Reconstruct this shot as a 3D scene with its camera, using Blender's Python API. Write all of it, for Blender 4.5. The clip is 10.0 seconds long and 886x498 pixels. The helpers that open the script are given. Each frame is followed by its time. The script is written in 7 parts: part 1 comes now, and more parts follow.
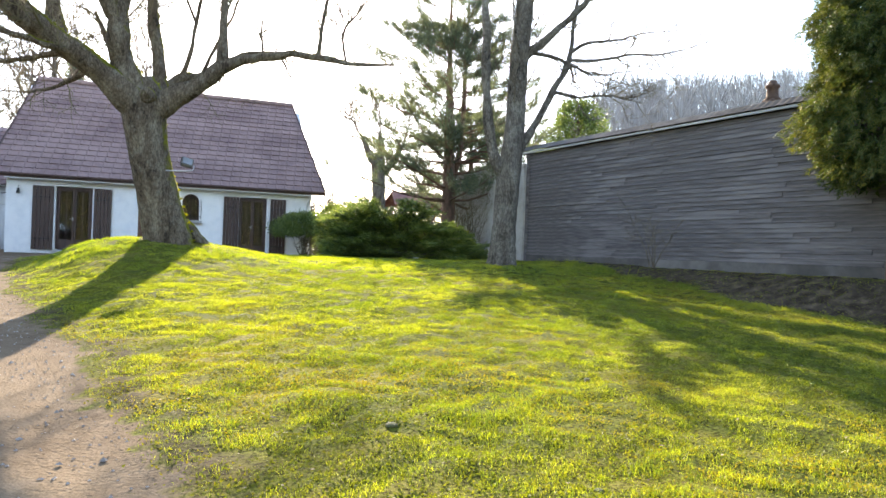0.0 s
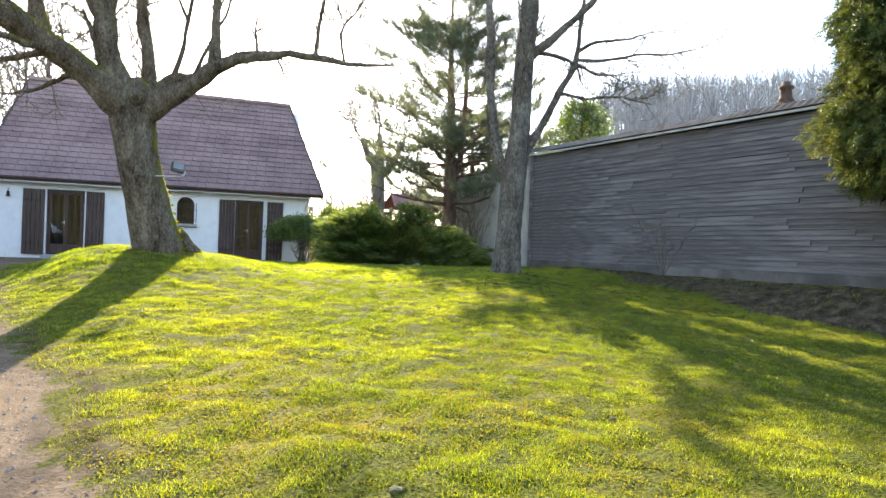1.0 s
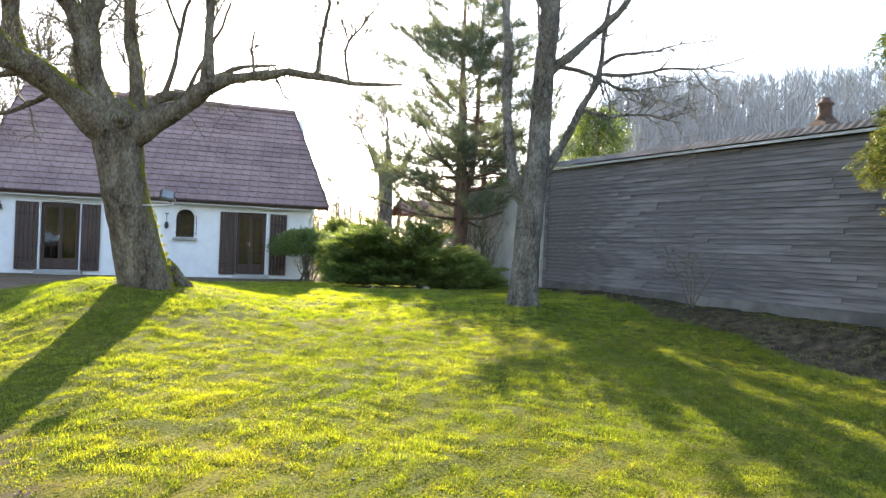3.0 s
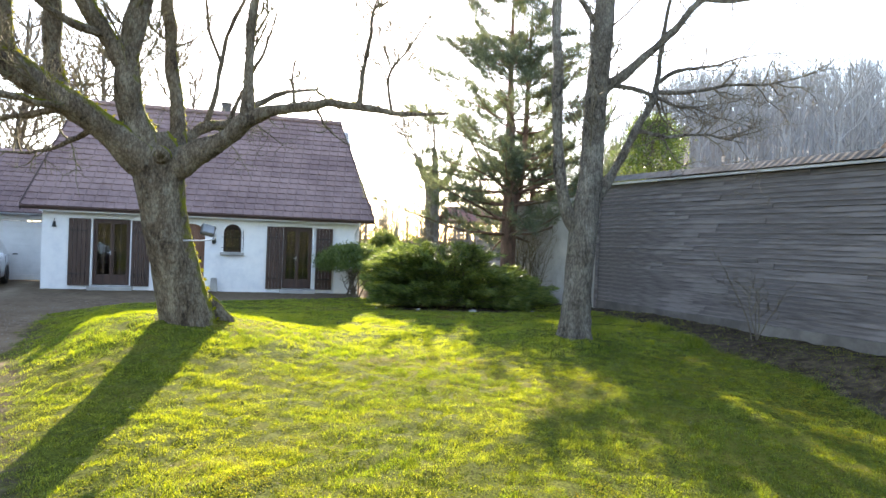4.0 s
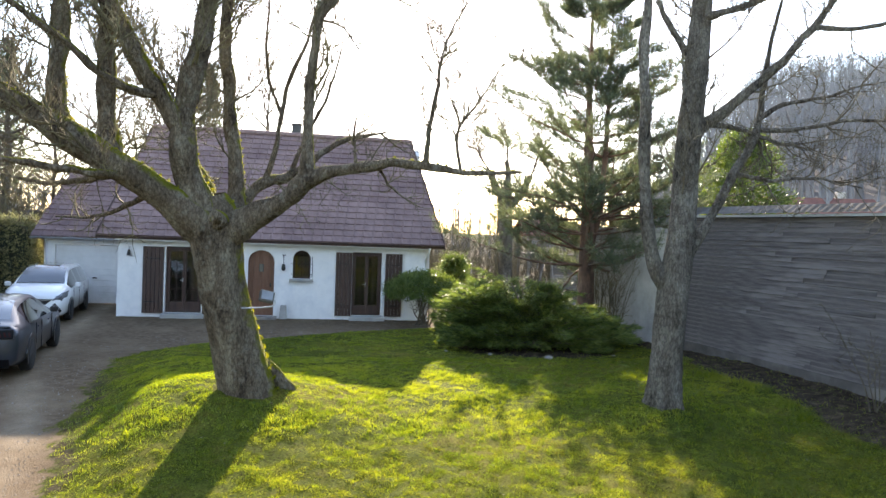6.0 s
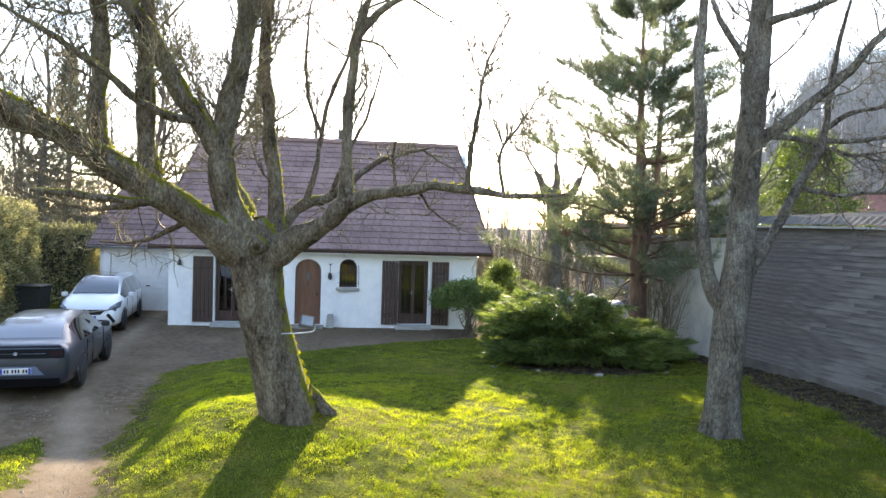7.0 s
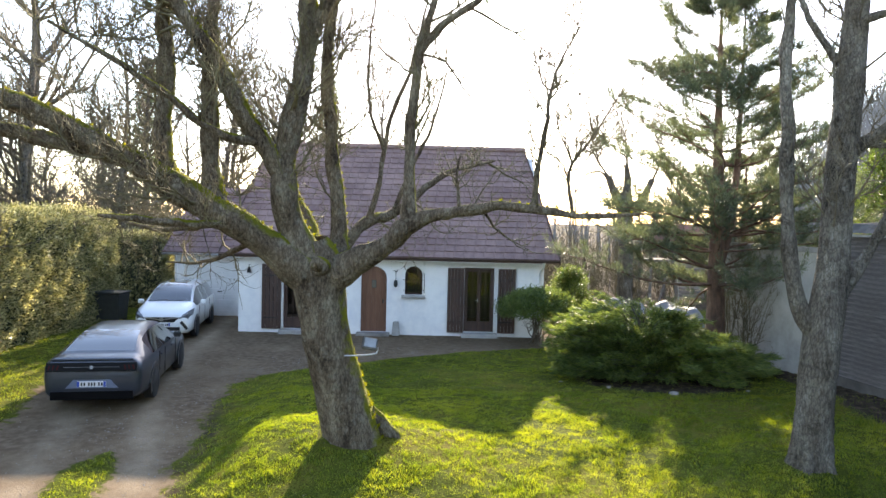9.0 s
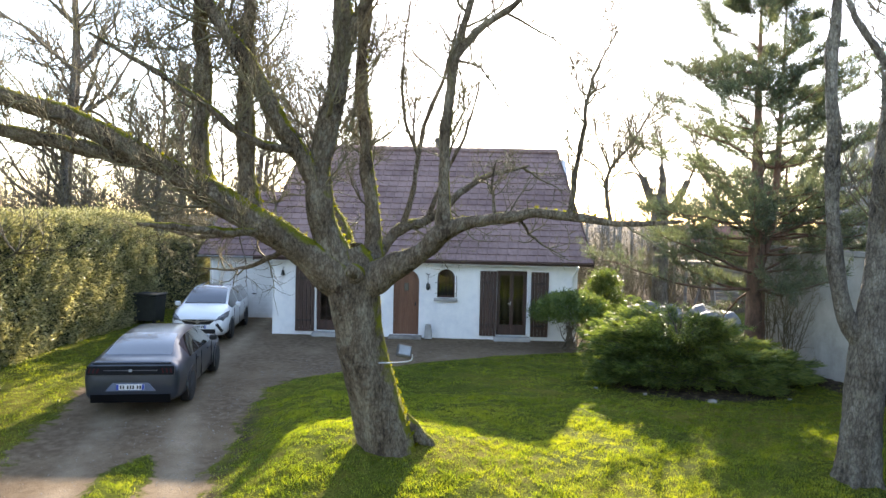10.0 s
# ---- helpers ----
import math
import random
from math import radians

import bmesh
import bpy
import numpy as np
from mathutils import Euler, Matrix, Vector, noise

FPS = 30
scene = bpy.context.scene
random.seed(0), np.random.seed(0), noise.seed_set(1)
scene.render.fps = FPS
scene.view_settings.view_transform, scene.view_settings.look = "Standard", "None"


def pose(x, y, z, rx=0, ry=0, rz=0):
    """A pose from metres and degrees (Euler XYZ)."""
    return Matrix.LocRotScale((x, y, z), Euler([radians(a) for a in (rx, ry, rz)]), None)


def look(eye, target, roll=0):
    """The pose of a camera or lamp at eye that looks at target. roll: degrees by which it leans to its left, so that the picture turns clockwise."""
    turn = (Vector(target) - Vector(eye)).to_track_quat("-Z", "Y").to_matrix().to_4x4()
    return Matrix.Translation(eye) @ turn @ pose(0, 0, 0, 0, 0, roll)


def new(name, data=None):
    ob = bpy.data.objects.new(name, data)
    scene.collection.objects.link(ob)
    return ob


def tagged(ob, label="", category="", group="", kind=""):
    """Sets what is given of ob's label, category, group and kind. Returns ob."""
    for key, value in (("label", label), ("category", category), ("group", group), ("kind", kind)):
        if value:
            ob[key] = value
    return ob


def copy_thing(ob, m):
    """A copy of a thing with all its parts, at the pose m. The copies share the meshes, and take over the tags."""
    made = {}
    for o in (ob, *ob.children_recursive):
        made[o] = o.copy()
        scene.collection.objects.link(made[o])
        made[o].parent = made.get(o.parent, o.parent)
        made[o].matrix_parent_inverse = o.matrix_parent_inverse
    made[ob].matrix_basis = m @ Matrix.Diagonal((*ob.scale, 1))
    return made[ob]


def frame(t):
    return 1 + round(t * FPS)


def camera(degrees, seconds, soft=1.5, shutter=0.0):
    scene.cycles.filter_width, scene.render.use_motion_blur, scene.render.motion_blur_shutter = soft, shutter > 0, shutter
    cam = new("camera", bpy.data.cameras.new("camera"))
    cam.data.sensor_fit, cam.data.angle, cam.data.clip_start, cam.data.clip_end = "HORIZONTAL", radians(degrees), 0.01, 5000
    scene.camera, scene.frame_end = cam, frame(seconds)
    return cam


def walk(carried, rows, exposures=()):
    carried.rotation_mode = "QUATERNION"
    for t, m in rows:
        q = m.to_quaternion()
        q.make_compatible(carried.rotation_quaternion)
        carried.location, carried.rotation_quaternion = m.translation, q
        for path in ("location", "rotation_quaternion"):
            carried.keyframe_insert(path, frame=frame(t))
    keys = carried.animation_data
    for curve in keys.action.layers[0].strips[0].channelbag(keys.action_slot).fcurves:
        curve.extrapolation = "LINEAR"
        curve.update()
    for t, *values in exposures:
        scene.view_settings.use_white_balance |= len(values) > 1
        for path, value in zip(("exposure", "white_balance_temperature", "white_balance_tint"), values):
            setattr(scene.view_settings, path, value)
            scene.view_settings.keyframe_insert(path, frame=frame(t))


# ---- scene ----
cam = camera(65.0, 10.0)
PATH = [
    (0, (-1.572, -26.834, 0.522), (-0.856, -24.967, 0.529), 2.1),
    (0.5, (-1.51, -26.547, 0.6), (-0.792, -24.68, 0.605), 2.1),
    (1, (-1.438, -26.262, 0.697), (-0.719, -24.396, 0.702), 2.1),
    (1.5, (-1.37, -25.994, 0.806), (-0.648, -24.129, 0.811), 2.2),
    (2, (-1.301, -25.746, 0.902), (-0.578, -23.882, 0.904), 2.2),
    (2.5, (-1.23, -25.491, 1.059), (-0.506, -23.627, 1.059), 2.2),
    (2.7, (-1.207, -25.384, 1.159), (-0.483, -23.52, 1.158), 2.3),
    (3.8, (-1.008, -24.83, 1.909), (-0.428, -22.916, 1.883), 2.3),
    (4, (-0.99, -24.738, 1.988), (-0.421, -22.821, 1.965), 2.3),
    (4.5, (-0.946, -24.48, 2.333), (-0.413, -22.553, 2.304), 2.3),
    (5, (-0.89, -24.243, 2.638), (-0.396, -22.305, 2.599), 2.3),
    (5.5, (-0.813, -24.019, 2.91), (-0.37, -22.07, 2.862), 2.1),
    (5.7, (-0.811, -23.924, 2.973), (-0.395, -21.968, 2.927), 2.2),
    (6.8, (-0.613, -23.464, 3.482), (-0.371, -21.48, 3.411), 1.8),
    (7, (-0.619, -23.43, 3.521), (-0.394, -21.444, 3.451), 1.8),
    (7.5, (-0.582, -23.295, 3.631), (-0.399, -21.304, 3.554), 1.7),
    (8, (-0.568, -23.195, 3.706), (-0.433, -21.201, 3.626), 1.6),
    (8.5, (-0.557, -23.115, 3.769), (-0.474, -21.118, 3.688), 1.5),
    (9, (-0.574, -23.063, 3.85), (-0.54, -21.065, 3.765), 1.4),
    (9.5, (-0.604, -22.986, 3.91), (-0.618, -20.988, 3.824), 1.4),
    (10, (-0.635, -22.986, 3.953), (-0.689, -20.989, 3.865), 1.3),
]
walk(cam, [(t, look(eye, target, roll)) for t, eye, target, roll in PATH], [(0.0, 2.50, 7250.0, 16.0), (4.5, 2.58, 7250.0, 16.0), (5.1, 2.52, 7250.0, 16.0), (5.5, 2.15, 7250.0, 16.0), (7.0, 2.48, 7250.0, 16.0), (8.5, 2.45, 7250.0, 16.0), (9.0, 2.30, 7250.0, 16.0), (10.0, 2.35, 7250.0, 16.0)])

# ---- light ----
SUN_AZ, SUN_EL = radians(7.6), radians(22.5)   # azimuth from +y towards +x
world = bpy.data.worlds.new("world")
scene.world = world
world.use_nodes = True
wn = world.node_tree
sky = wn.nodes.new("ShaderNodeTexSky")
sky.sky_type = "NISHITA"
sky.sun_disc = False
sky.sun_elevation, sky.sun_rotation = SUN_EL, SUN_AZ
sky.air_density, sky.dust_density, sky.ozone_density = 1.0, 0.3, 1.0
wn.links.new(sky.outputs[0], wn.nodes["Background"].inputs[0])
wn.nodes["Background"].inputs[1].default_value = 0.15
sun = new("sun", bpy.data.lights.new("sun", "SUN"))
sun.data.energy, sun.data.angle, sun.data.color = 4.1, radians(0.5), (1.0, 0.92, 0.78)
sun_from = Vector((math.sin(SUN_AZ) * math.cos(SUN_EL), math.cos(SUN_AZ) * math.cos(SUN_EL), math.sin(SUN_EL)))
sun.matrix_world = look(sun_from * 50, (0, 0, 0))


# ---- materials ----
def mat(name, ramp, scale=6.0, rough=0.8, metal=0.0, bump=0.2, bscale=None, detail=6.0, stretch=(1, 1, 1), rand=0.0,
        trans=None, spec=0.5, coat=0.0, obj=True, island=False, bdist=0.02):
    """A node material: colours of the ramp spread by noise at two scales, with a bump; trans mixes in a translucent colour."""
    m = bpy.data.materials.new(name)
    m.use_nodes = True
    t = m.node_tree
    N, L = t.nodes, t.links
    b = N["Principled BSDF"]
    out = N["Material Output"]
    co = N.new("ShaderNodeTexCoord")
    mp = N.new("ShaderNodeMapping")
    mp.inputs["Scale"].default_value = stretch
    L.new(co.outputs["Object" if obj else "Generated"], mp.inputs[0])
    n1 = N.new("ShaderNodeTexNoise")
    n1.inputs["Scale"].default_value, n1.inputs["Detail"].default_value = scale, detail
    n1.inputs["Roughness"].default_value = 0.65
    L.new(mp.outputs[0], n1.inputs[0])
    n2 = N.new("ShaderNodeTexNoise")
    n2.inputs["Scale"].default_value, n2.inputs["Detail"].default_value = scale * 0.17, 3
    L.new(mp.outputs[0], n2.inputs[0])
    mx = N.new("ShaderNodeMath")
    mx.operation = "MULTIPLY_ADD"
    mx.inputs[1].default_value = 0.5
    L.new(n2.outputs[0], mx.inputs[0])
    h = N.new("ShaderNodeMath")
    h.operation = "MULTIPLY"
    h.inputs[1].default_value = 0.5
    L.new(n1.outputs[0], h.inputs[0])
    L.new(h.outputs[0], mx.inputs[2])
    val = mx.outputs[0]
    if rand:
        r = N.new("ShaderNodeNewGeometry" if island else "ShaderNodeObjectInfo")
        a = N.new("ShaderNodeMath")
        a.operation = "MULTIPLY_ADD"
        a.inputs[1].default_value = rand
        L.new(r.outputs["Random Per Island" if island else "Random"], a.inputs[0])
        o = N.new("ShaderNodeMath")
        o.operation = "SUBTRACT"
        o.inputs[1].default_value = rand / 2
        L.new(val, o.inputs[0])
        L.new(o.outputs[0], a.inputs[2])
        val = a.outputs[0]
    cr = N.new("ShaderNodeValToRGB")
    L.new(val, cr.inputs[0])
    e = cr.color_ramp.elements
    k = len(ramp)
    for i, c in enumerate(ramp):
        p = 0.37 + 0.26 * i / max(1, k - 1)
        el = e[i] if i < 2 else e.new(p)
        el.position = p
        el.color = (*c, 1)
    L.new(cr.outputs[0], b.inputs["Base Color"])
    b.inputs["Roughness"].default_value, b.inputs["Metallic"].default_value = rough, metal
    b.inputs["Specular IOR Level"].default_value = spec
    b.inputs["Coat Weight"].default_value, b.inputs["Coat Roughness"].default_value = coat, 0.04
    if bump:
        bn = N.new("ShaderNodeTexNoise")
        bn.inputs["Scale"].default_value, bn.inputs["Detail"].default_value = bscale or scale * 3, 8
        L.new(mp.outputs[0], bn.inputs[0])
        bp = N.new("ShaderNodeBump")
        bp.inputs["Strength"].default_value, bp.inputs["Distance"].default_value = bump, bdist
        L.new(bn.outputs[0], bp.inputs["Height"])
        L.new(bp.outputs[0], b.inputs["Normal"])
    if trans:
        tr = N.new("ShaderNodeBsdfTranslucent")
        tint = N.new("ShaderNodeMix")
        tint.data_type, tint.blend_type = "RGBA", "MULTIPLY"
        tint.inputs[0].default_value = 1.0
        L.new(cr.outputs[0], tint.inputs[6])
        tint.inputs[7].default_value = (*trans[0], 1)
        L.new(tint.outputs[2], tr.inputs[0])
        ms = N.new("ShaderNodeMixShader")
        ms.inputs[0].default_value = trans[1]
        L.new(b.outputs[0], ms.inputs[1])
        L.new(tr.outputs[0], ms.inputs[2])
        L.new(ms.outputs[0], out.inputs[0])
    return m


M = {}
M["grass"] = mat("grass", [(0.066, 0.1, 0.021), (0.128, 0.162, 0.031), (0.215, 0.228, 0.05)], 2.0, 0.38, bump=0, trans=((2.5, 2.5, 0.35), 0.53), rand=0.3, island=True, spec=0.5)
M["moss"] = mat("moss", [(0.05, 0.07, 0.013), (0.1, 0.118, 0.02), (0.185, 0.155, 0.028)], 0.9, 0.7, bump=0, trans=((1.9, 1.8, 0.4), 0.42), rand=0.1, island=True, spec=0.25)
M["moss_fuzz"] = mat("moss_fuzz", [(0.12, 0.13, 0.012), (0.20, 0.21, 0.016), (0.28, 0.27, 0.03)], 4.0, 0.8, bump=0, trans=((1.8, 1.7, 0.5), 0.5), rand=0.3, island=True, spec=0.1)
M["soil"] = mat("soil", [(0.035, 0.045, 0.015), (0.07, 0.075, 0.025), (0.12, 0.11, 0.045)], 5.0, 0.95, bump=0.6, bscale=40)


def ground_material():
    """Gravel where the attribute drive is above 0, mossy soil where it is below, with a frayed edge between."""
    m = mat("ground", [(0.042, 0.056, 0.011), (0.075, 0.091, 0.018), (0.13, 0.12, 0.028)], 1.6, 0.95, bump=0.7, bscale=45, spec=0.03)
    N, L = m.node_tree.nodes, m.node_tree.links
    b = N["Principled BSDF"]
    lawn = b.inputs["Base Color"].links[0].from_socket
    co = N.new("ShaderNodeTexCoord")

    def noise_node(scale, detail=5):
        n = N.new("ShaderNodeTexNoise")
        n.inputs["Scale"].default_value, n.inputs["Detail"].default_value = scale, detail
        L.new(co.outputs["Object"], n.inputs[0])
        return n.outputs[0]

    def ramp(src, stops):
        r = N.new("ShaderNodeValToRGB")
        L.new(src, r.inputs[0])
        for i, (p, c) in enumerate(stops):
            e = r.color_ramp.elements[i] if i < 2 else r.color_ramp.elements.new(p)
            e.position, e.color = p, (*c, 1)
        return r.outputs[0]

    def mix(fac, a, b2, mode="MIX"):
        x = N.new("ShaderNodeMix")
        x.data_type, x.blend_type = "RGBA", mode
        if isinstance(fac, float):
            x.inputs[0].default_value = fac
        else:
            L.new(fac, x.inputs[0])
        L.new(a, x.inputs[6])
        L.new(b2, x.inputs[7])
        return x.outputs[2]

    gravel = ramp(noise_node(1.1, 6), [(0.35, (0.15, 0.108, 0.069)), (0.52, (0.195, 0.146, 0.095)), (0.72, (0.25, 0.195, 0.13))])
    grit = ramp(noise_node(70, 3), [(0.34, (0.7, 0.7, 0.7)), (0.64, (1.15, 1.15, 1.15))])
    gravel = mix(1.0, gravel, grit, "MULTIPLY")
    lawn = mix(1.0, lawn, ramp(noise_node(38, 6), [(0.36, (0.35, 0.32, 0.26)), (0.55, (1.2, 1.15, 0.9))]), "MULTIPLY")
    a = N.new("ShaderNodeAttribute")
    a.attribute_name = "drive"
    ad = N.new("ShaderNodeMath")
    ad.operation = "MULTIPLY_ADD"
    ad.inputs[1].default_value = 0.9
    L.new(noise_node(5.0, 8), ad.inputs[0])
    sub = N.new("ShaderNodeMath")
    sub.operation = "SUBTRACT"
    sub.inputs[1].default_value = 0.45
    L.new(a.outputs["Fac"], sub.inputs[0])
    L.new(sub.outputs[0], ad.inputs[2])
    edge = ramp(ad.outputs[0], [(0.0, (0, 0, 0)), (0.12, (1, 1, 1))])
    bed = N.new("ShaderNodeAttribute")
    bed.attribute_name = "bed"
    bw = N.new("ShaderNodeMath")
    bw.operation = "MULTIPLY_ADD"
    bw.inputs[1].default_value = 0.8
    L.new(noise_node(4.0, 7), bw.inputs[0])
    b3 = N.new("ShaderNodeMath")
    b3.operation = "SUBTRACT"
    b3.inputs[1].default_value = 0.4
    L.new(bed.outputs["Fac"], b3.inputs[0])
    L.new(b3.outputs[0], bw.inputs[2])
    earth = ramp(noise_node(6.0, 6), [(0.35, (0.03, 0.022, 0.015)), (0.55, (0.065, 0.05, 0.033)), (0.7, (0.12, 0.09, 0.06))])
    lawn = mix(ramp(bw.outputs[0], [(0.3, (0, 0, 0)), (0.6, (1, 1, 1))]), lawn, earth)
    trodden = ramp(noise_node(7.0, 6), [(0.35, (0.095, 0.068, 0.044)), (0.5, (0.13, 0.096, 0.064)), (0.68, (0.17, 0.128, 0.088))])
    gravel = mix(ramp(noise_node(0.6, 5), [(0.34, (0.3, 0.3, 0.3)), (0.6, (0.95, 0.95, 0.95))]), gravel, trodden)
    rut = N.new("ShaderNodeAttribute")
    rut.attribute_name = "rut"
    packed = ramp(noise_node(2.3, 6), [(0.34, (0.215, 0.165, 0.112)), (0.52, (0.265, 0.21, 0.148)), (0.7, (0.315, 0.255, 0.185))])
    packed = mix(1.0, packed, grit, "MULTIPLY")
    gravel = mix(rut.outputs["Fac"], gravel, packed)
    slope_litter = N.new("ShaderNodeAttribute")
    slope_litter.attribute_name = "woodland"
    lawn = mix(slope_litter.outputs["Fac"], lawn, ramp(noise_node(0.12, 6), [(0.35, (0.11, 0.10, 0.095)), (0.55, (0.16, 0.15, 0.14)), (0.7, (0.21, 0.20, 0.185))]))
    L.new(mix(edge, lawn, gravel), b.inputs["Base Color"])
    return m


M["ground"] = ground_material()
M["stucco"] = mat("stucco", [(0.72, 0.73, 0.74), (0.82, 0.82, 0.81), (0.86, 0.86, 0.85)], 3.0, 0.9, bump=0.35, bscale=45)
M["tile"] = mat("tile", [(0.15, 0.09, 0.085), (0.205, 0.13, 0.12), (0.26, 0.17, 0.155)], 5.0, 0.75, bump=0.2, rand=0.12, bscale=30)
M["shutter"] = mat("shutter", [(0.035, 0.018, 0.012), (0.055, 0.028, 0.02), (0.075, 0.04, 0.028)], 8.0, 0.55, bump=0.15, stretch=(6, 6, 0.6))
M["door_wood"] = mat("door_wood", [(0.10, 0.04, 0.02), (0.15, 0.065, 0.035), (0.20, 0.09, 0.05)], 6.0, 0.5, bump=0.15, stretch=(6, 6, 0.5))
M["fence_wood"] = mat("fence_wood", [(0.05, 0.044, 0.043), (0.11, 0.097, 0.095), (0.185, 0.165, 0.162)], 4.0, 0.85, bump=0.4, stretch=(0.5, 8, 8), rand=0.05, bscale=14)
M["hedge"] = mat("hedge", [(0.16, 0.16, 0.078), (0.31, 0.30, 0.155), (0.5, 0.47, 0.30)], 3.0, 0.35, bump=0, trans=((1.4, 1.35, 0.8), 0.45), rand=0.5, island=True, spec=0.5)
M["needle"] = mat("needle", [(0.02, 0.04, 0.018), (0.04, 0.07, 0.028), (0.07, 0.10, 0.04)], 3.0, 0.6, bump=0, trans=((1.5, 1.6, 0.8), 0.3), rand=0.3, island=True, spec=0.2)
M["plinth"] = mat("plinth", [(0.06, 0.055, 0.05), (0.11, 0.10, 0.092), (0.19, 0.175, 0.16)], 1.5, 0.95, bump=0.4, spec=0.2)
M["joinery"] = mat("joinery", [(0.03, 0.014, 0.01), (0.05, 0.023, 0.016), (0.07, 0.034, 0.023)], 6.0, 0.5, bump=0.12, stretch=(6, 6, 0.5))
M["masonry"] = mat("masonry", [(0.30, 0.28, 0.25), (0.42, 0.40, 0.36), (0.5, 0.48, 0.44)], 2.0, 0.95, bump=0.4)
M["dark_paint"] = mat("dark_paint", [(0.03, 0.037, 0.052), (0.04, 0.048, 0.066)], 2.0, 0.35, metal=0.35, bump=0, coat=0.5)
M["gloss_black"] = mat("gloss_black", [(0.004, 0.004, 0.005), (0.007, 0.007, 0.008)], 2.0, 0.3, bump=0, spec=0.06)
M["white_paint"] = mat("white_paint", [(0.75, 0.77, 0.78), (0.8, 0.81, 0.82)], 2.0, 0.35, bump=0, coat=1.0)



def mossy(name, amount, ramp, moss=(0.20, 0.24, 0.015)):
    """Furrowed bark with moss on the faces that look up and towards the light."""
    m = mat(name, ramp, 24.0, 0.95, bump=1.0, bscale=34, stretch=(1, 1, 0.4), spec=0.12, bdist=0.07)
    N, L = m.node_tree.nodes, m.node_tree.links
    b = N["Principled BSDF"]
    bark = b.inputs["Base Color"].links[0].from_socket
    co = N.new("ShaderNodeTexCoord")
    wob = N.new("ShaderNodeTexNoise")
    wob.inputs["Scale"].default_value, wob.inputs["Detail"].default_value = 9.0, 4
    L.new(co.outputs["Object"], wob.inputs[0])
    bend = N.new("ShaderNodeVectorMath")
    bend.operation = "MULTIPLY_ADD"
    bend.inputs[1].default_value = (0.09, 0.09, 0.16)
    L.new(wob.outputs["Color"], bend.inputs[0])
    L.new(co.outputs["Object"], bend.inputs[2])
    sq = N.new("ShaderNodeVectorMath")
    sq.operation = "MULTIPLY"
    sq.inputs[1].default_value = (1, 1, 0.36)
    L.new(bend.outputs[0], sq.inputs[0])
    plates = N.new("ShaderNodeTexVoronoi")
    plates.feature = "DISTANCE_TO_EDGE"
    plates.inputs["Scale"].default_value = 25.0
    L.new(sq.outputs[0], plates.inputs[0])
    crack = N.new("ShaderNodeMapRange")
    crack.inputs["From Min"].default_value, crack.inputs["From Max"].default_value = 0.01, 0.16
    crack.inputs["To Min"].default_value, crack.inputs["To Max"].default_value = 0.66, 1.12
    L.new(plates.outputs["Distance"], crack.inputs[0])
    cut = N.new("ShaderNodeMix")
    cut.data_type, cut.blend_type = "RGBA", "MULTIPLY"
    cut.inputs[0].default_value = 1.0
    L.new(bark, cut.inputs[6])
    L.new(crack.outputs[0], cut.inputs[7])
    bark = cut.outputs[2]
    spots = N.new("ShaderNodeTexNoise")
    spots.inputs["Scale"].default_value, spots.inputs["Detail"].default_value, spots.inputs["Roughness"].default_value = 7.0, 9, 0.75
    L.new(co.outputs["Object"], spots.inputs[0])
    crust = N.new("ShaderNodeMapRange")
    crust.inputs["From Min"].default_value, crust.inputs["From Max"].default_value = 0.53, 0.66
    crust.inputs["To Max"].default_value = 0.6
    L.new(spots.outputs[0], crust.inputs[0])
    lichen = N.new("ShaderNodeMix")
    lichen.data_type = "RGBA"
    L.new(crust.outputs[0], lichen.inputs[0])
    L.new(bark, lichen.inputs[6])
    lichen.inputs[7].default_value = (0.26, 0.245, 0.195, 1)
    bark = lichen.outputs[2]
    relief = N.new("ShaderNodeBump")
    relief.inputs["Strength"].default_value, relief.inputs["Distance"].default_value = 0.6, 0.02
    L.new(crack.outputs[0], relief.inputs["Height"])
    if b.inputs["Normal"].links:
        L.new(b.inputs["Normal"].links[0].from_socket, relief.inputs["Normal"])
    L.new(relief.outputs[0], b.inputs["Normal"])
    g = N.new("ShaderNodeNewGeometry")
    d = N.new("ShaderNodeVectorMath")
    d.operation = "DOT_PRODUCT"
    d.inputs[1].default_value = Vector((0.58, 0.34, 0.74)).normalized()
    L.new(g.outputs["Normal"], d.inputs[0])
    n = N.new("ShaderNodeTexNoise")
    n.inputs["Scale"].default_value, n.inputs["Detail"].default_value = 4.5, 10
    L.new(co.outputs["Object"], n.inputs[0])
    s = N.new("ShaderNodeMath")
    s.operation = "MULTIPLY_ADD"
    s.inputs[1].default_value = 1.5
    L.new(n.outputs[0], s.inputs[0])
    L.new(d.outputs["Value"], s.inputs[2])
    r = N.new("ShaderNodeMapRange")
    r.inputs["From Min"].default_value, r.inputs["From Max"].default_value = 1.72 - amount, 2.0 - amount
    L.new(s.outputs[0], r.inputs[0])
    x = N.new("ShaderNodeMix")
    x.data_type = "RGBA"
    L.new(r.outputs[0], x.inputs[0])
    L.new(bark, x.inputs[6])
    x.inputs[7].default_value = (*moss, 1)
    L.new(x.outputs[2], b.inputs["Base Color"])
    return m


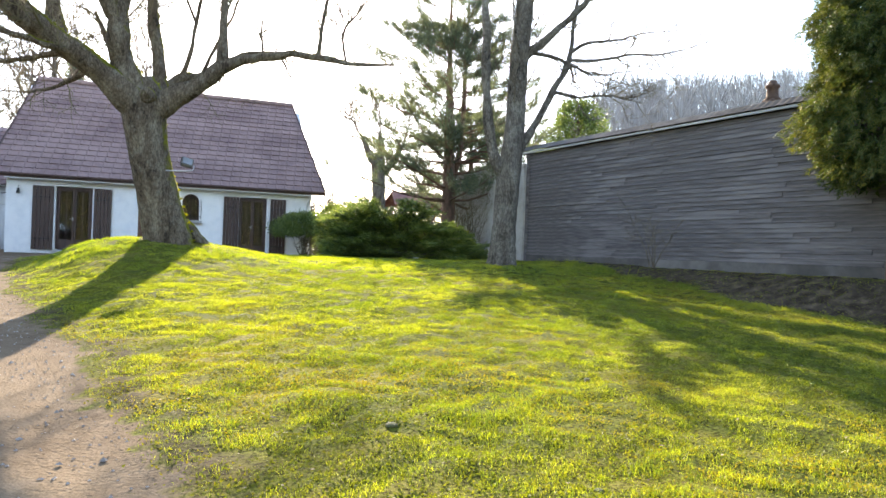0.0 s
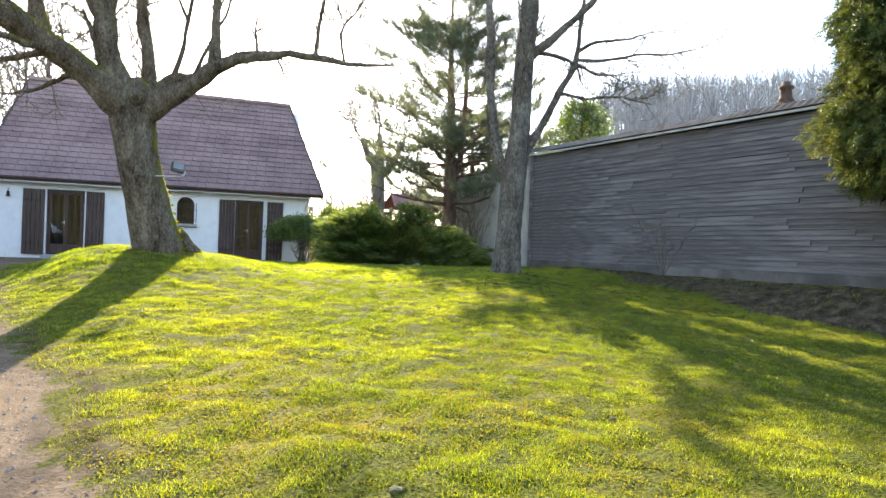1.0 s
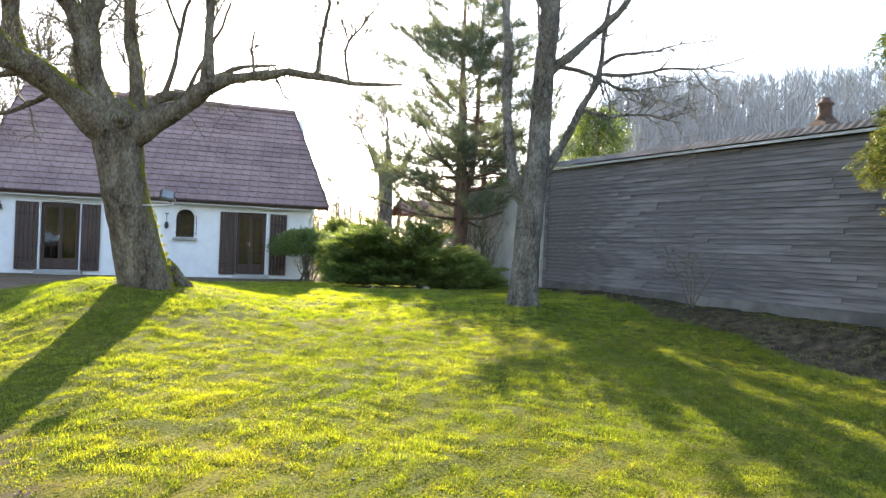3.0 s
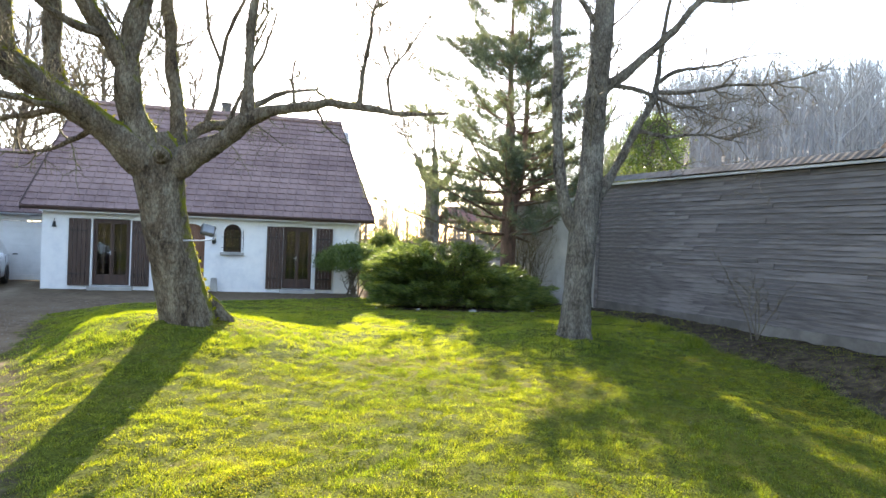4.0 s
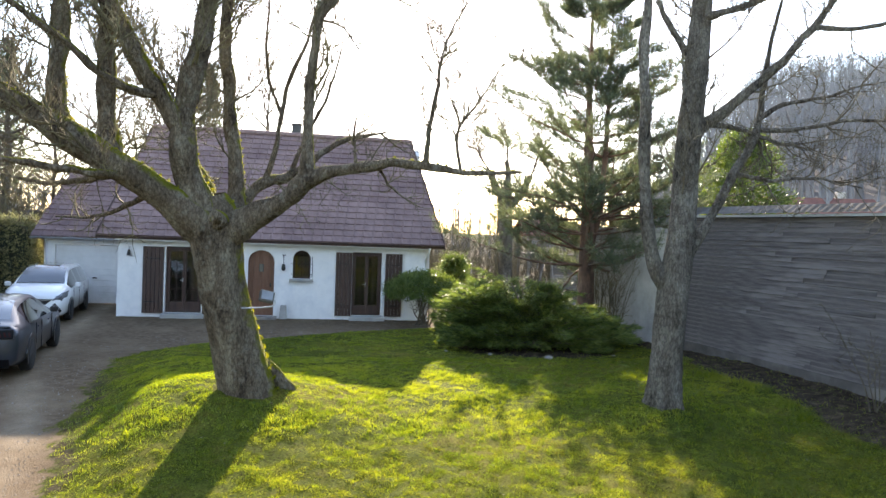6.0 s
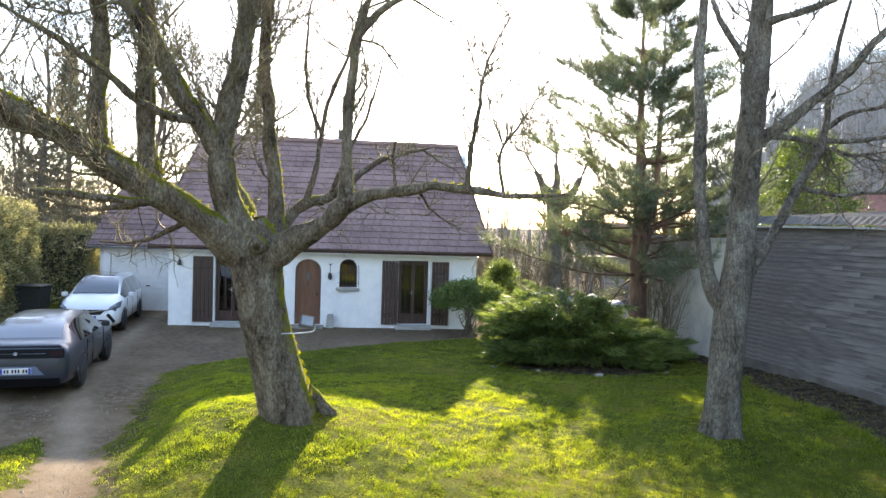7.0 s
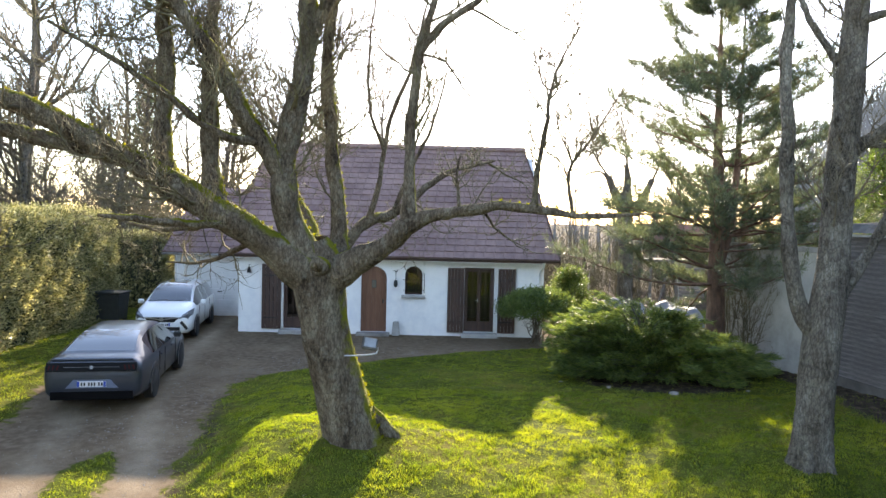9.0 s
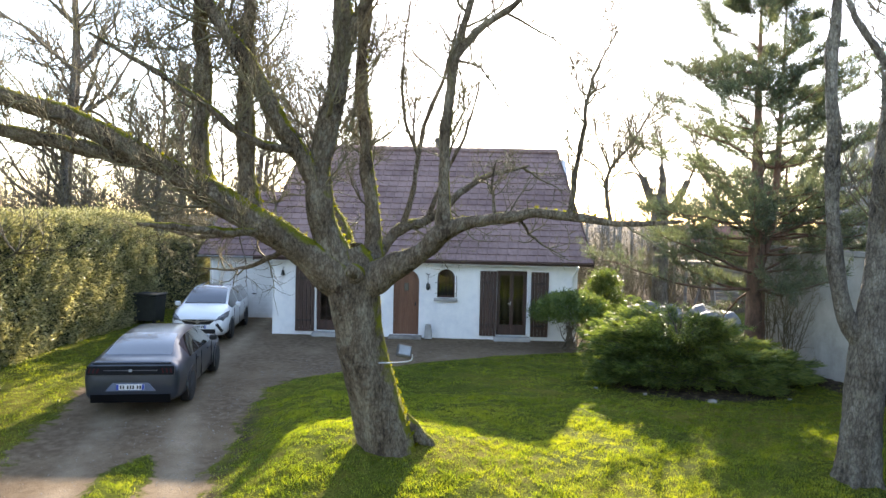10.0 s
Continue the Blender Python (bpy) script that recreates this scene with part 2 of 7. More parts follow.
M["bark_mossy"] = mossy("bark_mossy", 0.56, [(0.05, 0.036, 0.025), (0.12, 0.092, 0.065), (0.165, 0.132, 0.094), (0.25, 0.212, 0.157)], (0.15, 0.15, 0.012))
M["bark_grey"] = mossy("bark_grey", 0.15, [(0.05, 0.042, 0.034), (0.12, 0.103, 0.084), (0.165, 0.145, 0.12), (0.25, 0.23, 0.195)], (0.12, 0.12, 0.015))
M["twig"] = mat("twig", [(0.07, 0.055, 0.04), (0.12, 0.10, 0.07), (0.19, 0.16, 0.11)], 6.0, 0.9, bump=0)
M["twig_green"] = mat("twig_green", [(0.07, 0.058, 0.036), (0.125, 0.105, 0.058), (0.19, 0.165, 0.085)], 6.0, 0.9, bump=0)
# Paler and greyer than the near twigs: distance haze mixed into the colour.
M["twig_hazed"] = mat("twig_hazed", [(0.15, 0.15, 0.155), (0.22, 0.22, 0.225), (0.30, 0.30, 0.30)], 0.3, 0.95, bump=0)
M["bark_pine"] = mat("bark_pine", [(0.06, 0.035, 0.025), (0.14, 0.08, 0.055), (0.24, 0.15, 0.10)], 8.0, 0.95, bump=1.0, bscale=18, stretch=(1, 1, 0.4))
M["pine"] = mat("pine", [(0.06, 0.075, 0.058), (0.1, 0.122, 0.09), (0.15, 0.17, 0.115)], 2.0, 0.5, bump=0, trans=((1.6, 1.6, 0.9), 0.42), rand=0.35, island=True, spec=0.3)
M["juniper"] = mat("juniper", [(0.055, 0.085, 0.036), (0.115, 0.165, 0.06), (0.19, 0.245, 0.085)], 2.0, 0.5, bump=0, trans=((1.9, 1.8, 0.7), 0.42), rand=0.35, island=True, spec=0.3)
M["thuja"] = mat("thuja", [(0.038, 0.06, 0.017), (0.072, 0.1, 0.026), (0.13, 0.135, 0.04)], 1.6, 0.55, bump=0, trans=((1.7, 1.6, 0.6), 0.3), rand=0.35, island=True, spec=0.25)
M["shrub_leaf"] = mat("shrub_leaf", [(0.06, 0.095, 0.035), (0.11, 0.16, 0.055), (0.17, 0.22, 0.085)], 2.0, 0.4, bump=0, trans=((1.8, 1.7, 0.6), 0.35), rand=0.35, island=True, spec=0.2)
# Near-black: stands for the shade deep inside the hedges.
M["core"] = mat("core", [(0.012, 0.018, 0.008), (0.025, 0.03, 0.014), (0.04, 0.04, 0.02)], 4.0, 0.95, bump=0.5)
M["dead_leaf"] = mat("dead_leaf", [(0.09, 0.06, 0.035), (0.17, 0.125, 0.075), (0.28, 0.23, 0.16)], 4.0, 0.9, bump=0, rand=0.5, island=True, spec=0.1)
M["stone"] = mat("stone", [(0.14, 0.13, 0.12), (0.23, 0.21, 0.19), (0.34, 0.32, 0.29)], 5.0, 0.9, bump=0.6)
M["concrete"] = mat("concrete", [(0.26, 0.25, 0.235), (0.36, 0.35, 0.33), (0.45, 0.44, 0.41)], 3.0, 0.92, bump=0.4, bscale=35)
M["white_trim"] = mat("white_trim", [(0.62, 0.62, 0.61), (0.74, 0.74, 0.73), (0.8, 0.8, 0.79)], 3.0, 0.5, bump=0.05)
M["fascia"] = mat("fascia", [(0.28, 0.28, 0.275), (0.4, 0.4, 0.39), (0.5, 0.5, 0.49)], 3.0, 0.7, bump=0.1)
M["zinc"] = mat("zinc", [(0.30, 0.30, 0.31), (0.42, 0.42, 0.43), (0.5, 0.5, 0.5)], 5.0, 0.45, metal=0.7, bump=0.05)
M["sheet"] = mat("sheet", [(0.07, 0.068, 0.066), (0.11, 0.105, 0.10), (0.16, 0.155, 0.15)], 4.0, 1.0, bump=0.2, spec=0.0)
M["iron"] = mat("iron", [(0.012, 0.012, 0.012), (0.025, 0.024, 0.023)], 8.0, 0.5, metal=0.4, bump=0.1)
M["terracotta"] = mat("terracotta", [(0.05, 0.03, 0.02), (0.085, 0.05, 0.032), (0.125, 0.075, 0.05)], 6.0, 0.9, bump=0.3)
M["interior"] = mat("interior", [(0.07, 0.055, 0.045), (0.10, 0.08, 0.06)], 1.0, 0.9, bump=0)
M["rubber"] = mat("rubber", [(0.012, 0.012, 0.012), (0.022, 0.022, 0.022)], 9.0, 0.8, bump=0.2)
M["black_trim"] = mat("black_trim", [(0.008, 0.008, 0.009), (0.014, 0.014, 0.015)], 6.0, 0.3, bump=0)
M["alloy"] = mat("alloy", [(0.30, 0.31, 0.32), (0.4, 0.41, 0.42)], 6.0, 0.3, metal=0.9, bump=0)
M["alloy_dark"] = mat("alloy_dark", [(0.10, 0.10, 0.105), (0.16, 0.16, 0.165)], 6.0, 0.3, metal=0.8, bump=0)
# Bluish tone imitates the sky mirrored around the saloon's plate.
M["plate_surround"] = mat("plate_surround", [(0.10, 0.125, 0.19), (0.13, 0.16, 0.235)], 6.0, 0.5, bump=0)
M["car_glass"] = mat("car_glass", [(0.012, 0.015, 0.018), (0.02, 0.023, 0.026)], 2.0, 0.02, bump=0, spec=1.0, coat=1.0)
M["lamp_red"] = mat("lamp_red", [(0.03, 0.004, 0.004), (0.05, 0.006, 0.006)], 6.0, 0.25, bump=0, spec=0.08)
M["lamp_clear"] = mat("lamp_clear", [(0.10, 0.11, 0.12), (0.22, 0.23, 0.25)], 20.0, 0.08, bump=0.1, metal=0.3)
M["plate"] = mat("plate", [(0.66, 0.67, 0.68), (0.74, 0.75, 0.76)], 4.0, 0.4, bump=0)
M["plate_blue"] = mat("plate_blue", [(0.02, 0.06, 0.35), (0.03, 0.08, 0.42)], 4.0, 0.4, bump=0)
M["plastic_dark"] = mat("plastic_dark", [(0.018, 0.02, 0.018), (0.035, 0.038, 0.034)], 6.0, 0.6, bump=0.1)
M["tarp_grey"] = mat("tarp_grey", [(0.09, 0.10, 0.11), (0.14, 0.15, 0.16), (0.2, 0.2, 0.2)], 4.0, 0.6, bump=0.4)
M["tarp_blue"] = mat("tarp_blue", [(0.04, 0.14, 0.36), (0.07, 0.22, 0.5)], 4.0, 0.5, bump=0.3)
M["red_roof"] = mat("red_roof", [(0.15, 0.065, 0.05), (0.21, 0.09, 0.07), (0.26, 0.12, 0.09)], 4.0, 0.85, bump=0.3)
M["planks"] = mat("planks", [(0.12, 0.10, 0.085), (0.2, 0.175, 0.15), (0.29, 0.26, 0.23)], 4.0, 0.85, bump=0.3, rand=0.3, stretch=(0.6, 4, 6))
M["lamp_face"] = mat("lamp_face", [(0.2, 0.2, 0.19), (0.3, 0.3, 0.29)], 6.0, 0.1, metal=0.6, bump=0)


def glass_material():
    m = bpy.data.materials.new("window_glass")
    m.use_nodes = True
    b = m.node_tree.nodes["Principled BSDF"]
    b.inputs["Base Color"].default_value = (0.9, 0.93, 0.92, 1)
    b.inputs["Transmission Weight"].default_value = 1.0
    b.inputs["Roughness"].default_value = 0.01
    b.inputs["IOR"].default_value = 1.5
    return m


M["glass"] = glass_material()


# ---- builders ----
def mesh_ob(name, verts, faces, material, parent=None, label="", smooth=False):
    me = bpy.data.meshes.new(name)
    me.from_pydata([tuple(v) for v in verts], [], faces)
    me.materials.append(material)
    if smooth:
        me.polygons.foreach_set("use_smooth", [True] * len(me.polygons))
    ob = new(name, me)
    ob.parent = parent
    if label:
        tagged(ob, label)
    return ob


def part(name, bm, material, parent=None, label="", smooth=False):
    me = bpy.data.meshes.new(name)
    bmesh.ops.recalc_face_normals(bm, faces=bm.faces)
    bm.to_mesh(me)
    bm.free()
    me.materials.append(material)
    if smooth:
        me.polygons.foreach_set("use_smooth", [True] * len(me.polygons))
    ob = new(name, me)
    ob.parent = parent
    if label:
        tagged(ob, label)
    return ob


def empty(name, m, label, category, group="", kind=""):
    ob = new(name)
    ob.matrix_world = m
    ob.empty_display_size = 0.2
    return tagged(ob, label, category, group, kind)


def box(bm, x0, x1, y0, y1, z0, z1, bevel=0.0, m=None):
    r = bmesh.ops.create_cube(bm, size=1.0)
    vs = r["verts"]
    for v in vs:
        v.co = Vector((x0 + (v.co.x + 0.5) * (x1 - x0), y0 + (v.co.y + 0.5) * (y1 - y0), z0 + (v.co.z + 0.5) * (z1 - z0)))
        if m:
            v.co = m @ v.co
    if bevel:
        es = {e for v in vs for e in v.link_edges}
        bmesh.ops.bevel(bm, geom=list(es), offset=bevel, segments=1, affect="EDGES")
    return bm


def boxed(name, dims, material, parent=None, label="", bevel=0.0):
    bm = bmesh.new()
    box(bm, *dims, bevel=bevel)
    return part(name, bm, material, parent, label)


def smooth_path(pts, step=0.15):
    """Points (x, y, z, radius) rounded into a Catmull-Rom line."""
    p = np.array(pts, float)
    p = np.vstack([2 * p[0] - p[1], p, 2 * p[-1] - p[-2]])
    out = []
    for i in range(1, len(p) - 2):
        n = max(2, int(np.linalg.norm(p[i + 1][:3] - p[i][:3]) / step))
        for k in range(n):
            t = k / n
            a, b, c, d = p[i - 1], p[i], p[i + 1], p[i + 2]
            out.append(0.5 * (2 * b + (c - a) * t + (2 * a - 5 * b + 4 * c - d) * t * t + (3 * b - a - 3 * c + d) * t ** 3))
    out.append(p[-2])
    out = np.array(out)
    out[:, 3] = np.maximum(out[:, 3], 0.003)
    return out


class Tubes:
    """Collects tapered tubes into one mesh."""

    def __init__(self):
        self.v, self.f, self.n = [], [], 0

    def add(self, path, sides, lump=0.0, rng=None):
        p = np.asarray(path, float)
        c, r = p[:, :3], p[:, 3]
        d = np.gradient(c, axis=0)
        d /= np.linalg.norm(d, axis=1)[:, None] + 1e-9
        ref = np.array([0.3, 0.9, 0.1]) if abs(d[0][1]) < 0.8 else np.array([1.0, 0.1, 0.1])
        u = np.cross(d, ref)
        u /= np.linalg.norm(u, axis=1)[:, None] + 1e-9
        w = np.cross(d, u)
        a = np.linspace(0, 2 * np.pi, sides, endpoint=False)
        ring = u[:, None, :] * np.cos(a)[None, :, None] + w[:, None, :] * np.sin(a)[None, :, None]
        rr = np.repeat(r[:, None], sides, 1)
        if lump:
            k = np.arange(len(r))[:, None]
            rr = rr * (1 + lump * (np.sin(a[None] * 3 + k * 0.21) * 0.5 + np.sin(a[None] * 5 - k * 0.33 + 1) * 0.35 + rng.normal(0, 0.22, rr.shape)))
        v = c[:, None, :] + ring * rr[:, :, None]
        n, s = len(c), sides
        i, j = np.meshgrid(np.arange(n - 1), np.arange(s), indexing="ij")
        q = np.stack([i * s + j, i * s + (j + 1) % s, (i + 1) * s + (j + 1) % s, (i + 1) * s + j], -1).reshape(-1, 4) + self.n
        self.v.append(v.reshape(-1, 3))
        self.f.append(q)
        self.n += n * s

    def build(self, name, material, parent=None, label="", smooth=True):
        v, f = np.vstack(self.v), np.vstack(self.f)
        return fast_mesh(name, v, f, material, parent, label, smooth)


def fast_mesh(name, v, f, material, parent=None, label="", smooth=False):
    me = bpy.data.meshes.new(name)
    k = f.shape[1]
    me.vertices.add(len(v))
    me.vertices.foreach_set("co", np.ascontiguousarray(v, np.float32).ravel())
    me.loops.add(f.size)
    me.loops.foreach_set("vertex_index", np.ascontiguousarray(f, np.int32).ravel())
    me.polygons.add(len(f))
    me.polygons.foreach_set("loop_start", np.arange(0, f.size, k, dtype=np.int32))
    me.polygons.foreach_set("use_smooth", np.full(len(f), smooth))
    me.update(calc_edges=True)
    me.materials.append(material)
    ob = new(name, me)
    ob.parent = parent
    if label:
        tagged(ob, label)
    return ob


# ---- ground ----
PROFILE_Y = [-60, -30, -24, -22, -19.5, -17, -14.5, -12, -9.5, -7, -4, -2, 0, 400]
PROFILE_Z = [-1.2, -0.75, -0.55, -0.45, -0.32, -0.14, 0.04, 0.2, 0.27, 0.2, 0.06, 0.01, 0.0, 0.0]
EDGE_Y = [-60, -26, -24.2, -20.2, -16.5, -13.5, -11.7, -9.7, -7.5, -6.3, -5.4, -4.4, -2.9, -2.1, -1.6, 400]
EDGE_X = [-1.2, -1.2, -1.4, -2.25, -3.45, -4.2, -4.5, -4.7, -4.95, -4.5, -3.2, -2.0, 0.5, 2.4, 4.0, 4.0]
LEFT_Y = [-60, -26, -20, -14, -9, -3, 2, 9]
LEFT_X = [-5.2, -5.2, -6.1, -7.5, -8.7, -10.4, -10.6, -10.6]


def drive_depth(x, y):
    """Metres inside the edge of the gravel drive and forecourt; below 0 on the lawn."""
    d = np.minimum(np.interp(y, EDGE_Y, EDGE_X) - x, x - np.interp(y, LEFT_Y, LEFT_X))
    d = np.minimum(d, 9.5 - y)
    strip = np.abs(x - np.interp(y, [-30, -20, -13], [-3.1, -4.0, -5.75])) - np.clip(np.minimum((-11.6 - y) * 0.25, (y + 17.5) * 0.2), -1, 0.3)
    d = np.minimum(d, np.maximum(strip, np.where(y > -11.6, 9, -9)))
    return d + 0.07 * np.sin(y * 2.1) + 0.05 * np.sin(y * 5.3 + 1) + 0.05 * np.sin(x * 3.7 + y)


def ground_z(x, y):
    x, y = np.asarray(x, float), np.asarray(y, float)
    z = np.interp(y, PROFILE_Y, PROFILE_Z)
    low = np.interp(y, [-60, -26, -20, -13, -9, 400], [-1.2, -0.7, -0.42, -0.12, 0.0, 0.0])
    e = np.interp(y, EDGE_Y, EDGE_X)
    k = np.clip((x - e + 0.1) / 1.5, 0, 1)
    k = k * k * (3 - 2 * k)
    z = low * (1 - k) + z * k
    z = z + 0.40 * np.exp(-(((x + 1.9) / 1.9) ** 2 + ((y + 12.3) / 2.0) ** 2)) * k
    z = z + 0.14 * np.exp(-(((x - 5.2) / 1.5) ** 2 + ((y + 12.6) / 1.6) ** 2))
    z = z + 0.15 * np.clip((x - 6.5) / 3, 0, 1) * np.exp(-((y + 13) / 8) ** 2)
    bank = np.clip((x - (8.75 - 0.15 * (y + 7.3)) + 2.6) / 1.6, 0, 1)
    bank = bank * bank * (3 - 2 * bank) * np.clip((y + 26) / 4, 0, 1) * np.clip((-4 - y) / 3, 0, 1) * (x < 14)
    z = z * (1 - bank) + np.maximum(z, 0.3) * bank
    turf = np.clip(-drive_depth(x, y) / 0.3, 0, 1) * (np.abs(x) < 14) * (y < 4) * (y > -40)
    bump = np.sin(x * 8.3 + 1.6 * np.sin(y * 5.7)) * np.sin(y * 9.1 + 1.4 * np.sin(x * 4.9 + 1)) + 0.7 * np.sin(x * 3.9 - 1.2 * np.sin(y * 3.1)) * np.sin(y * 4.3 + x * 1.3)
    z = z + 0.017 * bump * turf
    bearing = np.degrees(np.arctan2(x + 1, y + 24))
    away = np.hypot(x + 1, y + 24)
    side = np.clip((bearing - 27) / 8, 0, 1) * np.clip((170 - bearing) / 40, 0, 1)
    return z + np.clip((away - 45) / 100, 0, 1.5) * side * 26


def bed_edge(y):
    return 8.75 - 0.15 * (y + 7.3) - np.interp(y, [-24, -18, -13, -8], [3.4, 3.0, 2.0, 1.2]) - 0.15 * np.sin(y * 1.7)


def bed_amount(x, y):
    """1 on the bare earth along the barn and on the dark patch that stands for shade under the juniper, 0 on the lawn.
    """
    wall = np.clip((x - bed_edge(y)) / 0.4, 0, 1) * (y < -3)
    # Earth colour under the juniper is put in for the bush's shade.
    bush = np.clip((1.0 - np.hypot((x - 4.9) / 2.3, (y + 6.8) / 1.7)) / 0.2, 0, 1)
    edge = np.exp(-((drive_depth(x, y) + 0.15) / 0.35) ** 2) * (y < -9) * (x > -5.2) * 0.5
    field = np.clip((np.maximum(y - 7, np.abs(x) - 14)) / 3, 0, 0.8)
    return np.maximum(np.maximum(np.maximum(wall, bush), edge), field)


def grid_axis(lo, hi, fine_lo, fine_hi, fine, ratio=1.25):
    a = list(np.arange(fine_lo, fine_hi + 1e-6, fine))
    s = fine
    while a[-1] < hi:
        s *= ratio
        a.append(a[-1] + s)
    s = fine
    while a[0] > lo:
        s *= ratio
        a.insert(0, a[0] - s)
    return np.array(a)


gx = grid_axis(-900, 900, -13, 11, 0.14)
gy = grid_axis(-500, 1200, -27, 4, 0.14)
GX, GY = np.meshgrid(gx, gy, indexing="ij")
rng = np.random.default_rng(3)
GZ = ground_z(GX, GY)
depth = drive_depth(GX, GY)
near = (np.abs(GX) < 14) & (GY > -58) & (GY < 10)
fine = (np.abs(GX) < 12) & (GY > -27) & (GY < 4)
GZ = GZ + np.where(fine, rng.normal(0, 0.008, GZ.shape) * np.where(depth > 0, 0.4, 1), 0) - 0.03 * np.clip(depth / 0.2, 0, 1) * near
gv = np.stack([GX, GY, GZ], -1).reshape(-1, 3)
ny = len(gy)
ii, jj = np.meshgrid(np.arange(len(gx) - 1), np.arange(ny - 1), indexing="ij")
gf = np.stack([ii * ny + jj, (ii + 1) * ny + jj, (ii + 1) * ny + jj + 1, ii * ny + jj + 1], -1).reshape(-1, 4)
ground = fast_mesh("ground", gv, gf, M["ground"], smooth=True)
tagged(ground, "mossy lawn soil and pale dusty gravel drive", "ground", kind="structure")
att = ground.data.attributes.new("drive", "FLOAT", "POINT")
att.data.foreach_set("value", np.clip(np.where(near, depth, -1), -1, 1).ravel().astype(np.float32))
mid_line = np.interp(GY, [-30, -20, -13, -9, -3, 3], [-3.1, -4.0, -5.75, -6.8, -8.2, -8.6])
tracks = np.exp(-((np.abs(GX - mid_line + 0.12 * np.sin(GY * 0.6)) - 0.78) / 0.3) ** 2) * (0.75 + 0.25 * np.sin(GY * 1.7 + GX * 2.0))
att = ground.data.attributes.new("rut", "FLOAT", "POINT")
att.data.foreach_set("value", np.where(near, np.clip(tracks, 0, 1), 0).ravel().astype(np.float32))
far_off = np.clip((np.hypot(GX + 1, GY + 24) - 45) / 10, 0, 1) * np.clip((np.degrees(np.arctan2(GX + 1, GY + 24)) - 22) / 6, 0, 1)
att = ground.data.attributes.new("woodland", "FLOAT", "POINT")
att.data.foreach_set("value", far_off.ravel().astype(np.float32))
att = ground.data.attributes.new("bed", "FLOAT", "POINT")
att.data.foreach_set("value", bed_amount(GX, GY).ravel().astype(np.float32))

# ---- house ----
ROOF = dict(left=-7.45, right=3.65, top_left=-6.7, top_right=2.87, eave_y=-0.38, eave_z=2.6, ridge_y=3.5, ridge_z=6.5)
WALL_L, WALL_R, WALL_H = -6.92, 3.2, 2.82


def arch_points(x0, x1, z0, z1, n=10):
    """The outline of an opening with a round or flattened head, from its lower left corner round to its lower right."""
    r = (x1 - x0) / 2
    cx, rise = (x0 + x1) / 2, min(r, 0.38)
    return [(x0, z0)] + [(cx - r * math.cos(math.pi * i / n), z1 - rise + rise * math.sin(math.pi * i / n)) for i in range(n + 1)] + [(x1, z0)]


def prism(bm, outline, y0, y1):
    """Extrudes an outline in x and z from y0 to y1."""
    a = [bm.verts.new((x, y0, z)) for x, z in outline]
    b = [bm.verts.new((x, y1, z)) for x, z in outline]
    bm.faces.new(a)
    bm.faces.new(b[::-1])
    for i in range(len(a)):
        j = (i + 1) % len(a)
        bm.faces.new((a[j], a[i], b[i], b[j]))


def ring_prism(bm, outer, inner, y0, y1):
    """A frame between two outlines of the same count of points."""
    rows = [[bm.verts.new((x, y, z)) for x, z in o] for o, y in ((outer, y0), (inner, y0), (inner, y1), (outer, y1))]
    n = len(outer)
    for k in range(4):
        p, q = rows[k], rows[(k + 1) % 4]
        for i in range(n):
            j = (i + 1) % n
            bm.faces.new((p[i], p[j], q[j], q[i]))


DOORS = [(-5.45, -4.33), (0.56, 1.56)]
ENTRY, LITTLE = (-2.87, -2.02, 0.06, 2.24), (-1.42, -0.84, 1.32, 2.27)


def front_wall(parent):
    """The front wall, 0.3 thick, in sections round its openings."""
    y0, y1 = 0.0, 0.3
    cuts = sorted([(a, b, 0.1, 2.27, 0) for a, b in DOORS] + [(*ENTRY, 1), (*LITTLE, 1)])
    x = WALL_L
    for a, b, z0, z1, arched in cuts:
        boxed("wall", (x, a, y0, y1, -0.15, WALL_H), M["stucco"], parent)
        boxed("wall", (a, b, y0, y1, -0.15, z0), M["stucco"], parent)
        if arched:
            bm = bmesh.new()
            prism(bm, [(a, WALL_H)] + arch_points(a, b, z0, z1)[1:-1] + [(b, WALL_H)], y0, y1)
            part("wall", bm, M["stucco"], parent)
        else:
            boxed("wall", (a, b, y0, y1, z1, WALL_H), M["stucco"], parent)
        x = b
    boxed("wall", (x, WALL_R, y0, y1, -0.15, WALL_H), M["stucco"], parent)


def tile_course(k, n, left, right, y, z, slope, parent, step):
    """One course of interlocking tiles, each a slightly tilted slab with a raised roll."""
    v, f = [], []
    w = 0.33
    x = left
    rnd = random.Random(k)
    c, s = math.cos(slope), math.sin(slope)
    while x < right - 0.02:
        x1 = min(x + w, right)
        prof = [(x, 0.0), (x + 0.05, 0.022), (x + 0.1, 0.004), (max(x + 0.11, x1 - 0.004), 0.0)]
        lift = rnd.uniform(-0.004, 0.006)
        b = len(v)
        for along, up in ((-0.03, 0.045 + lift), (step + 0.03, 0.012)):
            for px, h in prof:
                v.append((px, y + c * along - s * (h + up), z + s * along + c * (h + up)))
        for px, h in prof:
            v.append((px, y + c * -0.03 - s * (h + 0.005), z + s * -0.03 + c * (h + 0.005)))
        for i in range(3):
            f.append((b + i, b + i + 1, b + 5 + i, b + 4 + i))
            f.append((b + 8 + i, b + 9 + i, b + 1 + i, b + i))
        x = x1
    return mesh_ob("tile_course", v, f, M["tile"], parent)


